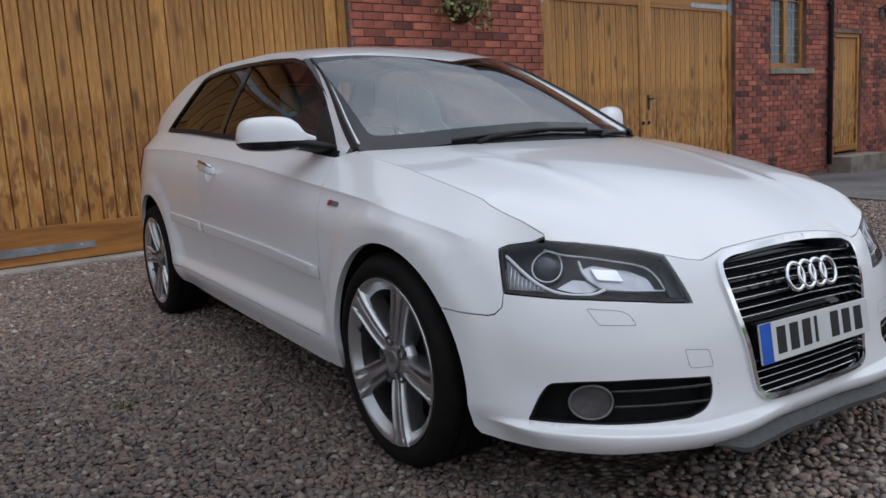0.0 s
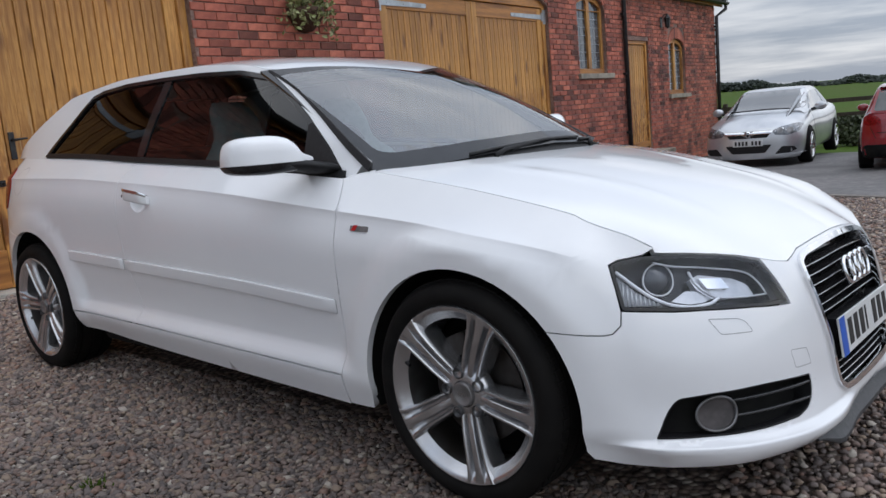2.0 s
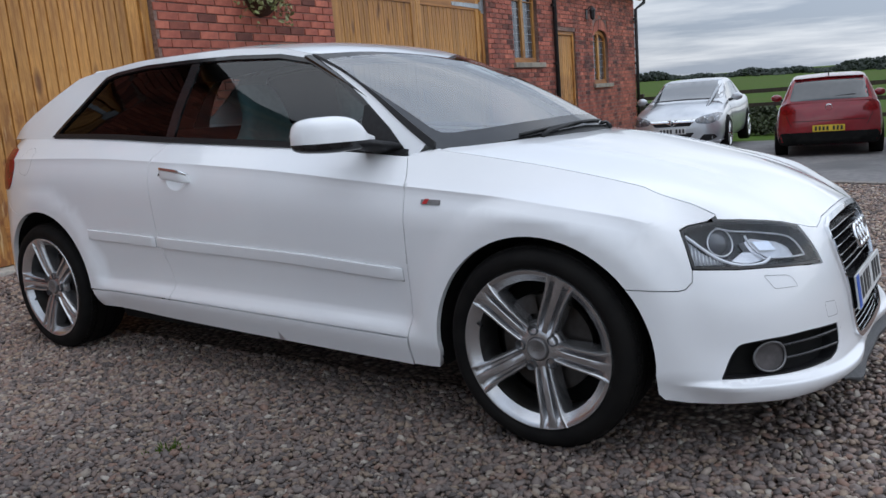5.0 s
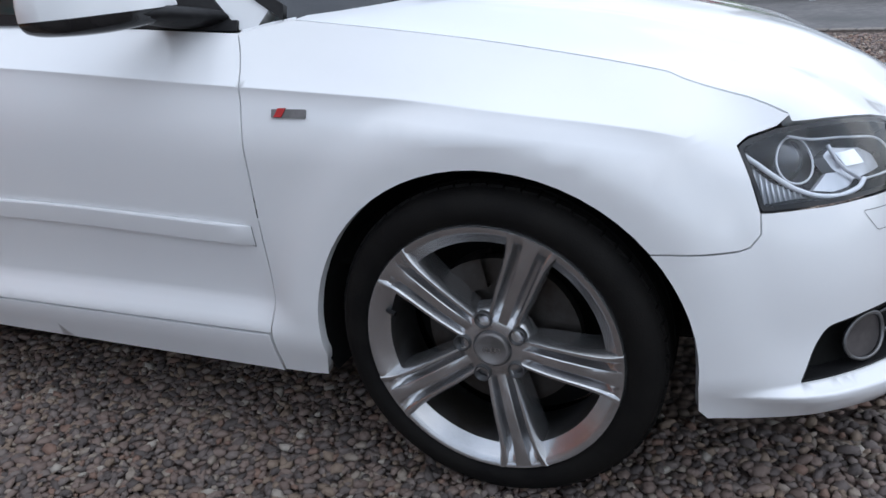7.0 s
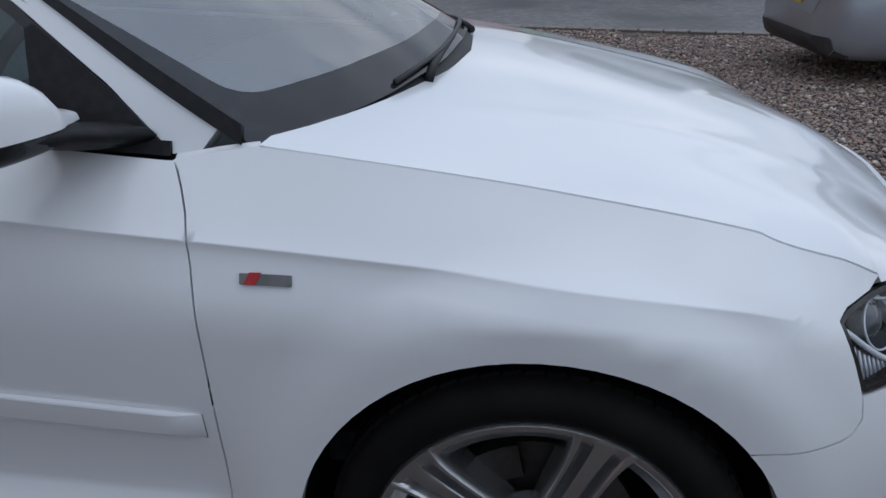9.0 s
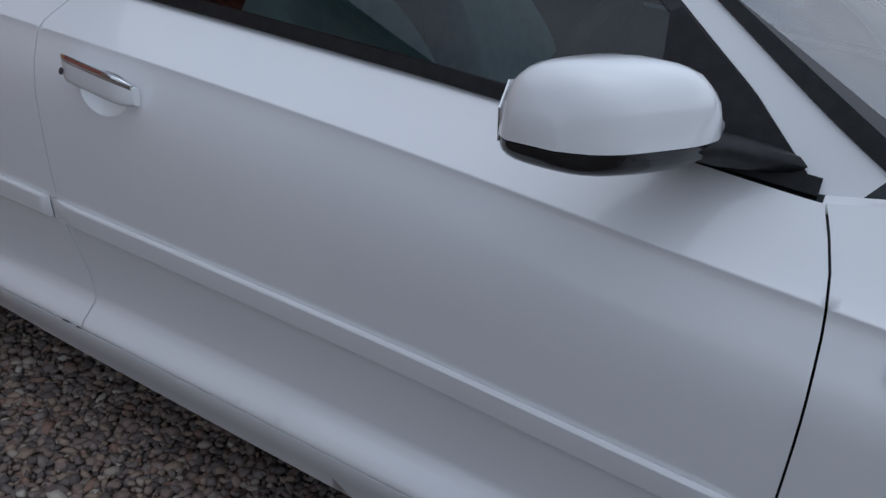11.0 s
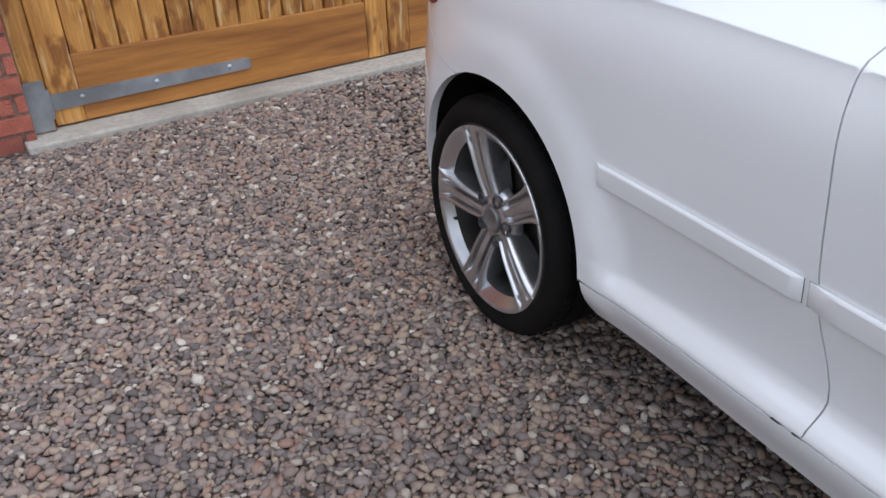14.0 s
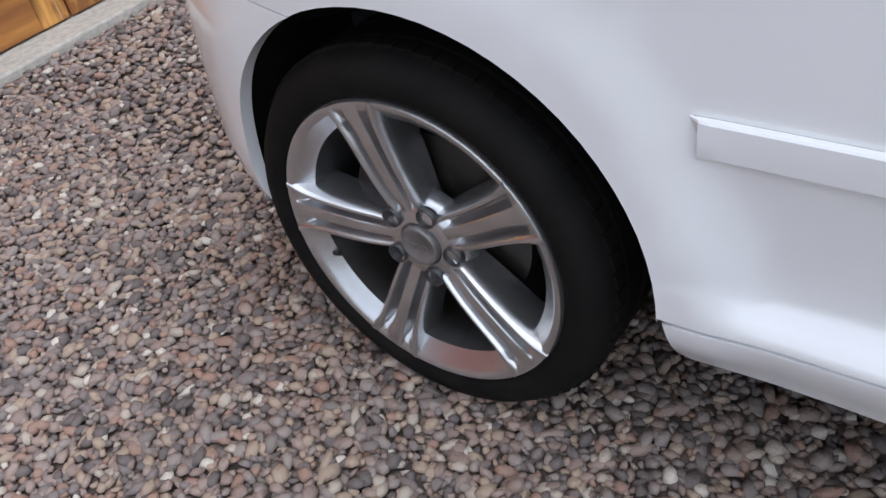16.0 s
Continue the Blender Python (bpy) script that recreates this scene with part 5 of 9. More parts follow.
# cowl and wipers
bm = bmesh.new()
ca = [(float(hood_rear_x(abs(y))) + 0.03, y, float(hood(np.array([float(hood_rear_x(abs(y)))]), np.array([y]))[0, 2]) - 0.016) for y in np.linspace(-0.69, 0.69, 27)]
cb = [tuple(screen(np.array([y / 0.70]), np.array([0.035]))[0] - np.array([0, 0, 0.012])) for y in np.linspace(-0.69, 0.69, 27)]
va, vb = [bm.verts.new(p) for p in ca], [bm.verts.new(p) for p in cb]
for i in range(26):
    bm.faces.new([va[i], va[i + 1], vb[i + 1], vb[i]])
part("scuttle", fix(bm), BLACK_PLASTIC, car, "black plastic scuttle", smooth=True)
for base_u, tip_u, base_v, tip_v in ((0.38, 0.90, 0.0, 0.03), (-0.48, 0.30, 0.0, 0.02)):
    def w(u, v, h):
        p = screen(np.array([u]), np.array([v]))[0]
        return (p[0], p[1], p[2] + h)
    bm = bmesh.new()
    tube(bm, [w(base_u * 1.0, -0.02, 0.0), w(base_u * 0.9 + tip_u * 0.1, 0.0, 0.004), w(base_u * 0.5 + tip_u * 0.5, 0.5 * (base_v + tip_v) + 0.008, 0.008)], [0.009, 0.007, 0.005], 8)
    arm = part("wiper", fix(bm), BLACK_PLASTIC, car, "black windscreen wiper", smooth=True)
    bm = bmesh.new()
    tube(bm, [w(base_u + (tip_u - base_u) * t - (0.12 if tip_u < 0.5 else 0.1) * (1 - t), base_v + 0.01 + (tip_v - base_v) * t, 0.006) for t in np.linspace(0, 1, 9)], 0.005, 6)
    part("wiper_blade", fix(bm), INK, arm, "black wiper blade", smooth=True)

# cabin
bm = bmesh.new()
secs = []
for x, z in ((-0.10, 0.72), (-0.24, 0.785), (-0.42, 0.845), (-0.62, 0.875), (-0.80, 0.86), (-0.84, 0.70)):
    secs.append([(x, y, z - 0.04 * abs(y) ** 3) for y in np.linspace(-0.70, 0.70, 9)])
V = [[bm.verts.new(p) for p in r] for r in secs]
for a, b in zip(V, V[1:]):
    for i in range(8):
        bm.faces.new([a[i], a[i + 1], b[i + 1], b[i]])
part("dashboard", fix(bm), CABIN_DARK, car, "dark dashboard", smooth=True)
bm = bmesh.new()
n_w = Vector((-0.90, 0, 0.43)).normalized()
part("steering_wheel", ring_mesh((-0.93, -0.36, 0.86), n_w, 0.175, 0.014, 32, 8), CABIN_DARK, car, "dark steering wheel", smooth=True)
bm.free()
bm = bmesh.new()
box(bm, -0.96, -0.90, -0.45, -0.27, 0.79, 0.90, 0.02)
part("steering_hub", fix(bm), CABIN_DARK, car, "dark steering wheel boss")


def seat(y0, x0):
    """A sports seat: cushion, backrest with raised bolsters and a tapering built-in headrest."""
    bm = bmesh.new()
    half = pchip([0, 0.15, 0.45, 0.66, 0.74, 0.80, 0.95, 1.0], [0.235, 0.25, 0.262, 0.235, 0.165, 0.135, 0.118, 0.085])
    thick = pchip([0, 0.5, 0.74, 0.85, 1.0], [0.085, 0.075, 0.050, 0.048, 0.030])
    bolster = pchip([0, 0.2, 0.5, 0.68, 0.78, 1.0], [0.03, 0.07, 0.075, 0.04, 0.006, 0.0])
    rings = []
    for t in np.linspace(0, 1, 26):
        z, x = 0.42 + 0.74 * t, x0 - 0.30 * t + 0.035 * float(smoothstep(0.72, 0.86, t))
        w, d, up = float(half(t)), float(thick(t)), float(bolster(t))
        dip = 0.022 * math.exp(-((t - 0.735) / 0.035) ** 2)
        ring = []
        for k in range(24):
            q = 2 * math.pi * k / 24
            ca, sa = math.cos(q), math.sin(q)
            f = abs(ca) ** 0.65 * (1 if ca > 0 else -1)
            front = d * (abs(sa) ** 0.8) * (1 if sa > 0 else -1)
            if sa > -0.1:
                front += up * float(smoothstep(0.62, 0.92, abs(f))) - dip * (1 - abs(f))
            ring.append((x + front, y0 + w * f, z))
        rings.append(ring)
    loft(bm, rings)
    rings = []
    for t in np.linspace(0, 1, 8):
        x = x0 + 0.5 * t - 0.02
        rings.append([(x, y0 + 0.25 * (abs(math.cos(q)) ** 0.6) * (1 if math.cos(q) > 0 else -1), 0.40 + 0.03 * t + 0.08 * math.sin(q) + 0.04 * abs(math.cos(q)) ** 3) for q in np.linspace(0, 2 * math.pi, 16, endpoint=False)])
    loft(bm, rings)
    return fix(bm)


for y0 in (-0.36, 0.36):
    st = part("front_seat", seat(y0, -1.27), SEAT_LEATHER, car, "grey-green leather front seat", smooth=True)
bm = bmesh.new()
rings = []
for t in np.linspace(0, 1, 8):
    rings.append([(-2.28 - 0.25 * t + 0.07 * math.sin(a), 0.58 * (abs(math.cos(a)) ** 0.4) * (1 if math.cos(a) > 0 else -1), 0.45 + 0.55 * t) for a in np.linspace(0, 2 * math.pi, 16, endpoint=False)])
loft(bm, rings)
part("rear_bench", fix(bm), CABIN_DARK, car, "dark rear bench", smooth=True)
bm = bmesh.new()
box(bm, -3.0, -0.2, -0.66, 0.66, 0.30, 0.36)
part("cabin_floor", fix(bm), CABIN_DARK, car, "dark cabin floor")
bm = bmesh.new()
box(bm, -3.0, -2.55, -0.60, 0.60, 0.36, 0.93)
part("boot_cover", fix(bm), CABIN_DARK, car, "dark boot cover")
for sgn in (-1, 1):
    bm = bmesh.new()
    V = [[bm.verts.new((x, sgn * (0.69 - (0.05 if z < 0.7 else 0.0)), z)) for z in (0.36, 0.70, float(BELT(x)) - 0.01)] for x in np.linspace(-0.5, -2.7, 12)]
    for a, b in zip(V, V[1:]):
        for i in range(2):
            bm.faces.new([a[i], b[i], b[i + 1], a[i + 1]])
    part("door_card", fix(bm), CABIN_DARK, car, "dark inner door trim")
hl = skin("headlining", [(-1.06, -0.50), (-2.65, -0.46), (-2.65, 0.46), (-1.06, 0.50)], roof, step=0.1, depth=0.0, gap=0, lift=-0.03)
part("headlining", hl, CABIN_DARK, car, "dark headlining")


# the body is narrowed about a shifted centre line, to fit the camera's view
def width_in_view(x, y):
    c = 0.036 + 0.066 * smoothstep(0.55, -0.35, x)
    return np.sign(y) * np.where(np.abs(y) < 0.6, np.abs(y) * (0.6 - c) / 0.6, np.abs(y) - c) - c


def drop_in_view(x, y, z):
    """Lowers the body's far side, to fit the camera's view."""
    start = -0.62 + 0.56 * smoothstep(-0.1, 0.65, x)
    t = np.clip((y - start) / (0.66 - start), 0, 1)
    return 0.065 * t * t * (3 - 2 * t) * smoothstep(0.3, 0.55, z) * (0.3 + 0.45 * smoothstep(-0.25, 0.3, x))


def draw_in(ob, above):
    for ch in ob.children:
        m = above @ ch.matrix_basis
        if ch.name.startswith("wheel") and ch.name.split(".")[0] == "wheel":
            ch.matrix_basis = Matrix.Translation((0, float(width_in_view(m.translation.x, m.translation.y)) - m.translation.y, 0)) @ ch.matrix_basis
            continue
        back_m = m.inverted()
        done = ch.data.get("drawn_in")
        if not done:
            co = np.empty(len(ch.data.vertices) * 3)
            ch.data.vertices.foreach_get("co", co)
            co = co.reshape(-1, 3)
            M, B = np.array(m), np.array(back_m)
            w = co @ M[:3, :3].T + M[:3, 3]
            w[:, 1] = width_in_view(w[:, 0], w[:, 1])
            w[:, 2] -= drop_in_view(*w.T)
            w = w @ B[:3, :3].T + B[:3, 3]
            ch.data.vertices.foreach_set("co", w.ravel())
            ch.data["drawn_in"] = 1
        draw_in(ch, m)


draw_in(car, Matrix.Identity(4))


# ---------------------------------------------------------------- the brick range with the garages
FACADE = Matrix(((-0.0956, -0.9954, 0, -4.62), (0.9954, -0.0956, 0, 0.0), (0, 0, 1, 0.0), (0, 0, 0, 1)))   # x along the wall, y into the building

BRICK = material("red_brick", (0.47, 0.138, 0.090), 0.85, grain=(0.36, 0.100, 0.068), grain_scale=9, stain=(0.13, 0.05, 0.042), stain_scale=2.6, bump=0.6, bump_scale=120)


def kiln_variation(m, chance):
    """Gives each brick its own burn: most are red, some pale, a few almost black."""
    n, l = m.node_tree.nodes, m.node_tree.links
    p = n["Principled BSDF"]
    src = p.inputs["Base Color"].links[0].from_socket
    ramp = n.new("ShaderNodeValToRGB")
    el = ramp.color_ramp.elements
    el[0].position, el[0].color = 0.0, (0.34, 0.42, 0.48, 1)
    el[1].position, el[1].color = 1.0, (1.35, 1.5, 1.45, 1)
    for at, c in ((0.08, (0.48, 0.55, 0.58, 1)), (0.12, (0.80, 0.82, 0.82, 1)), (0.8, (1.15, 1.18, 1.18, 1))):
        e = el.new(at)
        e.color = c
    mul = n.new("ShaderNodeMixRGB")
    mul.blend_type = "MULTIPLY"
    mul.inputs["Fac"].default_value = 1.0
    l.new(chance(n), ramp.inputs["Fac"])
    l.new(src, mul.inputs["Color1"])
    l.new(ramp.outputs["Color"], mul.inputs["Color2"])
    l.new(mul.outputs["Color"], p.inputs["Base Color"])


kiln_variation(BRICK, lambda n: n.new("ShaderNodeObjectInfo").outputs["Random"])
MORTAR = material("lime_mortar", (0.30, 0.20, 0.165), 0.95, grain=(0.20, 0.12, 0.095), grain_scale=40, stain=(0.11, 0.07, 0.06), stain_scale=2.5, bump=0.4, bump_scale=150)
OAK = material("oiled_wood", (0.60, 0.300, 0.078), 0.5, grain=(0.46, 0.210, 0.048), grain_scale=14, stain=(0.27, 0.105, 0.024), stain_scale=2.2, bump=0.25, bump_scale=30, per_object=0.16, stretch=(6, 6, 0.5))


def knots(m):
    """Dark knots drawn out along the grain, a different set on each plank."""
    n, l = m.node_tree.nodes, m.node_tree.links
    p = n["Principled BSDF"]
    src = p.inputs["Base Color"].links[0].from_socket
    tc, oi, sc, add, vo, mr, mix = (n.new("ShaderNode" + k) for k in ("TexCoord", "ObjectInfo", "VectorMath", "VectorMath", "TexVoronoi", "MapRange", "MixRGB"))
    sc.operation, add.operation = "MULTIPLY", "MULTIPLY_ADD"
    sc.inputs[1].default_value = (7.0, 7.0, 2.1)
    add.inputs[1].default_value = (17.0, 23.0, 41.0)
    vo.inputs["Scale"].default_value = 1.0
    l.new(tc.outputs["Object"], sc.inputs[0])
    l.new(oi.outputs["Random"], add.inputs[0])
    l.new(sc.outputs["Vector"], add.inputs[2])
    l.new(add.outputs["Vector"], vo.inputs["Vector"])
    mr.interpolation_type = "SMOOTHSTEP"
    mr.inputs["From Min"].default_value, mr.inputs["From Max"].default_value = 0.08, 0.30
    mr.inputs["To Min"].default_value, mr.inputs["To Max"].default_value = 0.85, 0.0
    mix.inputs["Color2"].default_value = (0.13, 0.045, 0.012, 1)
    l.new(vo.outputs["Distance"], mr.inputs["Value"])
    l.new(mr.outputs["Result"], mix.inputs["Fac"])
    l.new(src, mix.inputs["Color1"])
    l.new(mix.outputs["Color"], p.inputs["Base Color"])


knots(OAK)
OAK_H = material("oiled_wood_rail", (0.49, 0.205, 0.045), 0.5, grain=(0.42, 0.175, 0.040), grain_scale=14, stain=(0.24, 0.09, 0.022), stain_scale=2.6, bump=0.25, bump_scale=30, per_object=0.1, stretch=(0.5, 6, 6))
GALV = material("galvanised_steel", (0.46, 0.49, 0.52), 0.45, 0.7, grain=(0.36, 0.39, 0.42), grain_scale=12, stain=(0.28, 0.29, 0.30), stain_scale=5, bump=0.1)
IRON = material("black_iron", (0.02, 0.02, 0.022), 0.45, 0.3, grain=(0.035, 0.034, 0.034), grain_scale=20, bump=0.1)
STONE = material("sandstone_sill", (0.38, 0.33, 0.26), 0.85, grain=(0.30, 0.26, 0.21), grain_scale=30, stain=(0.2, 0.18, 0.15), stain_scale=5, bump=0.3)
CONCRETE = material("pale_concrete", (0.52, 0.48, 0.42), 0.9, grain=(0.42, 0.39, 0.34), grain_scale=40, stain=(0.32, 0.29, 0.25), stain_scale=3, bump=0.4, bump_scale=120)
SLATE = material("grey_slate", (0.085, 0.085, 0.09), 0.7, grain=(0.12, 0.115, 0.11), grain_scale=14, stain=(0.06, 0.065, 0.055), stain_scale=3, bump=0.3, per_object=0.25)
PANE_DARK = material("leaded_window_glass", (0.05, 0.06, 0.07), 0.06, grain=(0.09, 0.10, 0.11), grain_scale=5, coat=0.5)

G1, G2 = (-1.76, 1.54), (4.0, 7.78)
DOOR_B, W1, W2 = (10.86, 11.78), (8.70, 9.72), (12.80, 13.74)
SPRING, CROWN = 2.48, 2.74
MAIN_END, WING_END, WING_BACK = 10.45, 15.75, 0.10


def arch_z(x, a, b, spring, crown):
    """The height of a segmental arch over an opening from a to b."""
    t = (x - a) / (b - a) * 2 - 1
    return spring + (crown - spring) * (1 - t * t) ** 0.5 if abs(t) < 1 else spring


OPENINGS = [(*G1, 0.0, SPRING, CROWN), (*G2, 0.0, SPRING, CROWN), (*W1, 1.52, 2.52, 2.74), (*DOOR_B, 0.12, 2.10, 2.10), (*W2, 1.10, 1.98, 2.18)]


def wall_slab(x0, x1, z0, z1, back, thick, name):
    """A wall in the facade's frame, cut by the openings, as one solid mesh."""
    outline = [(x0, z0), (x1, z0), (x1, z1), (x0, z1)]
    ring = dense(outline, 0.5)
    holes = []
    for a, b, q0, sp, cr in OPENINGS:
        if x0 < a and b < x1:
            lo = max(q0, z0 + 0.001)
            holes.append([(a, lo), (b, lo)] + [(x, arch_z(x, a + 0.0, b, sp, cr)) for x in np.linspace(b - 1e-3, a + 1e-3, 17)])
    me = skin(name, [tuple(p) for p in ring], lambda a, b: np.stack([a, 0 * a + back, b], -1), step=0.8, holes=holes, depth=thick, gap=0)
    return me


building = thing("garage_range", "long red brick outbuilding with wooden garage doors", "building", at=FACADE)
wall_main = part("wall", wall_slab(-7.5, MAIN_END, -0.3, 3.45, 0.012, 0.30, "wall"), MORTAR, building, "red brick wall with recessed mortar")
wall_wing = part("wall", wall_slab(MAIN_END, WING_END, -0.5, 3.0, WING_BACK + 0.012, 0.30, "wall"), MORTAR, building, "red brick wall of the lower wing")
bm = bmesh.new()
box(bm, WING_END - 0.3, WING_END - 0.012, WING_BACK + 0.30, 5.5, -0.5, 3.0)
part("wall", bm, MORTAR, building, "red brick end wall")
bm = bmesh.new()
box(bm, MAIN_END - 0.25, MAIN_END - 0.01, 0.3, 5.5, -0.3, 3.45)
part("wall", bm, MORTAR, building, "red brick cross wall")
bm = bmesh.new()
box(bm, -7.5, WING_END, 5.5, 5.75, -0.5, 3.0)
part("wall", bm, MORTAR, building, "red brick back wall")

# courses of bricks: stretchers with a header now and then
rng = random.Random(5)
bricks = []


def lay(x0, x1, z0, z1, front):
    row, z = 0, z0
    while z < z1 - 0.03:
        x = x0 - (0.1125 if row % 2 else 0.0)
        while x < x1:
            w = 0.215
            a, b = max(x, x0), min(x + w, x1)
            if b - a > 0.04:
                # trim at openings
                segs = [(a, b)]
                for oa, ob, q0, sp, cr in OPENINGS:
                    new_s = []
                    for p, q in segs:
                        m = min(max(0.5 * (max(p, oa) + min(q, ob)), oa + 0.01), ob - 0.01)
                        top = arch_z(m, oa, ob, sp, cr) + (0.225 if cr > sp else 0.0)
                        if q <= oa or p >= ob or z + 0.065 < q0 or z > top:
                            new_s.append((p, q))
                        else:
                            if p < oa - 0.03:
                                new_s.append((p, oa))
                            if q > ob + 0.03:
                                new_s.append((ob, q))
                    segs = new_s
                for p, q in segs:
                    bricks.append((p, q, z, front + rng.uniform(-0.003, 0.003)))
            x += w + 0.010
        z += 0.075
        row += 1


lay(-3.6, MAIN_END, -0.07, 3.43, 0.0)
n_main = len(bricks)
lay(MAIN_END + 0.005, WING_END, -0.30, 2.93, WING_BACK)
BRICK_MESH = {}


def brick_mesh(w):
    w = round(w, 2)
    if w not in BRICK_MESH:
        bm = bmesh.new()
        vs = [bm.verts.new((x, y, z)) for x, y, z in ((0.003, 0, 0.003), (w - 0.003, 0, 0.003), (w - 0.003, 0, 0.062), (0.003, 0, 0.062),
                                                     (0, 0.005, 0), (w, 0.005, 0), (w, 0.005, 0.065), (0, 0.005, 0.065),
                                                     (0, 0.03, 0), (w, 0.03, 0), (w, 0.03, 0.065), (0, 0.03, 0.065))]
        for q in ((0, 1, 2, 3), (0, 4, 5, 1), (1, 5, 6, 2), (2, 6, 7, 3), (3, 7, 4, 0), (4, 8, 9, 5), (5, 9, 10, 6), (6, 10, 11, 7), (7, 11, 8, 4)):
            bm.faces.new([vs[i] for i in q])
        bmesh.ops.recalc_face_normals(bm, faces=bm.faces)
        me = bpy.data.meshes.new("brick")
        bm.to_mesh(me)
        bm.free()
        me.materials.append(BRICK)
        BRICK_MESH[w] = me
    return BRICK_MESH[w]


BRICK_ISLAND = material("red_brick_courses", (0.47, 0.138, 0.090), 0.85, grain=(0.36, 0.100, 0.068), grain_scale=9, stain=(0.13, 0.05, 0.042), stain_scale=2.6, bump=0.6, bump_scale=120)


def island_variation(m, lo, hi):
    """Gives each loose piece of a joined mesh its own lightness."""
    n, l = m.node_tree.nodes, m.node_tree.links
    p = n["Principled BSDF"]
    src = p.inputs["Base Color"].links[0].from_socket
    g = n.new("ShaderNodeNewGeometry")
    r = n.new("ShaderNodeMapRange")
    r.inputs["To Min"].default_value, r.inputs["To Max"].default_value = lo, hi
    hsv = n.new("ShaderNodeHueSaturation")
    l.new(g.outputs["Random Per Island"], r.inputs["Value"])
    l.new(r.outputs["Result"], hsv.inputs["Value"])
    l.new(src, hsv.inputs["Color"])
    l.new(hsv.outputs["Color"], p.inputs["Base Color"])


kiln_variation(BRICK_ISLAND, lambda n: n.new("ShaderNodeNewGeometry").outputs["Random Per Island"])
near = sorted(range(n_main), key=lambda i: abs(bricks[i][0] - 2.75) + (0 if 1.2 < bricks[i][2] < 2.7 else 5))[:290]
near_set = set(near)


def join_bricks(items, name, parent):
    verts, faces = [], []
    for p, q, z, y in items:
        o = len(verts)
        w = q - p
        for vx, vy, vz in ((0.003, 0, 0.003), (w - 0.003, 0, 0.003), (w - 0.003, 0, 0.062), (0.003, 0, 0.062), (0, 0.03, 0), (w, 0.03, 0), (w, 0.03, 0.065), (0, 0.03, 0.065)):
            verts.append((p + vx, y + vy, z + vz))
        faces += [tuple(o + i for i in f) for f in ((0, 1, 2, 3), (0, 4, 5, 1), (1, 5, 6, 2), (2, 6, 7, 3), (3, 7, 4, 0))]
    me = bpy.data.meshes.new(name)
    me.from_pydata(verts, [], faces)
    return tagged(part(name, me, BRICK_ISLAND, parent, "courses of weathered red brick"), kind="stuff")


join_bricks([b for i, b in enumerate(bricks[:n_main]) if i not in near_set], "brickwork", wall_main)
join_bricks(bricks[n_main:], "brickwork", wall_wing)


# arches of bricks on end over the openings
def soldier(a, b, spring, crown, front, parent):
    span = b - a
    n = int(span / 0.078)
    for i in range(n):
        x = a + (i + 0.5) * span / n
        z = arch_z(x, a, b, spring, crown)
        t = ((x - a) / span * 2 - 1)
        ang = -0.55 * t * (crown - spring) / span * 4
        w, h = span / n * 0.5 - 0.005, 0.215
        ca, sa = math.cos(ang), math.sin(ang)
        bm = bmesh.new()
        vs = [bm.verts.new((dx * ca + dz * sa, dy - 0.002, dz * ca)) for dy in (0, 0.03) for dx, dz in ((-w, 0.004), (w, 0.004), (w, h), (-w, h))]
        for f in ((3, 2, 1, 0), (0, 1, 5, 4), (1, 2, 6, 5), (2, 3, 7, 6), (3, 0, 4, 7)):
            bm.faces.new([vs[k] for k in f])
        part("arch_brick", fix(bm), BRICK, parent, local=pose(x, front, z))


soldier(*G1, SPRING, CROWN, 0.0, wall_main)
soldier(*G2, SPRING, CROWN, 0.0, wall_main)
soldier(*W1, 2.52, 2.74, 0.0, wall_main)
soldier(*W2, 1.98, 2.18, WING_BACK, wall_wing)


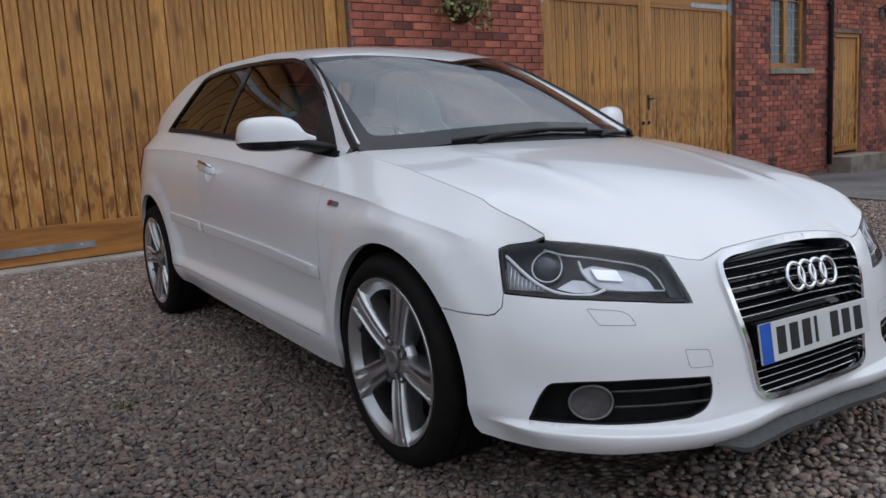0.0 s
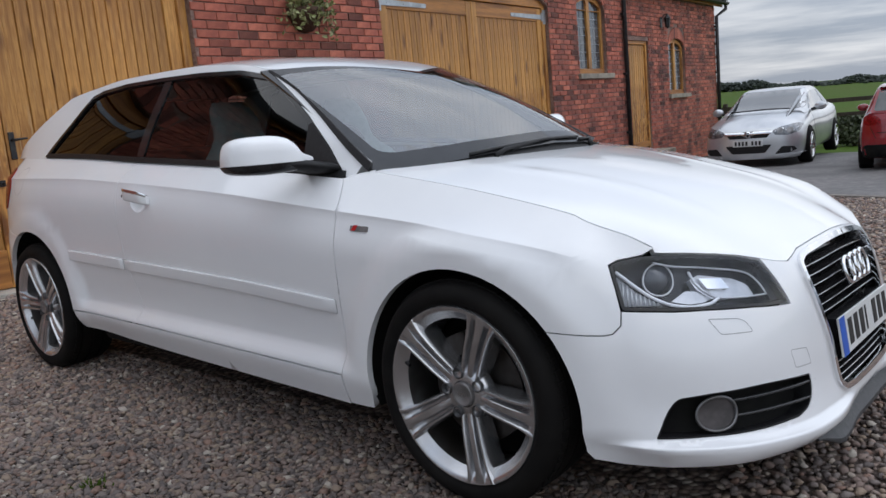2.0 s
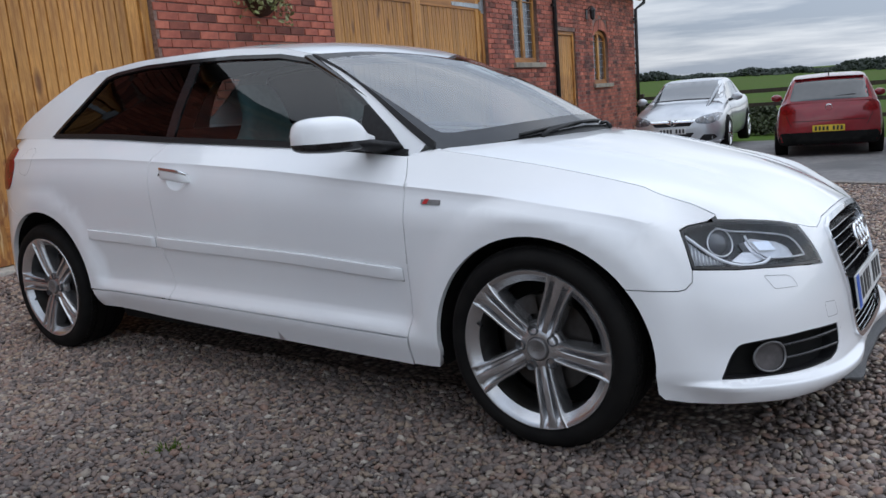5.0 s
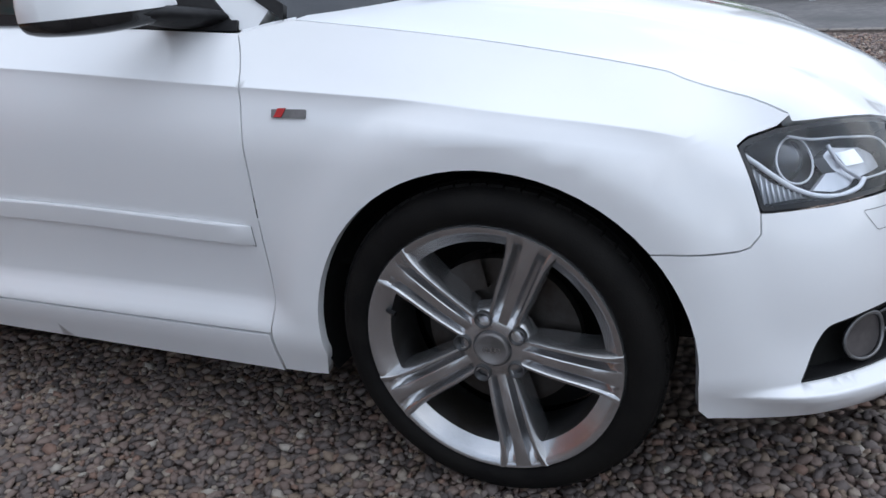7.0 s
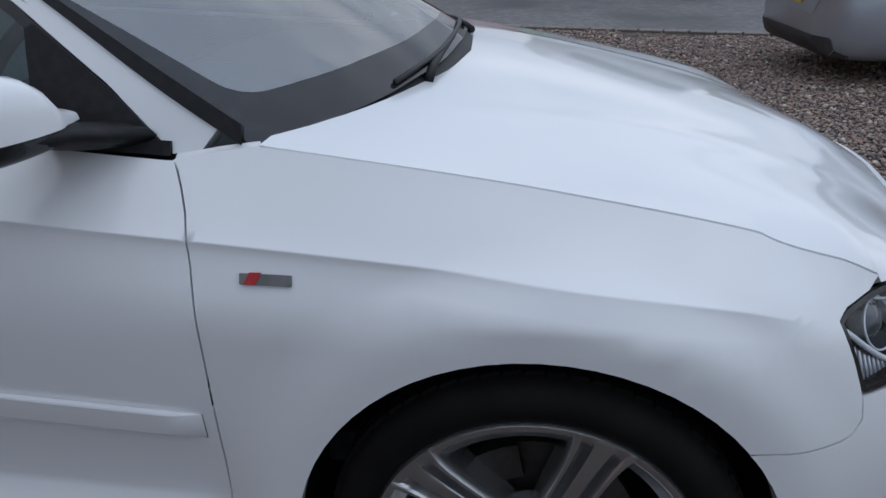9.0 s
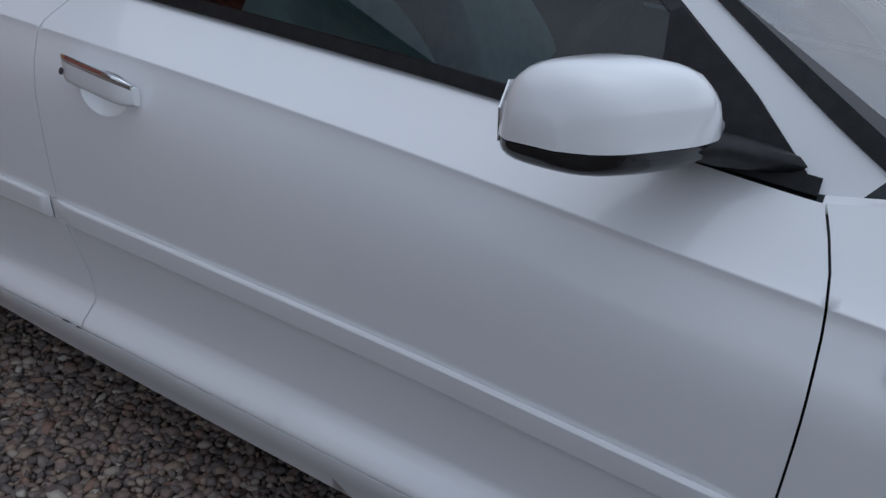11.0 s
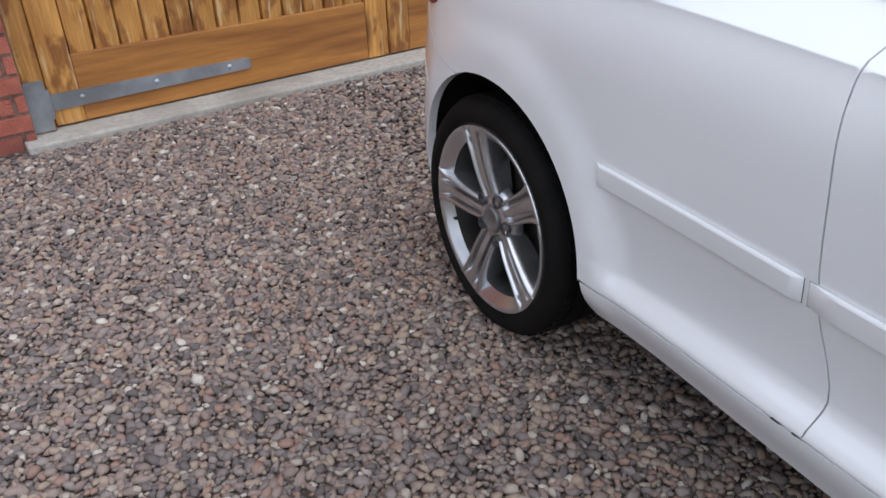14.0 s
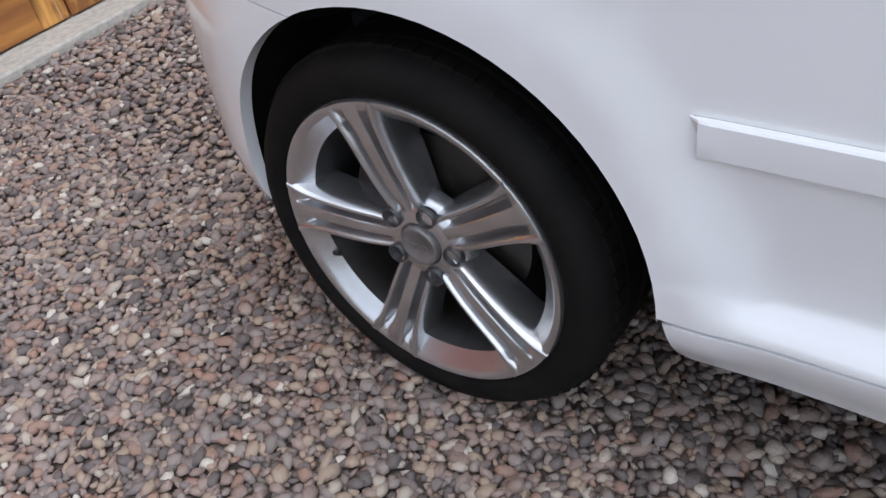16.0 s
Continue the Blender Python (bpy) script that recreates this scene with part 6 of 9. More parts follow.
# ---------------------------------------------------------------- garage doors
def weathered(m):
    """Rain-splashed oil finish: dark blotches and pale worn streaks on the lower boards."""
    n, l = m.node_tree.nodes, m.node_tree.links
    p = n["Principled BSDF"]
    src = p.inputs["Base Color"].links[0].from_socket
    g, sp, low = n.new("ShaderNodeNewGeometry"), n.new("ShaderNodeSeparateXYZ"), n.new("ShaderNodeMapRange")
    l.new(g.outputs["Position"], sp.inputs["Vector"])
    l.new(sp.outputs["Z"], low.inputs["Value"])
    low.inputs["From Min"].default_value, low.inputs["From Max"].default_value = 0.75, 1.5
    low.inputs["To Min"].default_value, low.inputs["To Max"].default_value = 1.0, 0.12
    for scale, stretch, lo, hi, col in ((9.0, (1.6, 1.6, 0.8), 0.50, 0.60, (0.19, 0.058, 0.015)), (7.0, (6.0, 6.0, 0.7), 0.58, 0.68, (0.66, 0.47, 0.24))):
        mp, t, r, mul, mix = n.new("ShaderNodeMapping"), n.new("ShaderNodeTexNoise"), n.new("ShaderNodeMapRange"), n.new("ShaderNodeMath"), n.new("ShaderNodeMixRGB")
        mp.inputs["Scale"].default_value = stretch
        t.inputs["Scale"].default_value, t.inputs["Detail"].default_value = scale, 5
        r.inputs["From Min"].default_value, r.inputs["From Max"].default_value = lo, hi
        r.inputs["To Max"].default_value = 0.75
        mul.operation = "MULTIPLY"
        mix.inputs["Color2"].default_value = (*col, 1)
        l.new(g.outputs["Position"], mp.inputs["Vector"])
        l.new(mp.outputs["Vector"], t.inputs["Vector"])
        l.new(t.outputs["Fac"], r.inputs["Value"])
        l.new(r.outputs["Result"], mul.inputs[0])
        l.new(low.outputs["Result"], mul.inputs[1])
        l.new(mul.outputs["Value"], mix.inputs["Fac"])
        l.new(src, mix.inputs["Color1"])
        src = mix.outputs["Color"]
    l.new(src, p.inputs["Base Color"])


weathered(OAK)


def plank(w, z0, z1):
    bm = bmesh.new()
    e = 0.004
    pts = [(0.0022, 0.016), (e + 0.003, 0.0), (w - e - 0.003, 0.0), (w - 0.0022, 0.016), (w - 0.0015, 0.028), (0.0015, 0.028)]
    loft(bm, [[(x, y, z) for x, y in pts] for z in (z0, z1)])
    return fix(bm)


def rail(x0, x1, y0, y1, z0, z1):
    bm = bmesh.new()
    box(bm, x0, x1, y0, y1, z0, z1, 0.006)
    return bm


def garage(a, b, name, label, straps_low=True):
    """A pair of side-hung plank doors in an arched frame, in the facade's frame."""
    door = thing(name, label, "garage door", "garage doors", "structure", at=FACADE)
    y = 0.09
    base = 0.125
    head = SPRING - 0.02
    # frame: two posts, a cross rail and an arched head panel
    for x0, x1 in ((a + 0.004, a + 0.085), (b - 0.085, b - 0.004)):
        part("frame_post", rail(x0, x1, y - 0.03, y + 0.08, base - 0.02, head), OAK, door, "oiled wooden door post")
    part("frame_head", rail(a + 0.004, b - 0.004, y - 0.03, y + 0.08, head, head + 0.10), OAK_H, door, "oiled wooden frame head")
    top = [(x, arch_z(x, a, b, SPRING, CROWN) - 0.004) for x in np.linspace(b - 0.02, a + 0.02, 21)]
    fan = [(a + 0.02, head + 0.10), (b - 0.02, head + 0.10)] + [p for p in top if p[1] > head + 0.105]
    part("head_panel", skin("head_panel", fan, lambda p, q: np.stack([p, 0 * p + y - 0.006, q], -1), step=0.4, depth=0.03, gap=0), OAK_H, door, "curved wooden head panel")
    mid = 0.5 * (a + b)
    for k, (x0, x1) in enumerate(((a + 0.09, mid - 0.004), (mid + 0.004, b - 0.09))):
        leaf = part("leaf", rail(x0, x1, y + 0.035, y + 0.05, base, head - 0.006), OAK, door, "wooden door leaf")
        st = 0.115
        for p, q in ((x0, x0 + st), (x1 - st, x1)):
            part("stile", rail(p, q, y - 0.008, y + 0.036, base, head - 0.008), OAK, leaf, "oiled wooden stile")
        part("bottom_rail", rail(x0 + st, x1 - st, y - 0.006, y + 0.036, base, base + 0.27), OAK_H, leaf, "oiled wooden bottom rail")
        part("top_rail", rail(x0 + st, x1 - st, y - 0.006, y + 0.036, head - 0.19, head - 0.008), OAK_H, leaf, "oiled wooden top rail")
        n = int((x1 - x0 - 2 * st) / 0.098)
        w = (x1 - x0 - 2 * st) / n
        me = None
        for i in range(n):
            ob = part("plank", plank(w, base + 0.27, head - 0.19) if me is None else me, OAK, leaf)
            me = ob.data
            ob.matrix_basis = pose(x0 + st + i * w, y + 0.008, 0)
        # galvanised strap hinges, at foot and head, from the outer edge
        for zc in (0.225, 2.335):
            sx = -1 if k else 1
            xo = x0 if k == 0 else x1
            bm = bmesh.new()
            L = 0.84
            prof = rounded([(0, -0.033), (L, -0.024), (L, 0.024), (0, 0.033)], [0, 0.02, 0.02, 0])
            loft(bm, [[(xo + sx * p, yy, zc + q) for p, q in prof] for yy in (y - 0.016, y - 0.0085)])
            strap = part("strap_hinge", fix(bm), GALV, leaf, "galvanised strap hinge")
            for d in (0.12, 0.42, 0.74):
                bm = bmesh.new()
                lathe(bm, [(0.001, -0.006), (0.008, -0.005), (0.012, 0.0)], 10)
                bm.transform(Matrix.Translation((xo + sx * d, y - 0.016, zc)))
                part("bolt", fix(bm), GALV, strap, "round bolt head", smooth=True)
            bm = bmesh.new()
            tube(bm, [(xo - sx * 0.01, y - 0.02, zc - 0.06), (xo - sx * 0.01, y - 0.02, zc + 0.06)], 0.014, 10)
            box(bm, min(xo - sx * 0.09, xo - sx * 0.012), max(xo - sx * 0.09, xo - sx * 0.012), y - 0.04, y - 0.031, zc - 0.10, zc + 0.10)
            part("hinge_plate", fix(bm), GALV, strap, "galvanised hinge plate")
    # furniture on the meeting stiles
    bm = bmesh.new()
    box(bm, mid + 0.02, mid + 0.062, y - 0.020, y - 0.0085, 1.01, 1.20, 0.004)
    hp = part("lever_handle", fix(bm), IRON, door, "black iron lever handle on a plate")
    bm = bmesh.new()
    tube(bm, [(mid + 0.041, y - 0.018, 1.145), (mid + 0.041, y - 0.055, 1.145), (mid + 0.05, y - 0.06, 1.145), (mid + 0.13, y - 0.058, 1.150)], [0.009, 0.009, 0.009, 0.007], 8)
    part("lever", fix(bm), IRON, hp, "black lever", smooth=True)
    for dx in (-0.07, 0.04):
        bm = bmesh.new()
        box(bm, mid + dx - 0.022, mid + dx + 0.022, y - 0.018, y - 0.0085, 0.83, 0.875, 0.004)
        pl = part("ring_pull", fix(bm), IRON, door, "small black square pull")
        bm = bmesh.new()
        lathe(bm, [(0.008, -0.012), (0.012, -0.008), (0.012, 0.0)], 10)
        bm.transform(Matrix.Translation((mid + dx, y - 0.018, 0.852)))
        part("knob", fix(bm), IRON, pl, "black knob")
    return door


garage(*G1, "door_1", "pair of oiled wooden plank garage doors, shut")
garage(*G2, "door_2", "pair of pale oiled plank garage doors under an arch, shut")
for n_, (a, b) in (("threshold_1", G1), ("threshold_2", G2)):
    bm = bmesh.new()
    box(bm, a - 0.05, b + 0.05, -0.075, 0.16, -0.15, 0.118 if a < 0 else 0.10, 0.008)
    ob = tagged(part("threshold", bm, CONCRETE), "pale concrete threshold strip under the garage doors", "threshold", kind="structure")
    ob.matrix_basis = FACADE


def window(a, b, z0, spring, crown, front, name):
    win = thing(name, "arched two-light wooden window with leaded glass", "window", "windows", "structure", at=FACADE)
    y = front + 0.07
    fw = 0.075
    mid = 0.5 * (a + b)
    part("sill", rail(a - 0.07, b + 0.16, front - 0.05, front + 0.12, z0 - 0.085, z0 - 0.004), STONE, win, "stone window sill")
    part("bottom_rail", rail(a + 0.003, b - 0.003, y - 0.01, y + 0.05, z0, z0 + 0.08), OAK_H, win, "oiled wooden window rail")
    for p, q in ((a + 0.003, a + fw), (mid - 0.05, mid + 0.05), (b - fw, b - 0.003)):
        part("mullion", rail(p, q, y - 0.008, y + 0.05, z0 + 0.08, spring), OAK, win, "oiled wooden mullion")
    arch_o = [(x, arch_z(x, a, b, spring, crown) - 0.003) for x in np.linspace(b - 0.004, a + 0.004, 17)]
    arch_h = [(mid - 0.03, spring - 0.01), (mid + 0.03, spring - 0.01)]
    head = [(a + 0.004, spring - 0.02), (b - 0.004, spring - 0.02)] + arch_o
    lights = []
    for p, q in ((a + fw, mid - 0.05), (mid + 0.05, b - fw)):
        lights.append([(p, spring - 0.012), (q, spring - 0.012)] + [(x, arch_z(x, a, b, spring, crown) - 0.075) for x in np.linspace(q, p, 7) if arch_z(x, a, b, spring, crown) - 0.075 > spring - 0.01])
    part("arched_head", skin("arched_head", head, lambda p, q: np.stack([p, 0 * p + y - 0.006, q], -1), step=0.3, holes=lights, depth=0.05, gap=0), OAK_H, win, "curved wooden window head")
    for p, q in ((a + fw, mid - 0.05), (mid + 0.05, b - fw)):
        bm = bmesh.new()
        box(bm, p, q, y + 0.03, y + 0.036, z0 + 0.08, crown - 0.06)
        pane = part("pane", bm, PANE_DARK, win, "dark leaded pane")
        bm = bmesh.new()
        for i in range(1, 9):
            z = z0 + 0.08 + i * 0.13
            if z < spring:
                box(bm, p, q, y + 0.026, y + 0.03, z - 0.003, z + 0.003)
        box(bm, 0.5 * (p + q) - 0.003, 0.5 * (p + q) + 0.003, y + 0.026, y + 0.03, z0 + 0.08, spring)
        part("lead_bars", bm, GALV, pane, "lead glazing bars")


window(*W1, 1.52, 2.52, 2.74, 0.0, "window_1")
window(*W2, 1.10, 1.98, 2.18, WING_BACK, "window_2")

# plank door of the wing
dr = thing("door_3", "oiled wooden plank side door, shut", "door", kind="structure", at=FACADE)
y = WING_BACK + 0.06
a, b = DOOR_B
for p, q in ((a + 0.003, a + 0.07), (b - 0.07, b - 0.003)):
    part("frame_post", rail(p, q, y - 0.02, y + 0.06, 0.13, 2.03), OAK, dr, "oiled wooden door post")
part("frame_head", rail(a + 0.003, b - 0.003, y - 0.02, y + 0.06, 2.03, 2.098), OAK_H, dr, "oiled wooden frame head")
n = 8
w = (b - a - 0.15) / n
me = None
for i in range(n):
    ob = part("plank", plank(w, 0.15, 2.025) if me is None else me, OAK, dr)
    me = ob.data
    ob.matrix_basis = pose(a + 0.075 + i * w, y + 0.01, 0)
part("weather_board", rail(a + 0.08, b - 0.08, y - 0.035, y + 0.012, 0.17, 0.27), OAK_H, dr, "sloping weather board")
bm = bmesh.new()
box(bm, a - 0.15, b + 0.25, WING_BACK - 0.35, WING_BACK + 0.12, -0.3, 0.10, 0.012)
st = tagged(part("door_step", bm, STONE), "worn stone door step", "step", kind="structure")
st.matrix_basis = FACADE


# gutters, pipes, roofs
def half_gutter(x0, x1, yy, z, r=0.06):
    bm = bmesh.new()
    V = [[bm.verts.new((x, yy + r * math.cos(t), z + r * math.sin(t))) for t in np.linspace(math.pi, 2 * math.pi, 9)] for x in (x0, x1)]
    V2 = [[bm.verts.new((x, yy + (r - 0.006) * math.cos(t), z + (r - 0.006) * math.sin(t))) for t in np.linspace(math.pi, 2 * math.pi, 9)] for x in (x0, x1)]
    for i in range(8):
        bm.faces.new([V[0][i], V[1][i], V[1][i + 1], V[0][i + 1]])
        bm.faces.new([V2[0][i + 1], V2[1][i + 1], V2[1][i], V2[0][i]])
    for i in (0, 8):
        bm.faces.new([V[0][i], V2[0][i], V2[1][i], V[1][i]])
    return fix(bm)


for nm, path in (("downpipe_main", [(MAIN_END - 0.02, -0.10, 3.42), (MAIN_END - 0.02, -0.10, 3.30), (MAIN_END - 0.06, -0.05, 3.12), (MAIN_END - 0.06, -0.05, 0.0)]),
                 ("downpipe_wing", [(WING_END + 0.30, WING_BACK - 0.16, 2.98), (WING_END + 0.30, WING_BACK - 0.16, 2.88), (WING_END - 0.03, WING_BACK - 0.05, 2.72), (WING_END - 0.03, WING_BACK - 0.05, -0.25)])):
    pipe = thing("downpipe", "black cast downpipe fixed to the brick wall", "downpipe", "downpipes", at=FACADE)
    bm = bmesh.new()
    tube(bm, path, 0.038, 12)
    part("pipe", fix(bm), IRON, pipe, "black pipe", smooth=True)
    for z in (0.5, 1.5, 2.5):
        bm = bmesh.new()
        x, yy = path[-1][0], path[-1][1]
        box(bm, x - 0.06, x + 0.06, yy - 0.012, yy + 0.055, z - 0.02, z + 0.02, 0.004)
        part("bracket", bm, IRON, pipe, "black pipe bracket")
g = tagged(part("gutter", half_gutter(MAIN_END - 0.08, WING_END + 0.38, WING_BACK - 0.17, 3.02), IRON), "black half-round gutter under the slates", "gutter")
g.matrix_basis = FACADE
g = tagged(part("gutter", half_gutter(-7.5, MAIN_END + 0.1, -0.17, 3.47), IRON), "black half-round gutter under the slates", "gutter")
g.matrix_basis = FACADE
part("fascia", rail(MAIN_END, WING_END + 0.32, WING_BACK - 0.09, WING_BACK - 0.06, 2.93, 3.04), OAK_H, building, "wooden eaves board")
part("fascia", rail(-7.5, MAIN_END, -0.09, -0.06, 3.36, 3.50), OAK_H, building, "wooden eaves board")


def slate_roof(x0, x1, y0, z0, run, rise, nm, nx, ny):
    """A pitched roof: a deck with overlapping slates."""
    bm = bmesh.new()
    L = math.hypot(run, rise)
    uy, uz = run / L, rise / L
    loft(bm, [[(x, y0 + uy * t - uz * h, z0 + uz * t + uy * h) for t, h in ((0, 0), (L, 0), (L, -0.06), (0, -0.06))] for x in (x0, x1)])
    rf = part("roof", fix(bm), SLATE, building, "grey slate roof")
    verts, faces = [], []
    w, hgt = (x1 - x0) / nx, L / ny
    for j in range(ny):
        for i in range(nx + (j % 2)):
            xa = x0 + (i - 0.5 * (j % 2)) * w
            p, q = max(xa + 0.004, x0), min(xa + w - 0.004, x1)
            if q - p < 0.03:
                continue
            o = len(verts)
            lift = 0.012 + 0.006 * rng.random()
            for x, t, h in ((p, j * hgt - 0.03, lift + 0.008), (q, j * hgt - 0.03, lift + 0.008), (q, (j + 1) * hgt, 0.004), (p, (j + 1) * hgt, 0.004), (p, j * hgt - 0.03, 0.002), (q, j * hgt - 0.03, 0.002)):
                verts.append((x, y0 + uy * t - uz * h, z0 + uz * t + uy * h))
            faces += [(o, o + 1, o + 2, o + 3), (o + 4, o + 5, o + 1, o)]
    me = bpy.data.meshes.new("slates")
    me.from_pydata(verts, [], faces)
    tagged(part("slates", me, SLATE_ISLAND, rf, "overlapping grey slates"), kind="stuff")


SLATE_ISLAND = material("grey_slate_courses", (0.085, 0.085, 0.09), 0.7, grain=(0.12, 0.115, 0.11), grain_scale=14, stain=(0.06, 0.065, 0.055), stain_scale=3, bump=0.3)
island_variation(SLATE_ISLAND, 0.6, 1.3)
slate_roof(MAIN_END, WING_END + 0.30, WING_BACK - 0.18, 3.05, 2.9, 1.75, "wing", 24, 15)
slate_roof(-7.5, MAIN_END + 0.15, -0.18, 3.50, 3.0, 2.0, "main", 60, 14)
for x0, x1, y0, z0, run, rise in ((MAIN_END, WING_END + 0.30, WING_BACK + 5.9, 3.05, -2.9, 1.75), (-7.5, MAIN_END + 0.15, 5.9, 3.50, -3.0, 2.0)):
    bm = bmesh.new()
    loft(bm, [[(x, y0, z0), (x, y0 + run - 0.1, z0 + rise + 0.06), (x, y0 + run - 0.1, z0 + rise), (x, y0, z0 - 0.06)] for x in (x0, x1)])
    part("roof", fix(bm), SLATE, building, "grey slate roof, far slope")
bm = bmesh.new()
gx = WING_END - 0.15
loft(bm, [[(x, WING_BACK + 0.1, 2.98), (x, WING_BACK + 2.85, 4.7), (x, 5.7, 2.98)] for x in (gx - 0.1, gx + 0.13)])
part("gable", fix(bm), MORTAR, building, "brick gable end")
bm = bmesh.new()
gx = MAIN_END - 0.1
loft(bm, [[(x, 0.02, 3.44), (x, 2.85, 5.35), (x, 5.7, 3.44)] for x in (gx - 0.1, gx + 0.09)])
part("gable", fix(bm), MORTAR, building, "brick gable end")
bm = bmesh.new()
box(bm, -7.75, -7.5, 0.0, 5.75, -0.3, 3.45)
part("wall", bm, MORTAR, building, "red brick end wall")

# lantern by the side door
lan = thing("wall_lantern", "small black iron lantern on the brick wall", "lamp", at=FACADE @ pose(12.46, WING_BACK, 2.46))
bm = bmesh.new()
box(bm, -0.05, 0.05, -0.012, 0.0, -0.10, 0.10, 0.004)
part("back_plate", bm, IRON, lan, "black plate")
bm = bmesh.new()
lathe(bm, [(0.002, 0.16), (0.03, 0.12), (0.075, 0.07), (0.06, 0.065), (0.045, -0.08), (0.03, -0.10), (0.002, -0.12)], 6, axis="z")
bm.transform(Matrix.Translation((0, -0.13, -0.01)))
part("body", fix(bm), IRON, lan, "black lantern body")
bm = bmesh.new()
tube(bm, [(0, -0.01, 0.07), (0, -0.08, 0.14), (0, -0.13, 0.14)], 0.008, 8)
part("arm", fix(bm), IRON, lan, "black curved arm")

# hanging basket on the pier
LEAF = material("ivy_leaf", (0.17, 0.19, 0.055), 0.55, grain=(0.34, 0.33, 0.17), grain_scale=30, stain=(0.09, 0.12, 0.03), stain_scale=9)
FLOWER = material("dusky_flower", (0.20, 0.05, 0.07), 0.6, grain=(0.28, 0.10, 0.10), grain_scale=40)
island_variation(LEAF, 0.6, 1.5)
COIR = material("brown_basket_liner", (0.055, 0.028, 0.018), 0.95, grain=(0.09, 0.05, 0.03), grain_scale=60, bump=0.8, bump_scale=80)
basket = thing("hanging_basket", "wall basket of trailing variegated ivy and red flowers", "plant", at=FACADE @ pose(2.83, 0.0, 2.12))
bm = bmesh.new()
lathe(bm, [(0.002, -0.17), (0.08, -0.155), (0.15, -0.10), (0.20, -0.02), (0.215, 0.05), (0.20, 0.05), (0.002, 0.02)], 20, axis="z", a0=math.pi, a1=2 * math.pi)
part("liner", fix(bm), COIR, basket, "brown half-round liner", smooth=True)
bm = bmesh.new()
tube(bm, [(0, -0.008, 0.05), (0, -0.008, 0.48), (0, -0.16, 0.46)], 0.008, 8)
part("bracket", fix(bm), IRON, basket, "black iron bracket")


def leaves(count, seed, spread, mat, name, size, parent):
    r = random.Random(seed)
    verts, faces = [], []
    for i in range(count):
        c = spread(r)
        d = Vector((r.gauss(0, 1), r.gauss(0, 1) - 0.6, r.gauss(0, 1) + 0.2)).normalized()
        u = d.orthogonal().normalized()
        u.rotate(Matrix.Rotation(r.uniform(0, 6.28), 3, d))
        v = d.cross(u)
        s_ = size * r.uniform(0.6, 1.3)
        o = len(verts)
        for a_, b_, h in ((0, -1, 0), (0.55, -0.25, 0.12), (0.35, 0.6, 0.05), (0, 1.1, -0.1), (-0.35, 0.6, 0.05), (-0.55, -0.25, 0.12), (0, 0, 0.0)):
            verts.append(tuple(Vector(c) + (u * a_ + v * b_ + d * h) * s_))
        faces += [(o + 6, o + k, o + (k + 1) % 6) for k in range(6)]
    me = bpy.data.meshes.new(name)
    me.from_pydata(verts, [], faces)
    return tagged(part(name, me, mat, parent), kind="stuff")


def trail(r):
    a = r.uniform(math.pi, 2 * math.pi)
    rr = r.uniform(0.05, 0.30)
    drop = max(0.0, rr - 0.12) * r.uniform(0.2, 2.0)
    return (rr * 1.25 * math.cos(a), rr * 0.8 * math.sin(a) - 0.02, 0.12 + r.gauss(0, 0.06) - drop + (0.12 if rr < 0.12 else 0))


def sprig(r):
    t = r.random()
    return (0.02 + 0.05 * r.gauss(0, 1) * t, -0.10 + 0.04 * r.gauss(0, 1), 0.10 + 0.42 * t)


leaves(620, 3, trail, LEAF, "ivy", 0.026, basket)
leaves(130, 4, sprig, LEAF, "upright_foliage", 0.030, basket)
leaves(70, 8, lambda r: (0.12 * r.gauss(0, 1), -0.15 + 0.06 * r.gauss(0, 1), 0.20 + 0.05 * r.gauss(0, 1)), FLOWER, "flowers", 0.018, basket)


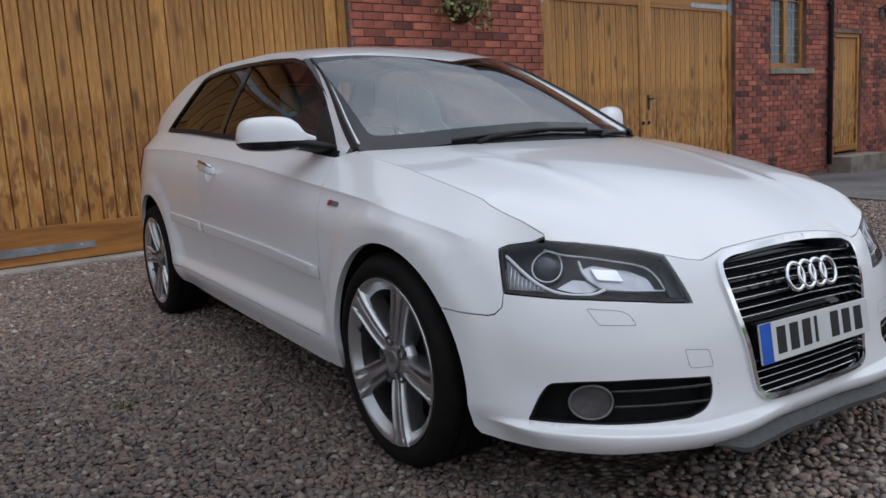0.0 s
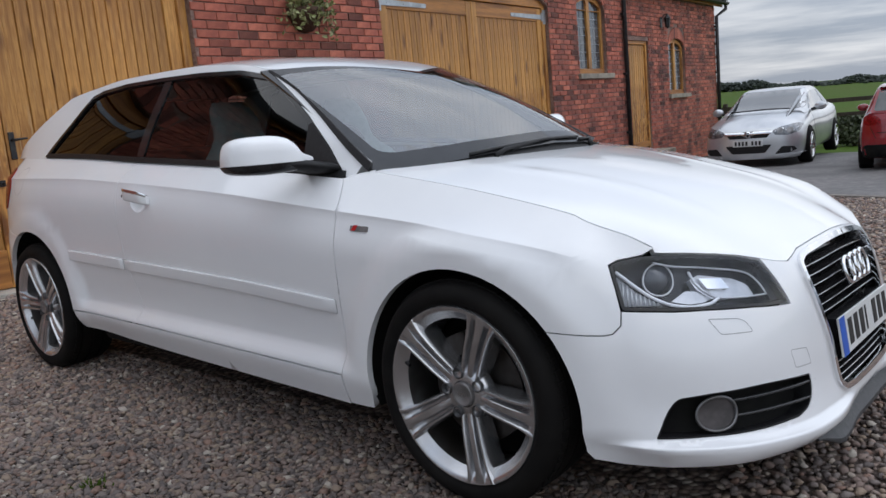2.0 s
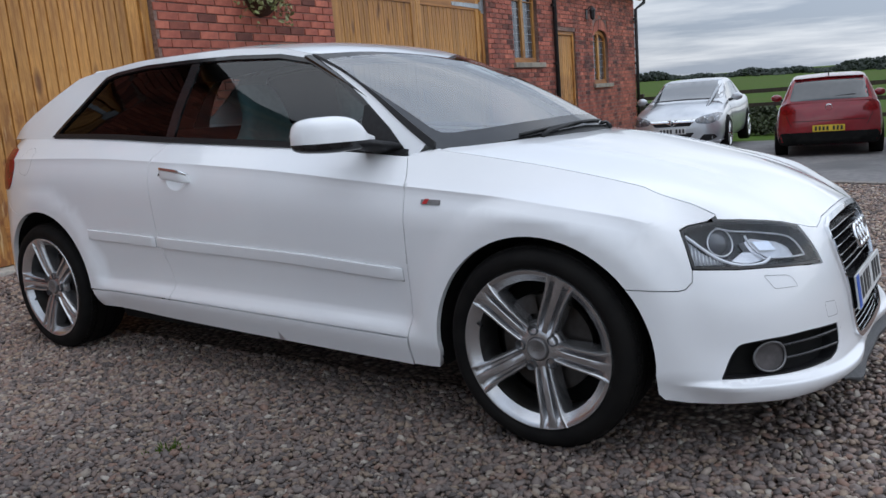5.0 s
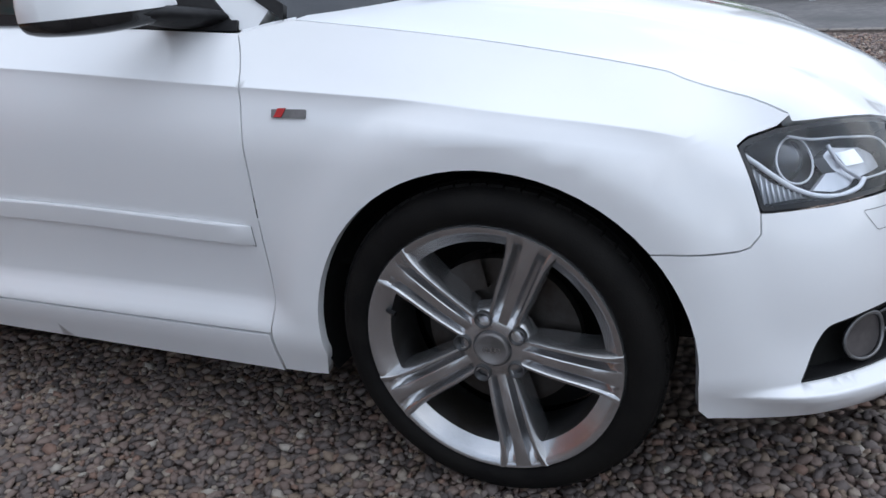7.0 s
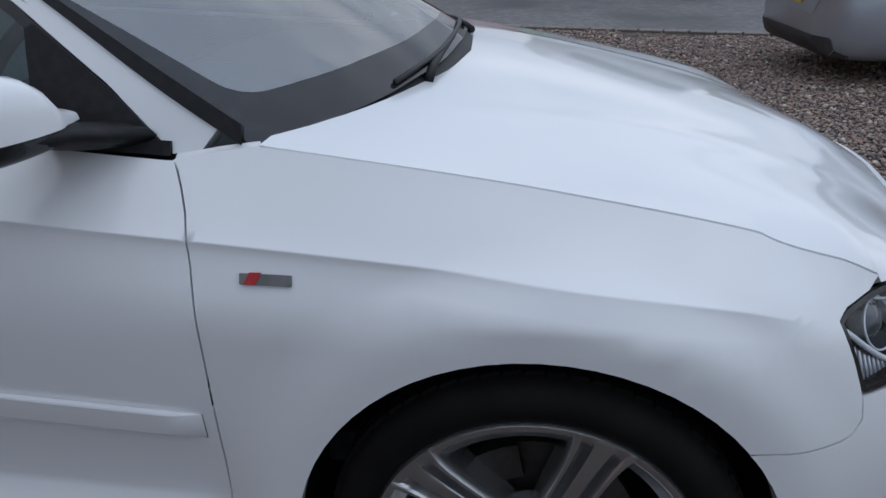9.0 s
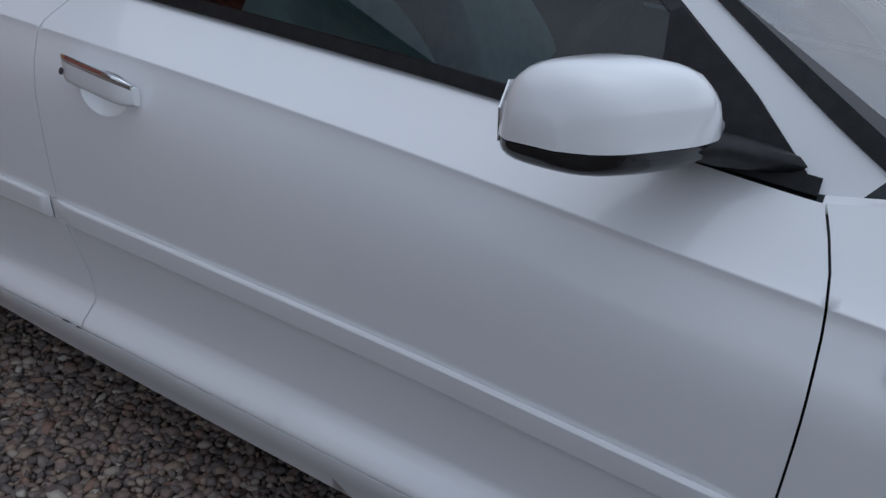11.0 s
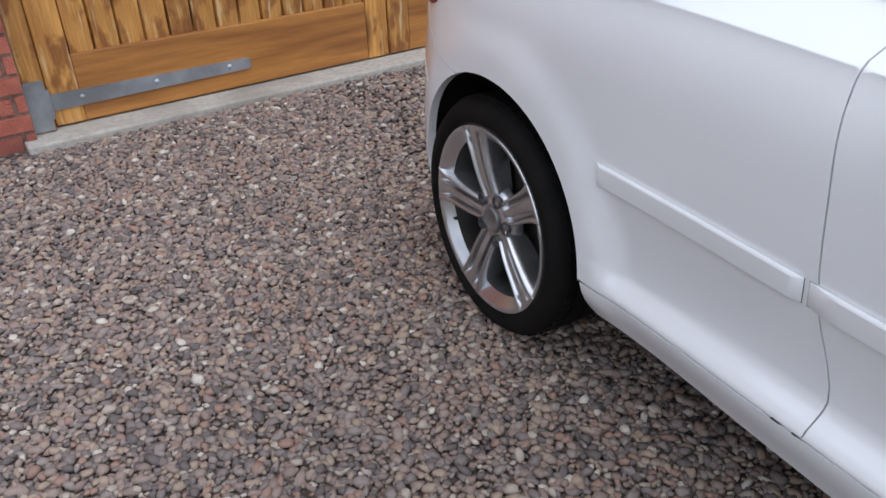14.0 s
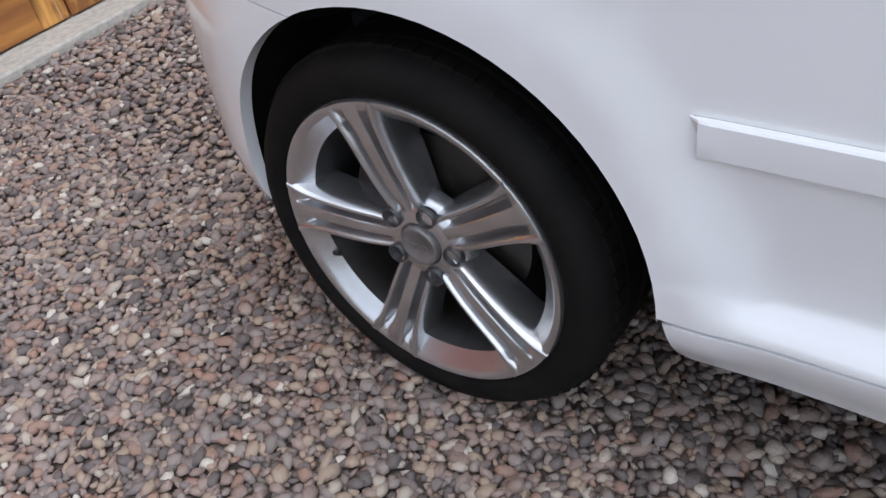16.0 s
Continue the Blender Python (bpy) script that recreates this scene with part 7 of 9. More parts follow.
# ---------------------------------------------------------------- court, paving, fields
def ground_material():
    """Gravel: rounded cells of stone in two sizes, with pinkish, tan and grey stones."""
    m = bpy.data.materials.new("gravel_ground")
    m.use_nodes = True
    n, l = m.node_tree.nodes, m.node_tree.links
    p = n["Principled BSDF"]
    p.inputs["Roughness"].default_value = 0.85
    p.inputs["Specular IOR Level"].default_value = 0.2
    tc = n.new("ShaderNodeTexCoord")
    cells = n.new("ShaderNodeTexVoronoi")
    cells.inputs["Scale"].default_value = 42
    col = n.new("ShaderNodeValToRGB")
    stops = [(0.0, (0.085, 0.066, 0.059)), (0.3, (0.145, 0.110, 0.095)), (0.55, (0.19, 0.143, 0.121)), (0.75, (0.238, 0.18, 0.148)), (0.92, (0.32, 0.266, 0.222)), (1.0, (0.41, 0.36, 0.315))]
    while len(col.color_ramp.elements) < len(stops):
        col.color_ramp.elements.new(0.5)
    for e, (q, c) in zip(col.color_ramp.elements, stops):
        e.position, e.color = q, (*c, 1)
    sep = n.new("ShaderNodeSeparateColor")
    l.new(tc.outputs["Object"], cells.inputs["Vector"])
    l.new(cells.outputs["Color"], sep.inputs["Color"])
    l.new(sep.outputs["Red"], col.inputs["Fac"])
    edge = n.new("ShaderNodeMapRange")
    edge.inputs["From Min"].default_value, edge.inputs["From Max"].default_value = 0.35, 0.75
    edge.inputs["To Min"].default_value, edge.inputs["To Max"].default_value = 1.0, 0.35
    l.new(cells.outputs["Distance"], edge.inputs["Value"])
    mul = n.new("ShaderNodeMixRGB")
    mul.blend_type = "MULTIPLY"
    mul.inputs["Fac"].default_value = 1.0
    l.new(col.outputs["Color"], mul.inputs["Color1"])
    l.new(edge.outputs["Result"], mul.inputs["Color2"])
    big = n.new("ShaderNodeTexNoise")
    big.inputs["Scale"].default_value = 0.9
    big.inputs["Detail"].default_value = 5
    l.new(tc.outputs["Object"], big.inputs["Vector"])
    rng_ = n.new("ShaderNodeMapRange")
    rng_.inputs["From Min"].default_value, rng_.inputs["From Max"].default_value = 0.35, 0.7
    rng_.inputs["To Min"].default_value, rng_.inputs["To Max"].default_value = 0.8, 1.15
    hsv = n.new("ShaderNodeHueSaturation")
    l.new(big.outputs["Fac"], rng_.inputs["Value"])
    l.new(rng_.outputs["Result"], hsv.inputs["Value"])
    l.new(mul.outputs["Color"], hsv.inputs["Color"])
    l.new(hsv.outputs["Color"], p.inputs["Base Color"])
    b = n.new("ShaderNodeBump")
    b.inputs["Strength"].default_value = 0.9
    b.inputs["Distance"].default_value = 0.012
    b.invert = True
    l.new(cells.outputs["Distance"], b.inputs["Height"])
    l.new(b.outputs["Normal"], p.inputs["Normal"])
    return m


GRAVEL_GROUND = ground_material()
PAVING = material("grey_block_paving", (0.155, 0.15, 0.15), 0.85, grain=(0.21, 0.20, 0.195), grain_scale=14, stain=(0.10, 0.10, 0.10), stain_scale=0.9, bump=0.5, bump_scale=40)
GRASS = material("meadow_grass", (0.050, 0.092, 0.012), 0.95, grain=(0.064, 0.106, 0.017), grain_scale=2.0, stain=(0.072, 0.090, 0.020), stain_scale=0.05, bump=0.6, bump_scale=20, spec=0.08)
HEDGE = material("far_trees", (0.034, 0.045, 0.036), 0.95, grain=(0.042, 0.054, 0.038), grain_scale=0.3, stain=(0.018, 0.024, 0.020), stain_scale=0.05)


def paved_edge(x):
    return 6.1 - 0.34 * (x + 1.0)


def far_z(x, y):
    """The land past the court: down a little, then a long gentle field."""
    d = np.maximum(0, y - 13)
    return ground_z(x, y) - 0.04 * np.clip(np.asarray(x) + 150, 0, 260) * np.minimum(d / 420, 1) - 0.012 * np.minimum(d, 40) + 0.010 * np.maximum(0, np.minimum(d - 40, 420))


def sheet(xs, ys, zf):
    me = bpy.data.meshes.new("sheet")
    X, Y = np.meshgrid(xs, ys, indexing="ij")
    Z = zf(X, Y)
    n, m = X.shape
    me.from_pydata([tuple(v) for v in np.stack([X.ravel(), Y.ravel(), Z.ravel()], 1)], [],
                   [(i * m + j, (i + 1) * m + j, (i + 1) * m + j + 1, i * m + j + 1) for i in range(n - 1) for j in range(m - 1)])
    me.polygons.foreach_set("use_smooth", [True] * len(me.polygons))
    return me


gx = np.concatenate([-np.geomspace(2500, 8, 16), np.linspace(-6.5, 7, 46), np.geomspace(9, 2500, 16)])
gy = np.concatenate([-np.geomspace(600, 6, 10), np.linspace(-5.5, 16, 60), np.geomspace(18, 3000, 26)])
# grass lies over all; the court's gravel and paving are laid on it
tagged(part("ground", sheet(gx, gy, lambda x, y: far_z(x, y) - 0.05), GRASS), "rough meadow grass reaching to the horizon", "ground", kind="structure")
cx = np.concatenate([np.linspace(-14, -6.5, 5), np.linspace(-6, 7, 45), np.linspace(8, 18, 6)])
court = bmesh.new()
rows = []
for x in cx:
    ys_ = np.concatenate([np.linspace(-16, -4.5, 6), np.linspace(-4, paved_edge(x), 30)])
    rows.append([court.verts.new((x, y_, float(ground_z(x, y_)) - 0.004)) for y_ in ys_])
for a_, b_ in zip(rows, rows[1:]):
    for i in range(len(a_) - 1):
        court.faces.new([a_[i], b_[i], b_[i + 1], a_[i + 1]])
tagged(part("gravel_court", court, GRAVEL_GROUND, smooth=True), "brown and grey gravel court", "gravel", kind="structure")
pav = bmesh.new()
rows = []
for x in cx:
    ys_ = np.linspace(paved_edge(x) + 0.08, 12.6 - 0.12 * x, 14)
    rows.append([pav.verts.new((x, y_, float(ground_z(x, y_)) + 0.01)) for y_ in ys_])
for a_, b_ in zip(rows, rows[1:]):
    for i in range(len(a_) - 1):
        pav.faces.new([a_[i], b_[i], b_[i + 1], a_[i + 1]])
pavement = tagged(part("pavement", pav, PAVING, smooth=True), "grey block paving across the yard", "pavement", kind="structure")
# edging stones between gravel and paving
EDGING = material("dirty_edging", (0.26, 0.235, 0.21), 0.9, grain=(0.19, 0.17, 0.155), grain_scale=40, stain=(0.14, 0.12, 0.105), stain_scale=3, bump=0.4, bump_scale=120, per_object=0.15)
me = None
for i in range(64):
    x = -6.2 + i * 0.205
    bm = bmesh.new()
    box(bm, -0.098, 0.098, -0.05, 0.05, -0.08, 0.018, 0.006)
    ob = part("edging_stone", bm if me is None else me, EDGING, pavement)
    if me is not None:
        bm.free()
    me = ob.data
    yy = float(paved_edge(x)) + 0.03
    ob.matrix_basis = pose(x, yy, float(ground_z(x, yy)), 0, 0, math.degrees(math.atan(-0.34)))

# loose stones, thickest beside the car
STONES = material("loose_gravel", (0.19, 0.15, 0.13), 0.75, grain=(0.14, 0.11, 0.10), grain_scale=90, bump=0.25, bump_scale=250)


def stone_colours(m):
    n, l = m.node_tree.nodes, m.node_tree.links
    p = n["Principled BSDF"]
    src = p.inputs["Base Color"].links[0].from_socket
    g = n.new("ShaderNodeNewGeometry")
    r = n.new("ShaderNodeValToRGB")
    stops = [(0.0, (0.105, 0.088, 0.083)), (0.13, (0.185, 0.152, 0.14)), (0.3, (0.25, 0.178, 0.148)), (0.45, (0.31, 0.228, 0.19)), (0.6, (0.27, 0.222, 0.198)),
             (0.72, (0.37, 0.275, 0.20)), (0.84, (0.31, 0.185, 0.135)), (0.91, (0.45, 0.38, 0.31)), (0.975, (0.62, 0.56, 0.48))]
    while len(r.color_ramp.elements) < len(stops):
        r.color_ramp.elements.new(0.5)
    r.color_ramp.interpolation = "CONSTANT"
    for e, (q, c) in zip(r.color_ramp.elements, stops):
        e.position, e.color = q, (*c, 1)
    mix = n.new("ShaderNodeMixRGB")
    mix.inputs["Fac"].default_value = 0.25
    l.new(g.outputs["Random Per Island"], r.inputs["Fac"])
    l.new(r.outputs["Color"], mix.inputs["Color1"])
    l.new(src, mix.inputs["Color2"])
    # stones beside the car are darkened in colour, standing in for shade there
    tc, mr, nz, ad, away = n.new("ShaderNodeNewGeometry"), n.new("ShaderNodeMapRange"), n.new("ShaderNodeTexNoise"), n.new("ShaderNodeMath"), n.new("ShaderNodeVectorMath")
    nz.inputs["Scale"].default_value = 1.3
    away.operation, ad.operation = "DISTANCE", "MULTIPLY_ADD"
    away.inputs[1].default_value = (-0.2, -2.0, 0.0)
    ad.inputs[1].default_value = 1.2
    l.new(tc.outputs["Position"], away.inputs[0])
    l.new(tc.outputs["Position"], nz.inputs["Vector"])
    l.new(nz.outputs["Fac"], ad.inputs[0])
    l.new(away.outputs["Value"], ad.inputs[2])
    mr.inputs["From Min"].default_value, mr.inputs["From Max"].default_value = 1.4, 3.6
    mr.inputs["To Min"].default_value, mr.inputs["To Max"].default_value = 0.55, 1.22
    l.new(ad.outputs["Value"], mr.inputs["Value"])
    shade_tone = n.new("ShaderNodeHueSaturation")
    l.new(mr.outputs["Result"], shade_tone.inputs["Value"])
    l.new(mix.outputs["Color"], shade_tone.inputs["Color"])
    l.new(shade_tone.outputs["Color"], p.inputs["Base Color"])


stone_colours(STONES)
_p = (1 + 5 ** 0.5) / 2
ICO_V = np.array([(-1, _p, 0), (1, _p, 0), (-1, -_p, 0), (1, -_p, 0), (0, -1, _p), (0, 1, _p), (0, -1, -_p), (0, 1, -_p), (_p, 0, -1), (_p, 0, 1), (-_p, 0, -1), (-_p, 0, 1)]) / math.hypot(1, _p)
ICO_F = np.array([(0, 11, 5), (0, 5, 1), (0, 1, 7), (0, 7, 10), (0, 10, 11), (1, 5, 9), (5, 11, 4), (11, 10, 2), (10, 7, 6), (7, 1, 8), (3, 9, 4), (3, 4, 2), (3, 2, 6), (3, 6, 8), (3, 8, 9),
                  (4, 9, 5), (2, 4, 11), (6, 2, 10), (8, 6, 7), (9, 8, 1)])


def stones(name, x0, x1, y0, y1, per_m2, r0, r1, seed, keep=None):
    """A spread of loose stones as one mesh, each its own lump."""
    g = np.random.default_rng(seed)
    d = per_m2 ** -0.5
    gx, gy = np.meshgrid(np.arange(x0, x1, d), np.arange(y0, y1, d))
    gx[1::2] += d / 2
    n = gx.size
    x, y = gx.ravel() + g.uniform(-0.42, 0.42, n) * d, gy.ravel() + g.uniform(-0.42, 0.42, n) * d
    if keep is not None:
        ok = keep(x, y)
        x, y = x[ok], y[ok]
        n = len(x)
    # the spread thins out towards its rim on the open court
    rim = np.minimum(1.0 if y0 > -2 else (y - y0) / 0.4, 1.0 if x1 < 1 else (x1 - x) / 0.6)
    ok = g.random(n) < np.clip(rim, 0.05, 1)
    x, y = x[ok], y[ok]
    n = len(x)
    r = r0 + (r1 - r0) * g.random(n) ** 1.8
    scale = np.stack([r * g.uniform(0.95, 1.55, n), r * g.uniform(0.7, 1.0, n), r * g.uniform(0.45, 0.72, n)], 1)
    lump = 1 + 0.19 * g.standard_normal((n, 12, 1)).clip(-1.6, 1.6)
    v = ICO_V[None] * lump * scale[:, None, :]
    a, t = g.uniform(0, 2 * np.pi, n), g.normal(0, 0.28, n)
    ct, st_ = np.cos(t)[:, None], np.sin(t)[:, None]
    vx, vz = v[..., 0] * ct - v[..., 2] * st_, v[..., 0] * st_ + v[..., 2] * ct
    ca, sa = np.cos(a)[:, None], np.sin(a)[:, None]
    px, py = vx * ca - v[..., 1] * sa + x[:, None], vx * sa + v[..., 1] * ca + y[:, None]
    pz = vz + (ground_z(x, y) + g.uniform(-0.2, 0.55, n) * r)[:, None]
    verts = np.stack([px, py, pz], -1).reshape(-1, 3)
    faces = (ICO_F[None] + (np.arange(n) * 12)[:, None, None]).reshape(-1, 3)
    me = bpy.data.meshes.new(name)
    me.vertices.add(len(verts))
    me.vertices.foreach_set("co", verts.astype(np.float32).ravel())
    me.loops.add(len(faces) * 3)
    me.loops.foreach_set("vertex_index", faces.astype(np.int32).ravel())
    me.polygons.add(len(faces))
    me.polygons.foreach_set("loop_start", np.arange(0, len(faces) * 3, 3, dtype=np.int32))
    me.polygons.foreach_set("use_smooth", np.ones(len(faces), bool))
    me.update(calc_edges=True)
    return tagged(part(name, me, STONES), "loose rounded brown, pink and grey gravel stones", "gravel", kind="stuff")


def facade_x(y):
    return -4.62 - 0.096 * y + 0.09


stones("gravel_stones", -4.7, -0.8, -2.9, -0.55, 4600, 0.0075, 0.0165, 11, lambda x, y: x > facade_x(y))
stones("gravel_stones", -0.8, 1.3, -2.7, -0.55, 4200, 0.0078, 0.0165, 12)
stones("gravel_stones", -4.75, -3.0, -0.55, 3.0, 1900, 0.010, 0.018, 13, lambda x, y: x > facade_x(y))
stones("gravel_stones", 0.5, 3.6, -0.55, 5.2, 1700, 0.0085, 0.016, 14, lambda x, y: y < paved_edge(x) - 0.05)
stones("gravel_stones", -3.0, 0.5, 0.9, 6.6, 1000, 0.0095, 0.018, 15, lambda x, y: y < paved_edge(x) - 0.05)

# weed in the gravel
weed = thing("weed_tuft", "small green weed tuft in the gravel", "weed", at=pose(-1.05, -1.37, 0.015))
bm = bmesh.new()
r_ = random.Random(2)
for i in range(60):
    a, q = r_.uniform(0, 6.28), abs(r_.gauss(0, 0.035))
    p = Vector((q * math.cos(a), q * math.sin(a), 0.0))
    d = Vector((math.cos(a) * 0.6 + r_.gauss(0, 0.3), math.sin(a) * 0.6 + r_.gauss(0, 0.3), 1.0)).normalized() * r_.uniform(0.012, 0.035)
    s_ = d.orthogonal().normalized() * 0.003
    bm.faces.new([bm.verts.new(v) for v in (p - s_, p + s_, p + d * 0.7 + s_ * 0.7, p + d, p + d * 0.7 - s_ * 0.7)])
tagged(part("blades", bm, GRASS, weed, "green blades"), kind="stuff")

# field fence, shrubs and the far line of trees
FENCE_WOOD = material("weathered_fence", (0.055, 0.042, 0.032), 0.9, grain=(0.08, 0.065, 0.05), grain_scale=20, bump=0.3, stretch=(1, 1, 0.3))
fence = thing("field_fence", "dark weathered post and rail fence", "fence")
for i in range(14):
    x = -13.0 + i * 2.0
    y = 17.5 - 0.25 * (x + 5)
    z = float(far_z(np.array(x), np.array(y))) - 0.05
    bm = bmesh.new()
    box(bm, x - 0.05, x + 0.05, y - 0.05, y + 0.05, z - 0.1, z + 1.15, 0.01)
    part("post", bm, FENCE_WOOD, fence, "fence post")
    if i < 13:
        x2 = x + 2.0
        y2 = 17.5 - 0.25 * (x2 + 5)
        z2 = float(far_z(np.array(x2), np.array(y2))) - 0.05
        for h in (0.35, 0.70, 1.02):
            bm = bmesh.new()
            loft(bm, [[(px, py - 0.06 + dy, pz + h + dz) for dy, dz in ((0, -0.045), (0.03, -0.045), (0.03, 0.045), (0, 0.045))] for px, py, pz in ((x, y, z), (x2, y2, z2))])
            part("rail", fix(bm), FENCE_WOOD, fence, "fence rail")


def shrub(name, x, y, w, h, seed, label):
    z = float(far_z(np.array(x), np.array(y))) - 0.05
    sh = thing(name, label, "shrub", "shrubs by the fence", at=pose(x, y, z))
    bm = bmesh.new()
    r = random.Random(seed)
    for i in range(7):
        a = r.uniform(0, 6.28)
        tube(bm, [(0, 0, -0.05), (0.12 * w * math.cos(a), 0.12 * w * math.sin(a), 0.4 * h), (0.3 * w * math.cos(a), 0.3 * w * math.sin(a), 0.8 * h)], [0.03, 0.02, 0.008], 6)
    part("stems", fix(bm), FENCE_WOOD, sh, "brown stems")

    def spread(q):
        a, u = q.uniform(0, 6.28), q.random() ** 0.5
        zz = q.random()
        rad = 0.5 * w * u * (0.55 + 0.6 * math.sin(math.pi * min(1, zz + 0.15))) * (0.8 + 0.25 * math.sin(3 * a + seed))
        return (rad * math.cos(a), rad * math.sin(a), 0.08 * h + 0.92 * h * zz)
    leaves(2600, seed, spread, SHRUB, "leaves", 0.04, sh)


SHRUB = material("shrub_leaf", (0.035, 0.05, 0.018), 0.6, grain=(0.06, 0.075, 0.03), grain_scale=8)
island_variation(SHRUB, 0.6, 1.4)
shrub("shrub", -6.6, 18.0, 1.3, 0.9, 22, "dark green bush beside the building")
shrub("shrub", -3.7, 17.0, 1.5, 0.65, 23, "olive green bush by the fence")

r_ = np.random.default_rng(9)
verts, faces = [], []
for i in range(9000):
    t = r_.random()
    ang = math.radians(-40 + 100 * t)
    d = 420 + 40 * math.sin(9 * t) + r_.normal(0, 14)
    x, y = -d * math.sin(ang), d * math.cos(ang)
    top = 2.3 + 0.8 * math.sin(31 * t) + 0.9 * math.sin(83 * t + 1) + 0.7 * math.sin(211 * t) + 1.6 * max(0.0, math.sin(57 * t) * math.sin(13 * t + 2)) ** 2
    u = r_.random()
    s_ = np.array([1.0, 1.0, 0.8]) * r_.uniform(0.6, 1.4) * (1.25 - 0.5 * u)
    z = float(far_z(np.array(x), np.array(y))) + top * u
    o = len(verts)
    lump = 1 + 0.25 * r_.standard_normal((12, 1))
    for v in ICO_V * lump * s_:
        verts.append((x + v[0], y + v[1], z + v[2]))
    faces += [tuple(int(o + k) for k in f) for f in ICO_F]
me = bpy.data.meshes.new("far_trees")
me.from_pydata(verts, [], faces)
tagged(part("far_trees", me, HEDGE), "dark line of trees along the far edge of the field", "trees", kind="stuff")


# ---------------------------------------------------------------- the parked vehicles
from mathutils import bvhtree

SILVER = material("silver_car_paint", (0.56, 0.58, 0.60), 0.3, 0.55, grain=(0.46, 0.48, 0.51), grain_scale=3, coat=1.0)
SILVER_BLUE = material("silver_blue_car_paint", (0.42, 0.45, 0.50), 0.3, 0.55, grain=(0.39, 0.42, 0.47), grain_scale=3, coat=1.0)
RED_PAINT = material("dark_red_car_paint", (0.26, 0.008, 0.014), 0.25, grain=(0.22, 0.007, 0.012), grain_scale=4, coat=1.0)
VAN_WHITE = material("white_caravan_panel", (0.66, 0.68, 0.68), 0.35, grain=(0.60, 0.62, 0.62), grain_scale=3, stain=(0.52, 0.53, 0.52), stain_scale=1.2)
CAR_GLASS = material("dark_car_glass", (0.03, 0.036, 0.04), 0.04, grain=(0.05, 0.055, 0.06), grain_scale=2.5, coat=1.0)
LAMP_CLEAR = material("clear_lamp", (0.22, 0.23, 0.25), 0.12, 0.4, grain=(0.09, 0.10, 0.11), grain_scale=14, coat=1.0)
SMALL = 0.83


def shell(stations, ring, n):
    """A closed body lofted along x: stations are rows of values that ring() turns into half a cross-section."""
    rows = np.array(stations, float)
    curves = [pchip(rows[:, 0], rows[:, k]) for k in range(1, rows.shape[1])]
    xs = np.linspace(rows[0, 0], rows[-1, 0], n)
    bm = bmesh.new()
    rings = []
    for x in xs:
        half = ring(*[float(c(x)) for c in curves])
        rings.append([(x, y, z) for y, z in half] + [(x, -y, z) for y, z in half[-2:0:-1]])
    loft(bm, rings)
    return fix(bm)


def body_ring(w, zb, zt, crown):
    h = zt - zb
    return [(0, zb), (0.55 * w, zb), (0.86 * w, zb + 0.01), (0.955 * w, zb + 0.09 * h), (0.985 * w, zb + 0.2 * h), (w, zb + 0.36 * h), (0.998 * w, zb + 0.5 * h), (0.985 * w, zb + 0.65 * h),
            (0.972 * w, zb + 0.76 * h), (0.945 * w, zb + 0.88 * h), (0.89 * w, zb + 0.965 * h), (0.8 * w, zt + 0.25 * crown), (0.55 * w, zt + 0.75 * crown), (0.28 * w, zt + 0.95 * crown), (0, zt + crown)]


def cabin_ring(wb, wt, zb, zt):
    h = max(zt - zb, 0.01)
    return [(0, zb), (0.9 * wb, zb), (wb, zb + 0.02 * h), (wb + (wt - wb) * 0.3, zb + 0.3 * h), (wb + (wt - wb) * 0.62, zb + 0.6 * h), (wb + (wt - wb) * 0.88, zb + 0.82 * h),
            (wt * 0.985, zb + 0.92 * h), (0.9 * wt, zb + 0.97 * h), (0.7 * wt, zb + 0.99 * h), (0.35 * wt, zt), (0, zt + 0.01 * h)]


VIEWS = {"front": (Vector((-1, 0, 0)), lambda a, b: Vector((6, a, b))), "rear": (Vector((1, 0, 0)), lambda a, b: Vector((-9, -a, b))),
         "left": (Vector((0, -1, 0)), lambda a, b: Vector((-a, 4, b))), "right": (Vector((0, 1, 0)), lambda a, b: Vector((a, -4, b)))}


def on_shell(bms, view):
    """The surface of a shell as seen along one axis, for panels laid on it."""
    trees = [bvhtree.BVHTree.FromBMesh(b) for b in bms]
    d, at = VIEWS[view]

    def surface(u, v):
        out = []
        for a, b in zip(np.ravel(u), np.ravel(v)):
            best = None
            for tr in trees:
                hit = tr.ray_cast(at(float(a), float(b)), d)
                if hit[0] is not None and (best is None or hit[3] < best[1]):
                    best = (hit[0], hit[3])
            if best is None:
                best = min(((tr.find_nearest(at(float(a), float(b)) + d * 5)[0], 0) for tr in trees), key=lambda q: 0)
            out.append(tuple(best[0]))
        return np.array(out)
    return surface


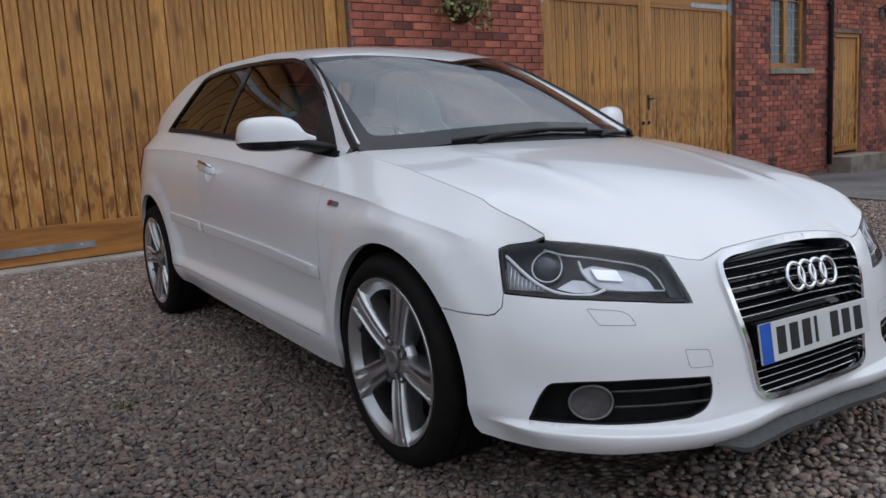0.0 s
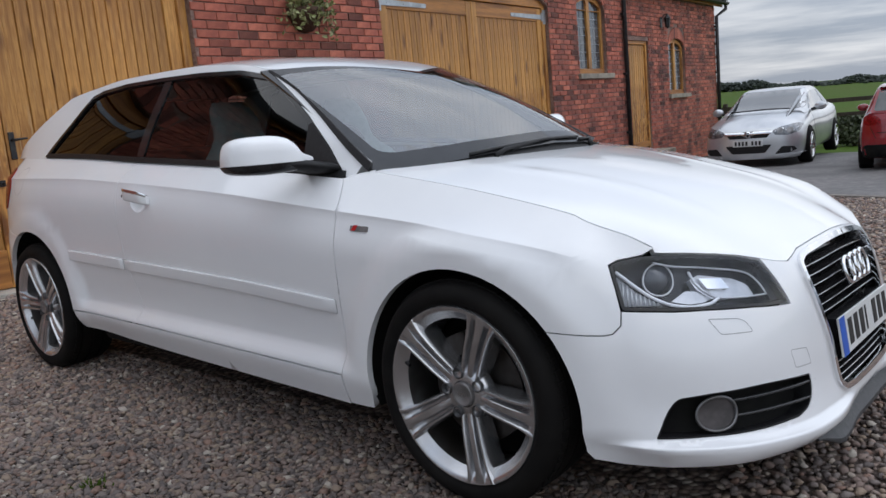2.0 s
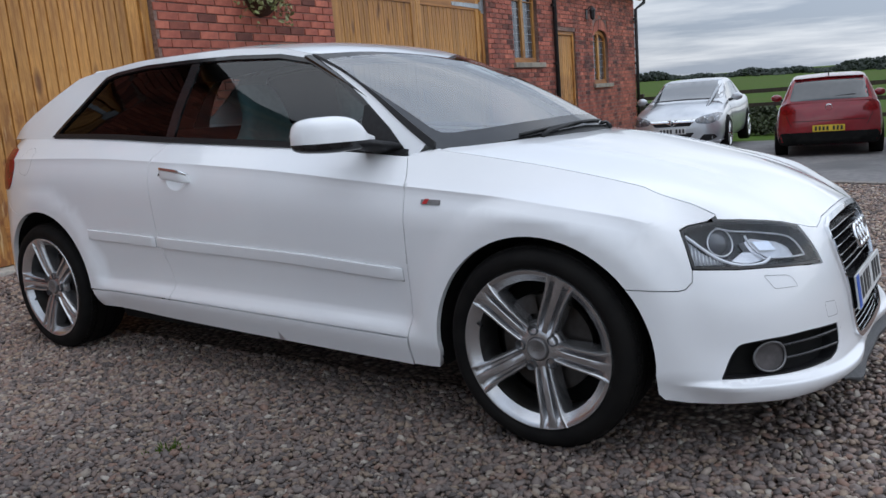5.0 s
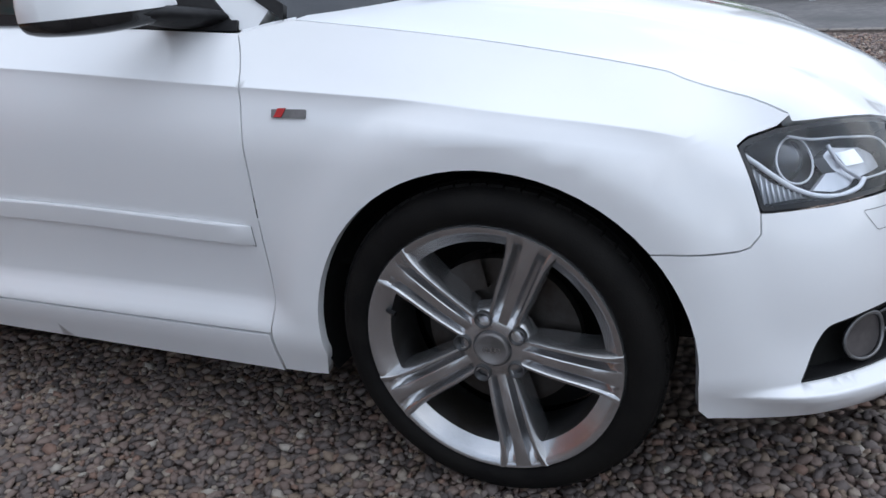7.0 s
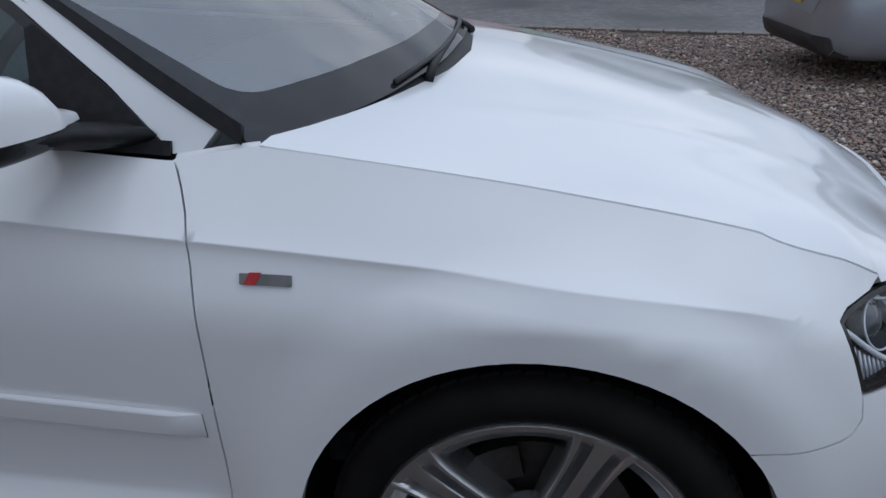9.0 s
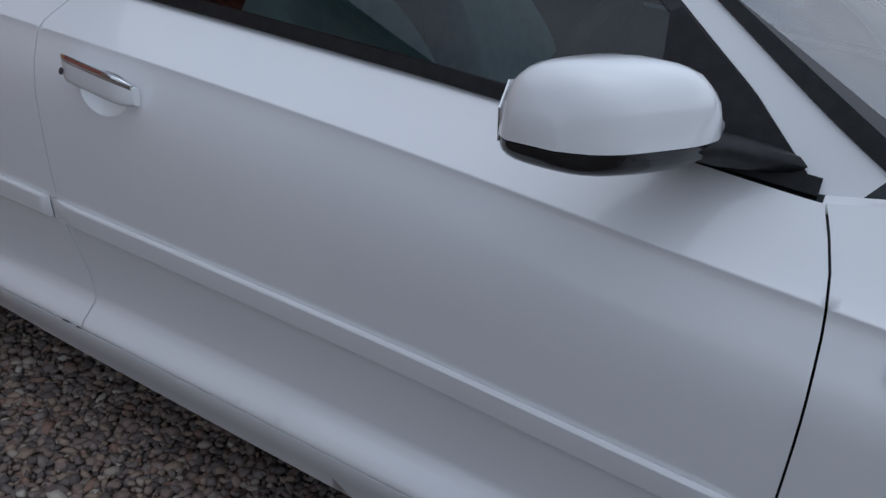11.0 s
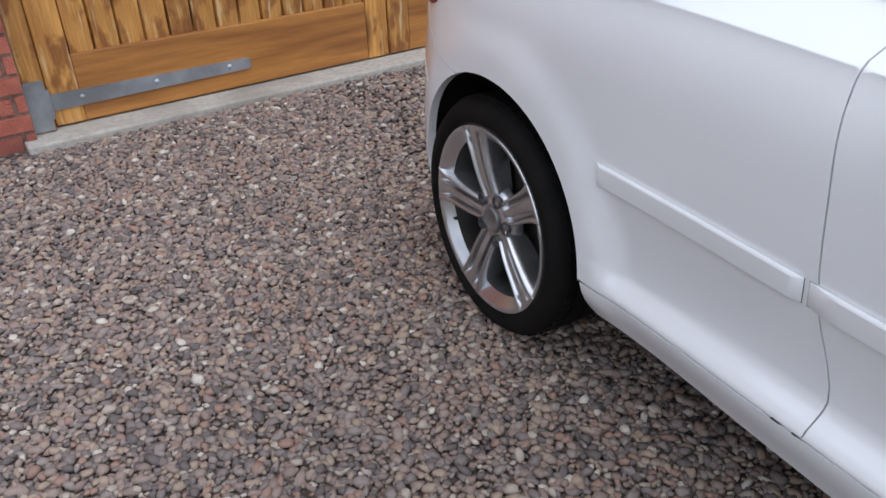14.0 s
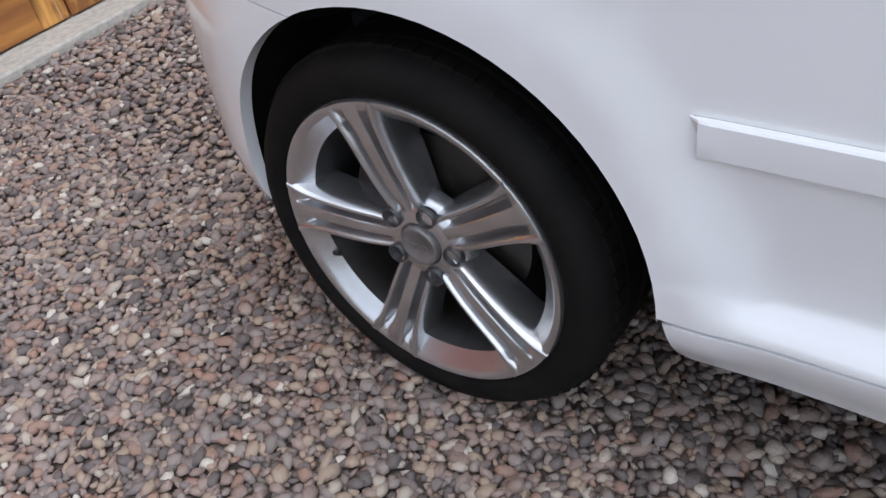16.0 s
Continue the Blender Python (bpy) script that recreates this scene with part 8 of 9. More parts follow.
def road_wheel(parent, at, r, spokes, rim_mat, twin=False):
    bm = bmesh.new()
    rr = r * 0.70
    lathe(bm, [(rr, -0.02), (rr + 0.01, -0.025), (rr + 0.018, -0.012), (rr - 0.01, 0.02), (rr - 0.03, 0.12), (rr - 0.05, 0.12), (rr - 0.03, 0.02), (rr - 0.02, -0.012)], 28, closed=True)
    w = part("wheel", fix(bm), rim_mat, parent, "alloy wheel", smooth=True, local=at)
    bm = bmesh.new()
    lathe(bm, [(rr + 0.008, 0.0), (rr + 0.03, -0.022), (r - 0.03, -0.02), (r - 0.008, 0.0), (r, 0.03), (r, 0.17), (r - 0.02, 0.2), (rr, 0.18)], 32, closed=True)
    part("tyre", fix(bm), RUBBER, w, "black road tyre", smooth=True)
    # a dark disc stands in for the shade behind the spokes
    bm = bmesh.new()
    lathe(bm, [(0.0, 0.045), (rr - 0.02, 0.045)], 24)
    part("wheel_back", fix(bm), DARK, w, "dark space behind the spokes")
    for i in range(spokes):
        for off in ((-0.09, 0.09) if twin else (0.0,)):
            a = 2 * math.pi * i / spokes + off
            bm = bmesh.new()
            c, s = math.cos(a), math.sin(a)
            rings = []
            for q, hw, y in ((0.03, 0.026, 0.008), (rr * 0.6, 0.016 if twin else 0.028, -0.004), (rr - 0.004, 0.014 if twin else 0.03, -0.004)):
                rings.append([(q * c - k * s, y + dy, q * s + k * c) for k, dy in ((-hw, 0.02), (-hw * 0.6, -0.008), (hw * 0.6, -0.008), (hw, 0.02))])
            loft(bm, rings)
            part("spoke", fix(bm), rim_mat, w, "wheel spoke")
    bm = bmesh.new()
    lathe(bm, [(0.0, -0.014), (0.032, -0.012), (0.055, 0.0), (0.06, 0.02)], 16)
    part("hub_cap", fix(bm), rim_mat, w, "wheel centre", smooth=True)


def number_plate(parent, at, mat, label):
    bm = bmesh.new()
    box(bm, -0.006, 0.006, -0.26, 0.26, -0.056, 0.056, 0.004)
    pl = part("number_plate", fix(bm), mat, parent, label, local=at)
    for i in range(7):
        bm = bmesh.new()
        c = -0.205 + i * 0.062 + (0.04 if i > 3 else 0)
        box(bm, 0.006, 0.009, c - 0.018, c + 0.018, -0.037, 0.037)
        part("plate_bar", fix(bm), INK, pl, "plain black bar")


def parked(name, label, at, paint, lower, cabin, wheels, r, arch, category="car"):
    v = thing(name, label, category, at=at)
    lo_bm, up_bm = shell(lower, body_ring, 52), shell(cabin, cabin_ring, 40)
    both = [lo_bm.copy(), up_bm.copy()]
    body = part("body", lo_bm, paint, v, "painted lower body", smooth=True)
    smooth_by_angle(body.data, 50)
    cab = part("cabin", up_bm, paint, v, "painted roof and pillars", smooth=True)
    smooth_by_angle(cab.data, 50)
    S = {k: on_shell(both, k) for k in VIEWS}

    def lay_on(pname, view, outline, mat, plabel="", lift=0.004, depth=0.012, r_=0.02, parent=None, step=0.06):
        return part(pname, skin(pname, rounded(outline, r_), S[view], step=step, depth=depth, lift=lift, gap=0), mat, parent or v, plabel)
    for i, (wx, hub, mat, sp, twin) in enumerate(wheels):
        for s in (-1, 1):
            # a dark patch laid on the body stands in for the arch's shade
            lay_on("wheel_arch", "right" if s < 0 else "left", [(-s * wx + (arch + 0.0) * math.cos(a), r + arch * math.sin(a)) for a in np.linspace(-0.55, math.pi + 0.55, 22)], DARK, "dark wheel arch", lift=0.003, r_=0.005)
            road_wheel(v, pose(wx, s * hub, r, 0, 0, 0 if s < 0 else 180) @ pose(0, 0, 0, 0, 17 * (i + 1)), r, sp, mat, twin)
    return v, lay_on, S


def mirror_pair(v, x, y, z, mat):
    for s in (-1, 1):
        bm = bmesh.new()
        bmesh.ops.create_uvsphere(bm, u_segments=14, v_segments=10, radius=1)
        for p in bm.verts:
            p.co = Vector((x + p.co.x * 0.06 - (0.02 if p.co.x < 0 else 0), s * (y + 0.1) + p.co.y * 0.11, z + p.co.z * 0.075))
        m = part("door_mirror", fix(bm), mat, v, "door mirror", smooth=True)
        bm = bmesh.new()
        tube(bm, [(x, s * (y - 0.06), z - 0.06), (x, s * (y + 0.04), z - 0.03)], 0.025)
        part("mirror_arm", fix(bm), BLACK_PLASTIC, m, "black mirror arm")


# silver coupe by the end of the building, nose towards the court
zc = -0.165
coupe, lay_on, S = parked("silver_coupe", "silver three-door coupe parked by the brick building", pose(-3.52, 10.85, zc, 0, 0, -83) @ Matrix.Scale(0.86, 4), SILVER,
    [(-3.5, 0.55, 0.30, 0.80, 0.02), (-3.42, 0.74, 0.24, 0.93, 0.02), (-3.1, 0.85, 0.2, 0.98, 0.02), (-2.6, 0.875, 0.19, 0.97, 0.02), (-1.3, 0.865, 0.17, 0.92, 0.03), (-0.5, 0.872, 0.17, 0.92, 0.05),
     (0.0, 0.875, 0.17, 0.875, 0.07), (0.45, 0.85, 0.15, 0.79, 0.075), (0.68, 0.80, 0.145, 0.725, 0.06), (0.82, 0.72, 0.145, 0.67, 0.04), (0.88, 0.62, 0.15, 0.635, 0.03), (0.915, 0.47, 0.16, 0.605, 0.02)],
    [(-3.3, 0.55, 0.45, 0.93, 0.97), (-3.05, 0.70, 0.50, 0.93, 1.14), (-2.6, 0.76, 0.54, 0.94, 1.31), (-2.0, 0.78, 0.57, 0.94, 1.385), (-1.5, 0.78, 0.58, 0.93, 1.39), (-1.15, 0.78, 0.585, 0.93, 1.36), (-0.85, 0.78, 0.60, 0.92, 1.255), (-0.45, 0.78, 0.64, 0.90, 1.075), (-0.1, 0.76, 0.68, 0.88, 0.945)],
    [(0.0, 0.885, ALLOY, 5, False), (-2.61, 0.885, ALLOY, 5, False)], 0.315, 0.36)
lay_on("windscreen", "front", [(-0.71, 0.985), (0.71, 0.985), (0.60, 1.335), (-0.60, 1.335)], CAR_GLASS, "wide sloping windscreen", r_=0.04, lift=0.003)
for sd, view in ((1, "left"), (-1, "right")):
    lay_on("side_window", view, [(-sd * -0.55, 0.96), (-sd * -1.95, 0.98), (-sd * -1.95, 1.30), (-sd * -1.35, 1.28), (-sd * -1.0, 1.19)], CAR_GLASS, "door window", r_=0.03)
    lay_on("quarter_window", view, [(-sd * -2.02, 0.98), (-sd * -2.75, 1.03), (-sd * -2.6, 1.19), (-sd * -2.35, 1.28), (-sd * -2.02, 1.30)], CAR_GLASS, "rear quarter window", r_=0.03)
    lay_on("door_joint", view, [(-sd * -0.50, 0.3), (-sd * -0.515, 0.3), (-sd * -0.515, 0.9), (-sd * -0.50, 0.9)], DARK, "door joint", r_=0.001, lift=0.001, depth=0.004)
    s = sd
    head = lay_on("headlamp", "front", [(s * 0.40, 0.645), (s * 0.45, 0.575), (s * 0.66, 0.555), (s * 0.80, 0.605), (s * 0.825, 0.725), (s * 0.75, 0.75), (s * 0.52, 0.70)], LAMP_CLEAR, "large clear headlamp", r_=0.03, step=0.04)
    for q in (0.53, 0.68):
        lay_on("bulb_bowl", "front", [(s * q + 0.05 * math.cos(a), 0.64 + 0.05 * math.sin(a)) for a in np.linspace(0, 6.283, 15)[:-1]], BARREL, "dull silver bulb bowl", r_=0.004, lift=0.007, parent=head, step=0.03)
    lay_on("fog_recess", "front", [(s * 0.45, 0.24), (s * 0.56, 0.37), (s * 0.74, 0.36), (s * 0.78, 0.30), (s * 0.68, 0.25)], BLACK_PLASTIC, "dark fog lamp recess", r_=0.02, step=0.04)
    lay_on("bumper_lip", "front", [(s * 0.46, 0.215), (s * 0.60, 0.24), (s * 0.84, 0.235), (s * 0.84, 0.185), (s * 0.46, 0.185)], SILVER, "lower bumper lip", r_=0.01, lift=0.03, depth=0.03, step=0.05)
lay_on("grille", "front", [(-0.40, 0.64), (-0.32, 0.535), (0.32, 0.535), (0.40, 0.64), (0.36, 0.648), (-0.36, 0.648)], BLACK_PLASTIC, "black upper grille", r_=0.015, step=0.04)
for s in (-1, 1):
    lay_on("grille_bar", "front", [(s * 0.42, 0.64), (s * 0.40, 0.60), (s * 0.12, 0.60), (s * 0.02, 0.555), (s * 0.02, 0.61), (s * 0.10, 0.64)], CHROME, "chrome grille bar", r_=0.008, lift=0.014, step=0.03)
bm = bmesh.new()
lathe(bm, [(0.0, -0.012), (0.045, -0.012), (0.058, 0.0), (0.058, 0.012)], 20)
part("bonnet_emblem", fix(bm), CHROME, coupe, "plain round chrome emblem", smooth=True, local=pose(0.935, 0, 0.60, 0, 0, 90))
lay_on("lower_intake", "front", [(-0.40, 0.41), (-0.28, 0.265), (0.28, 0.265), (0.40, 0.41)], BLACK_PLASTIC, "black lower intake", r_=0.03, step=0.04)
number_plate(coupe, pose(0.95, 0, 0.45), PLATE_WHITE, "white number plate with plain dark bars")
mirror_pair(coupe, -0.62, 0.84, 0.99, SILVER)
bm = bmesh.new()
tube(bm, [(-0.12, 0.5, 0.99), (-0.08, 0.1, 1.005), (-0.10, -0.55, 0.985)], 0.012)
part("wiper", fix(bm), BLACK_PLASTIC, coupe, "black wiper")

# red hatchback, tail towards the court
zr = -0.16
red, lay_on, S = parked("red_hatchback", "dark red hatchback parked tail first on grey paving", pose(-0.935, 9.05, zr, 0, 0, 100.5) @ pose(3.345 * 0.755, 0, 0) @ Matrix.Scale(0.755, 4), RED_PAINT,
    [(-3.33, 0.62, 0.33, 0.90, 0.01), (-3.30, 0.74, 0.27, 1.0, 0.01), (-3.2, 0.83, 0.23, 1.02, 0.01), (-2.9, 0.875, 0.2, 1.01, 0.01), (-2.58, 0.88, 0.19, 1.0, 0.01), (-1.3, 0.875, 0.17, 0.96, 0.02), (-0.5, 0.878, 0.17, 0.93, 0.03),
     (0.0, 0.88, 0.18, 0.88, 0.06), (0.45, 0.85, 0.17, 0.79, 0.06), (0.75, 0.72, 0.17, 0.70, 0.04), (0.86, 0.5, 0.2, 0.62, 0.02)],
    [(-3.28, 0.73, 0.60, 0.98, 1.03), (-3.1, 0.77, 0.60, 0.98, 1.26), (-2.95, 0.785, 0.60, 0.98, 1.425), (-2.6, 0.79, 0.60, 0.98, 1.465), (-1.7, 0.80, 0.61, 0.96, 1.485), (-1.1, 0.80, 0.61, 0.94, 1.44), (-0.75, 0.80, 0.63, 0.92, 1.26), (-0.35, 0.79, 0.67, 0.90, 1.05), (-0.05, 0.77, 0.70, 0.88, 0.92)],
    [(0.0, 0.885, ALLOY, 7, False), (-2.58, 0.885, ALLOY, 7, False)], 0.315, 0.36)
lay_on("rear_window", "rear", [(-0.64, 1.03), (0.64, 1.03), (0.555, 1.37), (-0.555, 1.37)], CAR_GLASS, "dark tailgate window", r_=0.05)
for s in (-1, 1):
    lp = lay_on("tail_lamp", "rear", [(s * 0.53, 0.81), (s * 0.74, 0.79), (s * 0.80, 0.86), (s * 0.785, 0.955), (s * 0.62, 0.965), (s * 0.54, 0.90)], TAIL_RED, "rounded red tail lamp", r_=0.04, step=0.04)
    for q, rad in ((0.60, 0.04), (0.70, 0.05)):
        lay_on("lamp_bowl", "rear", [(s * q + rad * math.cos(a), 0.87 + rad * math.sin(a)) for a in np.linspace(0, 6.283, 15)[:-1]], LAMP_CLEAR if q < 0.6 else TAIL_RED, "round lamp chamber", r_=0.004, lift=0.008, parent=lp, step=0.03)
    lay_on("side_window", "left" if s > 0 else "right", [(-s * -0.6, 0.97), (-s * -1.8, 1.0), (-s * -1.8, 1.37), (-s * -1.25, 1.36), (-s * -0.95, 1.24)], CAR_GLASS, "door window", r_=0.03)
    lay_on("quarter_window", "left" if s > 0 else "right", [(-s * -1.88, 1.0), (-s * -2.75, 1.03), (-s * -2.6, 1.30), (-s * -1.88, 1.37)], CAR_GLASS, "rear side window", r_=0.03)
    lay_on("tailgate_joint", "rear", [(s * 0.60, 0.57), (s * 0.61, 0.57), (s * 0.70, 0.78), (s * 0.69, 0.78)], DARK, "tailgate joint", r_=0.001, lift=0.001, depth=0.004, step=0.03)
    bm = bmesh.new()
    lathe(bm, [(0.0, -0.01), (0.02, -0.01), (0.026, 0.0), (0.026, 0.1)], 12)
    part("exhaust_tip", fix(bm), STEEL_DARK, red, "dull exhaust tip", smooth=True, local=pose(-3.3, 0.45 + 0.04 * s, 0.24, 0, 0, -90))
lay_on("rear_bumper", "rear", [(-0.80, 0.25), (0.80, 0.25), (0.82, 0.36), (0.78, 0.47), (-0.78, 0.47), (-0.82, 0.36)], DARK, "black lower bumper", r_=0.04, lift=0.012)
lay_on("tailgate_step", "rear", [(-0.62, 0.665), (0.62, 0.665), (0.62, 0.675), (-0.62, 0.675)], DARK, "shadow joint in the tailgate", r_=0.001, lift=0.001, depth=0.004)
bm = bmesh.new()
lathe(bm, [(0.0, -0.014), (0.05, -0.012), (0.062, 0.0), (0.062, 0.02)], 24)
part("tailgate_emblem", fix(bm), CHROME, red, "plain round chrome emblem", smooth=True, local=pose(-3.325, 0, 0.90, 0, 0, -90))
number_plate(red, pose(-3.345, 0, 0.535, 0, 0, 180), PLATE_YELLOW, "yellow number plate with plain dark bars")
bm = bmesh.new()
loft(bm, [[(-3.02, y, 1.435 - 0.03 * abs(y)), (-2.85, y, 1.46 - 0.03 * abs(y)), (-2.85, y, 1.43 - 0.03 * abs(y)), (-3.0, y, 1.415 - 0.03 * abs(y))] for y in (-0.56, -0.3, 0, 0.3, 0.56)])
part("roof_spoiler", fix(bm), RED_PAINT, red, "small roof spoiler")
bm = bmesh.new()
tube(bm, [(-2.7, 0, 1.46), (-2.78, 0, 1.52)], [0.012, 0.006])
part("aerial", fix(bm), BLACK_PLASTIC, red, "short black roof aerial")
bm = bmesh.new()
tube(bm, [(-3.24, 0.02, 1.07), (-3.23, -0.42, 1.10)], 0.01)
part("rear_wiper", fix(bm), BLACK_PLASTIC, red, "black rear wiper")
mirror_pair(red, -0.6, 0.86, 1.03, RED_PAINT)

# silver-blue saloon, seen by its tail
saloon, lay_on, S = parked("silver_saloon", "silver-blue four-door saloon parked on the gravel edge", pose(2.17, 3.92, -0.055, 0, 0, 10) @ pose(2.76 * 0.70, 0, 0) @ Matrix.Scale(0.70, 4), SILVER_BLUE,
    [(-3.82, 0.52, 0.36, 0.90, 0.01), (-3.78, 0.70, 0.29, 1.00, 0.01), (-3.68, 0.80, 0.25, 1.045, 0.015), (-3.4, 0.87, 0.22, 1.06, 0.02), (-2.76, 0.905, 0.2, 1.03, 0.02), (-1.4, 0.9, 0.18, 0.97, 0.02), (-0.5, 0.905, 0.18, 0.93, 0.03),
     (0.0, 0.908, 0.19, 0.87, 0.06), (0.45, 0.87, 0.18, 0.78, 0.06), (0.7, 0.74, 0.18, 0.69, 0.04), (0.78, 0.5, 0.21, 0.62, 0.02)],
    [(-3.3, 0.72, 0.60, 1.02, 1.07), (-3.0, 0.77, 0.58, 1.01, 1.17), (-2.6, 0.79, 0.57, 1.0, 1.33), (-2.1, 0.80, 0.58, 0.98, 1.41), (-1.5, 0.81, 0.59, 0.96, 1.42), (-1.1, 0.81, 0.6, 0.94, 1.36), (-0.6, 0.80, 0.64, 0.92, 1.14), (-0.15, 0.78, 0.69, 0.88, 0.93)],
    [(0.0, 0.912, ALLOY, 10, False), (-2.76, 0.912, ALLOY, 10, True)], 0.325, 0.37)
lay_on("rear_window", "rear", [(-0.62, 1.08), (0.62, 1.08), (0.52, 1.36), (-0.52, 1.36)], CAR_GLASS, "sloping rear window", r_=0.04)
for s in (-1, 1):
    side_name = "left" if s > 0 else "right"
    lp = lay_on("tail_lamp", "rear", [(s * 0.53, 0.765), (s * 0.80, 0.745), (s * 0.83, 0.82), (s * 0.79, 0.965), (s * 0.67, 0.955), (s * 0.65, 0.865), (s * 0.53, 0.845)], TAIL_RED, "red wraparound tail lamp", r_=0.03, lift=0.006, step=0.04)
    lay_on("lamp_side", side_name, [(-s * -3.50, 0.82), (-s * -3.54, 0.75), (-s * -3.72, 0.75), (-s * -3.72, 0.955), (-s * -3.60, 0.955)], TAIL_RED, "side of the tail lamp", r_=0.03, lift=0.005, parent=lp, step=0.04)
    lay_on("side_window", side_name, [(-s * -0.7, 0.985), (-s * -1.55, 1.01), (-s * -1.55, 1.34), (-s * -1.25, 1.33), (-s * -0.95, 1.2)], CAR_GLASS, "front door window", r_=0.03)
    lay_on("rear_side_window", side_name, [(-s * -1.62, 1.02), (-s * -2.75, 1.06), (-s * -2.5, 1.25), (-s * -2.2, 1.34), (-s * -1.62, 1.35)], CAR_GLASS, "rear door window", r_=0.03)
    lay_on("wing_joint", side_name, [(-s * -3.15, 0.845), (-s * -3.50, 0.86), (-s * -3.50, 0.866), (-s * -3.15, 0.852)], DARK, "fine joint above the bumper", r_=0.001, lift=0.001, depth=0.004, step=0.04)
    lay_on("fuel_flap_joint" if s < 0 else "door_joint", side_name, [(-s * -2.62, 0.86), (-s * -2.63, 0.86), (-s * -2.63, 0.97), (-s * -2.62, 0.97)], DARK, "fine panel joint", r_=0.001, lift=0.001, depth=0.004)
lay_on("boot_panel", "rear", [(-0.48, 0.60), (0.48, 0.60), (0.56, 0.74), (0.56, 0.82), (-0.56, 0.82), (-0.56, 0.74)], SILVER_BLUE, "recessed boot panel", r_=0.03, lift=0.006)
number_plate(saloon, pose(-3.84, 0, 0.72, 0, 0, 180), PLATE_YELLOW, "yellow number plate with plain dark bars")
lay_on("diffuser", "rear", [(-0.76, 0.27), (0.76, 0.27), (0.70, 0.43), (-0.70, 0.43)], DARK_GREY, "dark grey lower bumper insert", r_=0.03, lift=0.01)
bm = bmesh.new()
loft(bm, [[(-3.80 + 0.12 * abs(y) ** 2, y, 1.05 - 0.02 * abs(y)), (-3.62, y, 1.075 - 0.02 * abs(y)), (-3.62, y, 1.04 - 0.02 * abs(y)), (-3.76 + 0.12 * abs(y) ** 2, y, 1.03 - 0.02 * abs(y))] for y in (-0.72, -0.4, 0, 0.4, 0.72)])
part("boot_lip", fix(bm), SILVER_BLUE, saloon, "boot lid lip")

# white caravan, its drawbar towards the court
van = thing("caravan", "white touring caravan on lowered corner steadies", "caravan", at=pose(1.36, 8.45, -0.15, 0, 0, -84) @ Matrix.Scale(SMALL, 4))
bm = bmesh.new()
prof = [(0.03, 0.33), (0.05, 0.9), (-0.04, 1.35), (-0.28, 1.95), (-0.55, 2.35), (-0.95, 2.5), (-5.1, 2.5), (-5.35, 2.3), (-5.45, 1.2), (-5.4, 0.33), (-4.2, 0.30), (-0.2, 0.30)]
pr = rounded(prof, 0.12)
loft(bm, [[(x * k0 + (1 - k0) * -2.7, y, z) for x, z in pr] for y, k0 in ((-1.1, 0.985), (-1.06, 1.0), (0, 1.0), (1.06, 1.0), (1.1, 0.985))])
part("body", fix(bm), VAN_WHITE, van, "ribbed white panel body", smooth=True)
smooth_by_angle(van.children[0].data, 35)


def van_panel(name, x0, x1, y0, y1, z0, z1, mat, label, bevel=0.01):
    bm = bmesh.new()
    box(bm, x0, x1, y0, y1, z0, z1, bevel)
    return part(name, fix(bm), mat, van, label)


van_panel("front_rail", 0.035, 0.075, -1.09, 1.09, 0.30, 0.40, VAN_WHITE, "pale lower edge rail")
van_panel("locker_door", 0.05, 0.075, -0.78, -0.12, 0.46, 0.92, VAN_WHITE, "front locker door")
van_panel("locker_door", 0.05, 0.075, 0.12, 0.78, 0.46, 0.92, VAN_WHITE, "front locker door")
for y in (-1.04, 1.04):
    van_panel("corner_trim", 0.0, 0.06, y - 0.03, y + 0.03, 0.42, 1.3, VAN_WHITE, "corner trim", 0.015)
for y0, y1 in ((-0.95, -0.34), (-0.30, 0.30), (0.34, 0.95)):
    bm = bmesh.new()
    loft(bm, [[(-0.03 - 0.385 * (z - 1.38), y0, z), (-0.03 - 0.385 * (z - 1.38), y1, z), (0.0 - 0.385 * (z - 1.38), y1, z), (0.0 - 0.385 * (z - 1.38), y0, z)] for z in (1.42, 1.65, 1.9)])
    part("front_window", fix(bm), CAR_GLASS, van, "tinted front window")
for s in (-1, 1):
    bm = bmesh.new()
    tube(bm, [(0.0, s * 0.55, 0.32), (0.55, s * 0.28, 0.36), (1.25, 0.0, 0.40)], 0.035)
    part("drawbar", fix(bm), GALV, van, "galvanised drawbar")
    bm = bmesh.new()
    loft(bm, [[(x - 0.02, y - 0.04, z), (x + 0.02, y - 0.04, z), (x + 0.02, y + 0.04, z), (x - 0.02, y + 0.04, z)] for x, y, z in ((-0.30, s * 0.80, 0.31), (0.18, s * 1.0, 0.03))])
    st = part("corner_steady", fix(bm), GALV, van, "lowered corner steady leg")
    bm = bmesh.new()
    box(bm, 0.10, 0.26, s * 1.0 - 0.07, s * 1.0 + 0.07, 0.0, 0.025, 0.004)
    part("steady_foot", fix(bm), GALV, st, "flat steady foot")
    road_wheel(van, pose(-2.6, s * 1.0, 0.31, 0, 0, 0 if s < 0 else 180), 0.31, 8, ALLOY)
bm = bmesh.new()
tube(bm, [(0.95, 0.12, 0.05), (0.95, 0.12, 0.85)], 0.028)
jw = part("jockey_post", fix(bm), GALV, van, "jockey wheel post")
bm = bmesh.new()
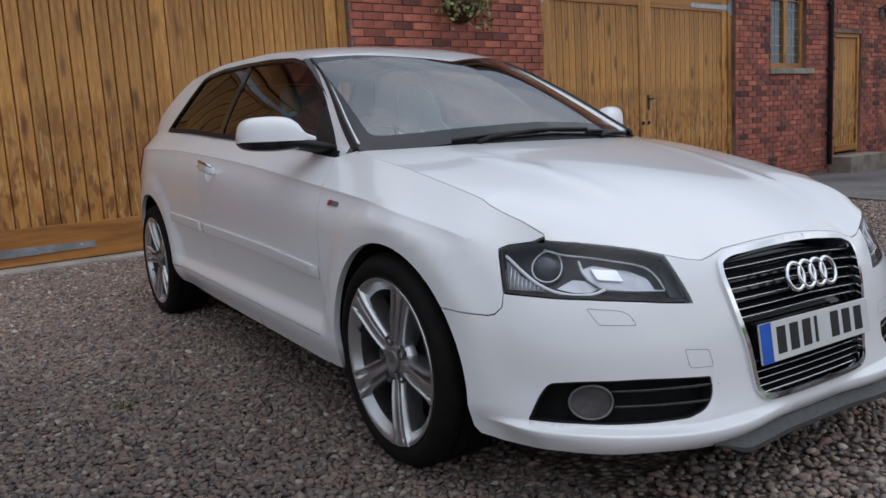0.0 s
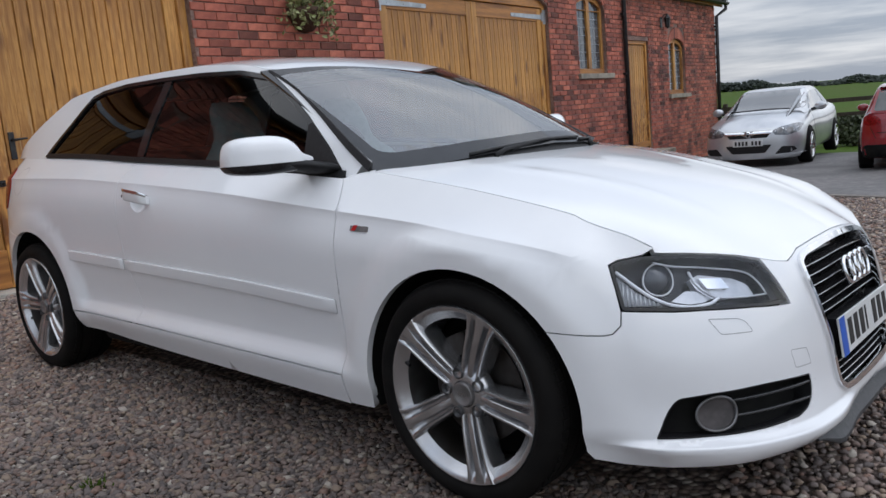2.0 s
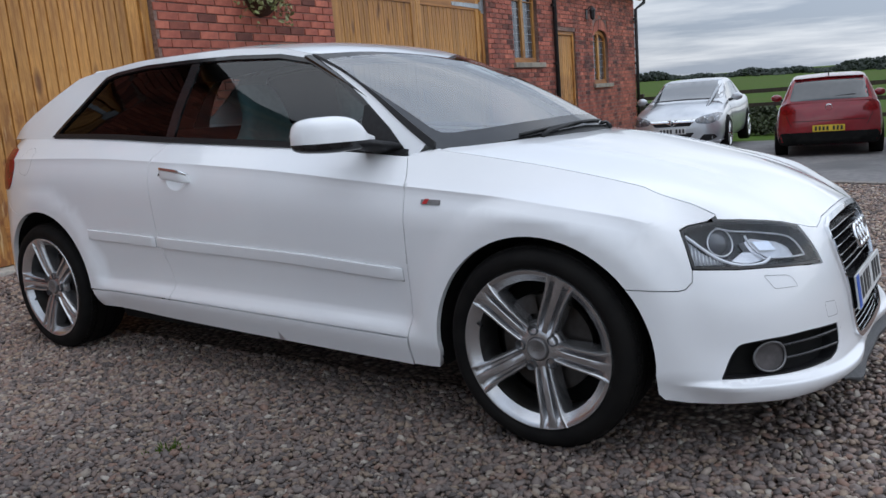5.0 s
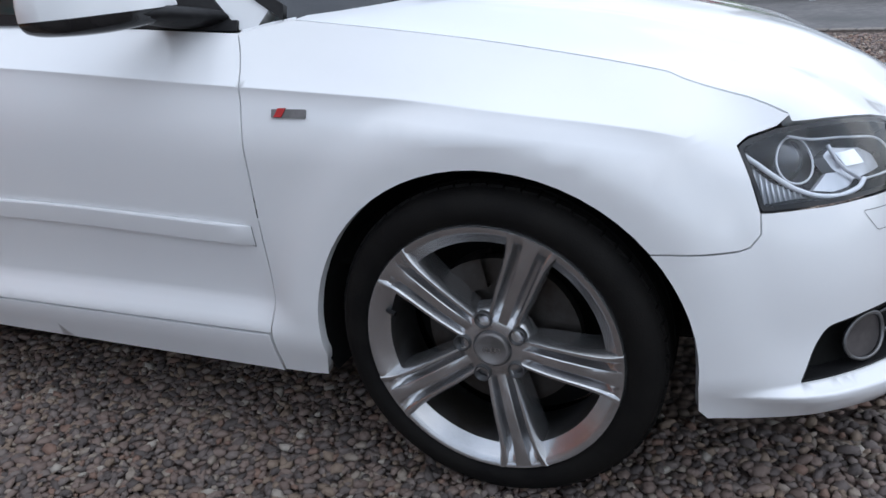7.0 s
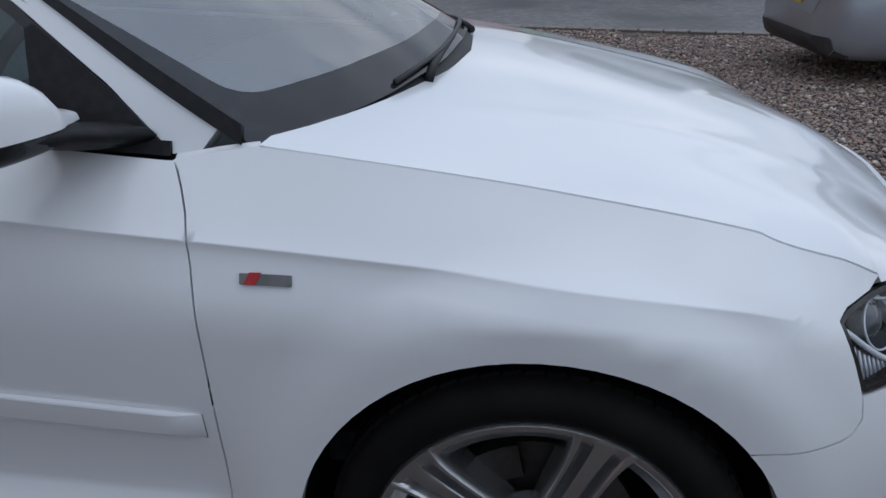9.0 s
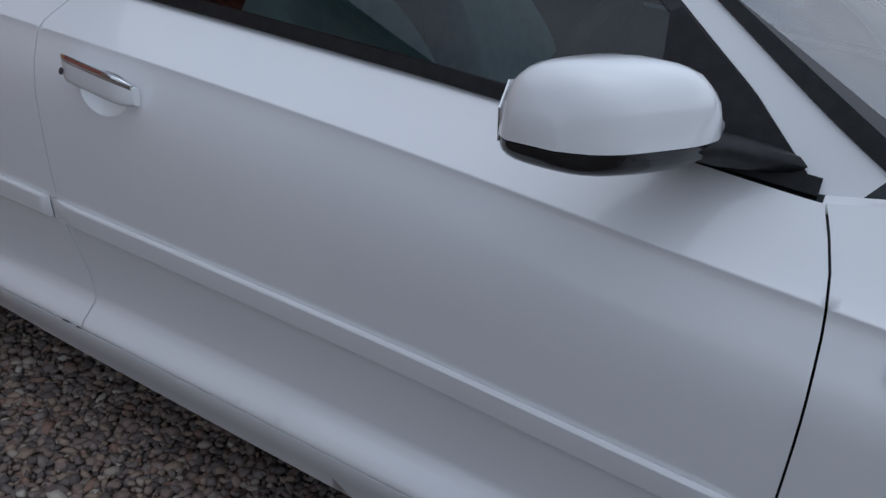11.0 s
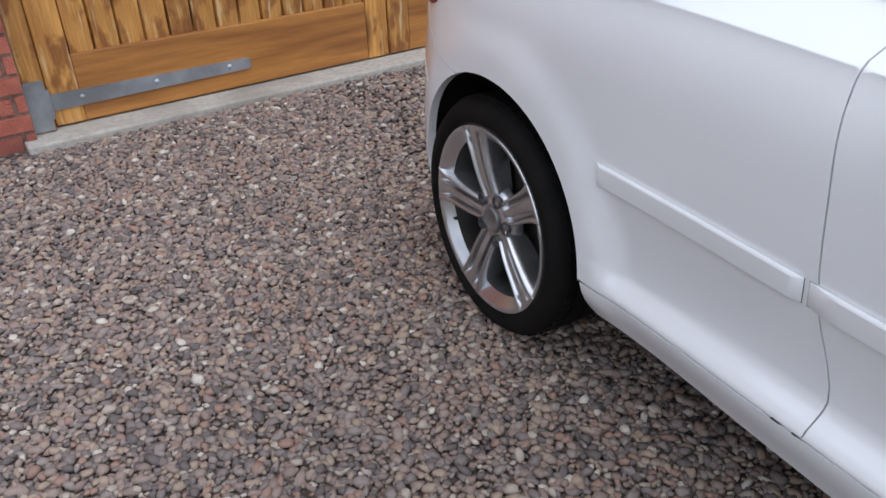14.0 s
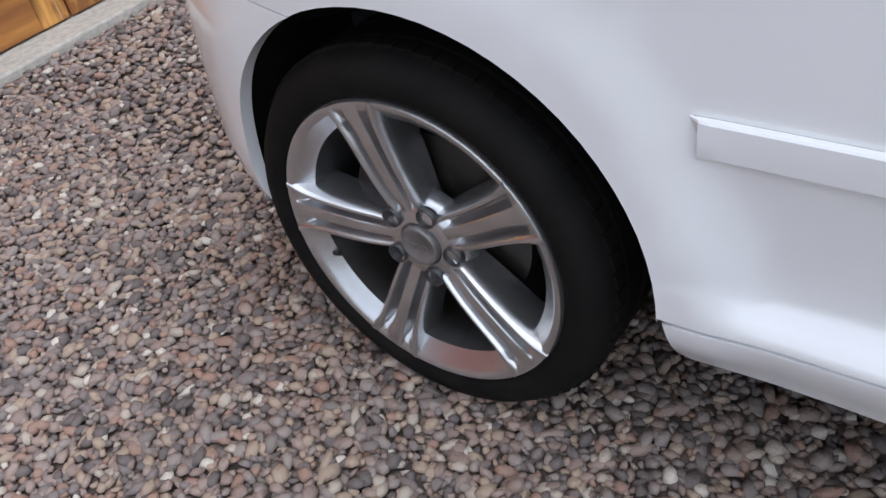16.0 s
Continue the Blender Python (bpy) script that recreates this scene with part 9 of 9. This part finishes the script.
lathe(bm, [(0.0, -0.03), (0.08, -0.03), (0.1, -0.015), (0.1, 0.015), (0.08, 0.03), (0.0, 0.03)], 20)
part("jockey_wheel", fix(bm), RUBBER, jw, "small jockey wheel", smooth=True, local=pose(0.97, 0.12, 0.10))
bm = bmesh.new()
box(bm, 0.75, 1.30, -0.10, 0.10, 0.36, 0.48, 0.03)
part("hitch_cover", fix(bm), VAN_WHITE, van, "pale hitch cover")
bm = bmesh.new()
tube(bm, [(1.15, 0, 0.45), (1.38, 0, 0.47), (1.45, 0, 0.44)], [0.05, 0.055, 0.04])
hi = part("coupling", fix(bm), GALV, van, "tow coupling head")
bm = bmesh.new()
tube(bm, [(1.1, 0, 0.5), (0.85, 0.03, 0.78), (0.60, 0.02, 0.95)], [0.03, 0.028, 0.03])
part("hitch_handle", fix(bm), VAN_WHITE, hi, "pale raised handle")
bm = bmesh.new()
tube(bm, [(0.1, -0.12, 0.9), (0.4, -0.14, 0.62), (0.8, -0.06, 0.5), (1.05, -0.08, 0.38), (0.9, -0.02, 0.34)], 0.012)
part("cable", fix(bm), VAN_WHITE, van, "coiled pale cable")

# dark rubble wall beyond the caravan
RUBBLE = material("dark_rubble", (0.11, 0.085, 0.065), 0.95, grain=(0.16, 0.12, 0.09), grain_scale=9, stain=(0.06, 0.05, 0.04), stain_scale=2, bump=0.9, bump_scale=14)
bm = bmesh.new()
rw_ = random.Random(5)
box(bm, 0, 4.2, 0, 0.35, -0.2, 1.15)
bmesh.ops.subdivide_edges(bm, edges=bm.edges[:], cuts=9, use_grid_fill=True)
for v_ in bm.verts:
    v_.co += Vector((rw_.gauss(0, 0.008), rw_.gauss(0, 0.02), rw_.gauss(0, 0.008)))
gw = part("garden_wall", fix(bm), RUBBLE, None, local=pose(2.6, 9.3, -0.15, 0, 0, -14))
tagged(gw, "dark brown rubble garden wall behind the caravan", "wall", kind="structure")

# ---------------------------------------------------------------- the bricks of the pier that the court passes nearest
for i in near:
    p, q, z, y = bricks[i]
    part("brick", brick_mesh(q - p), None, wall_main, local=pose(p, y, z))
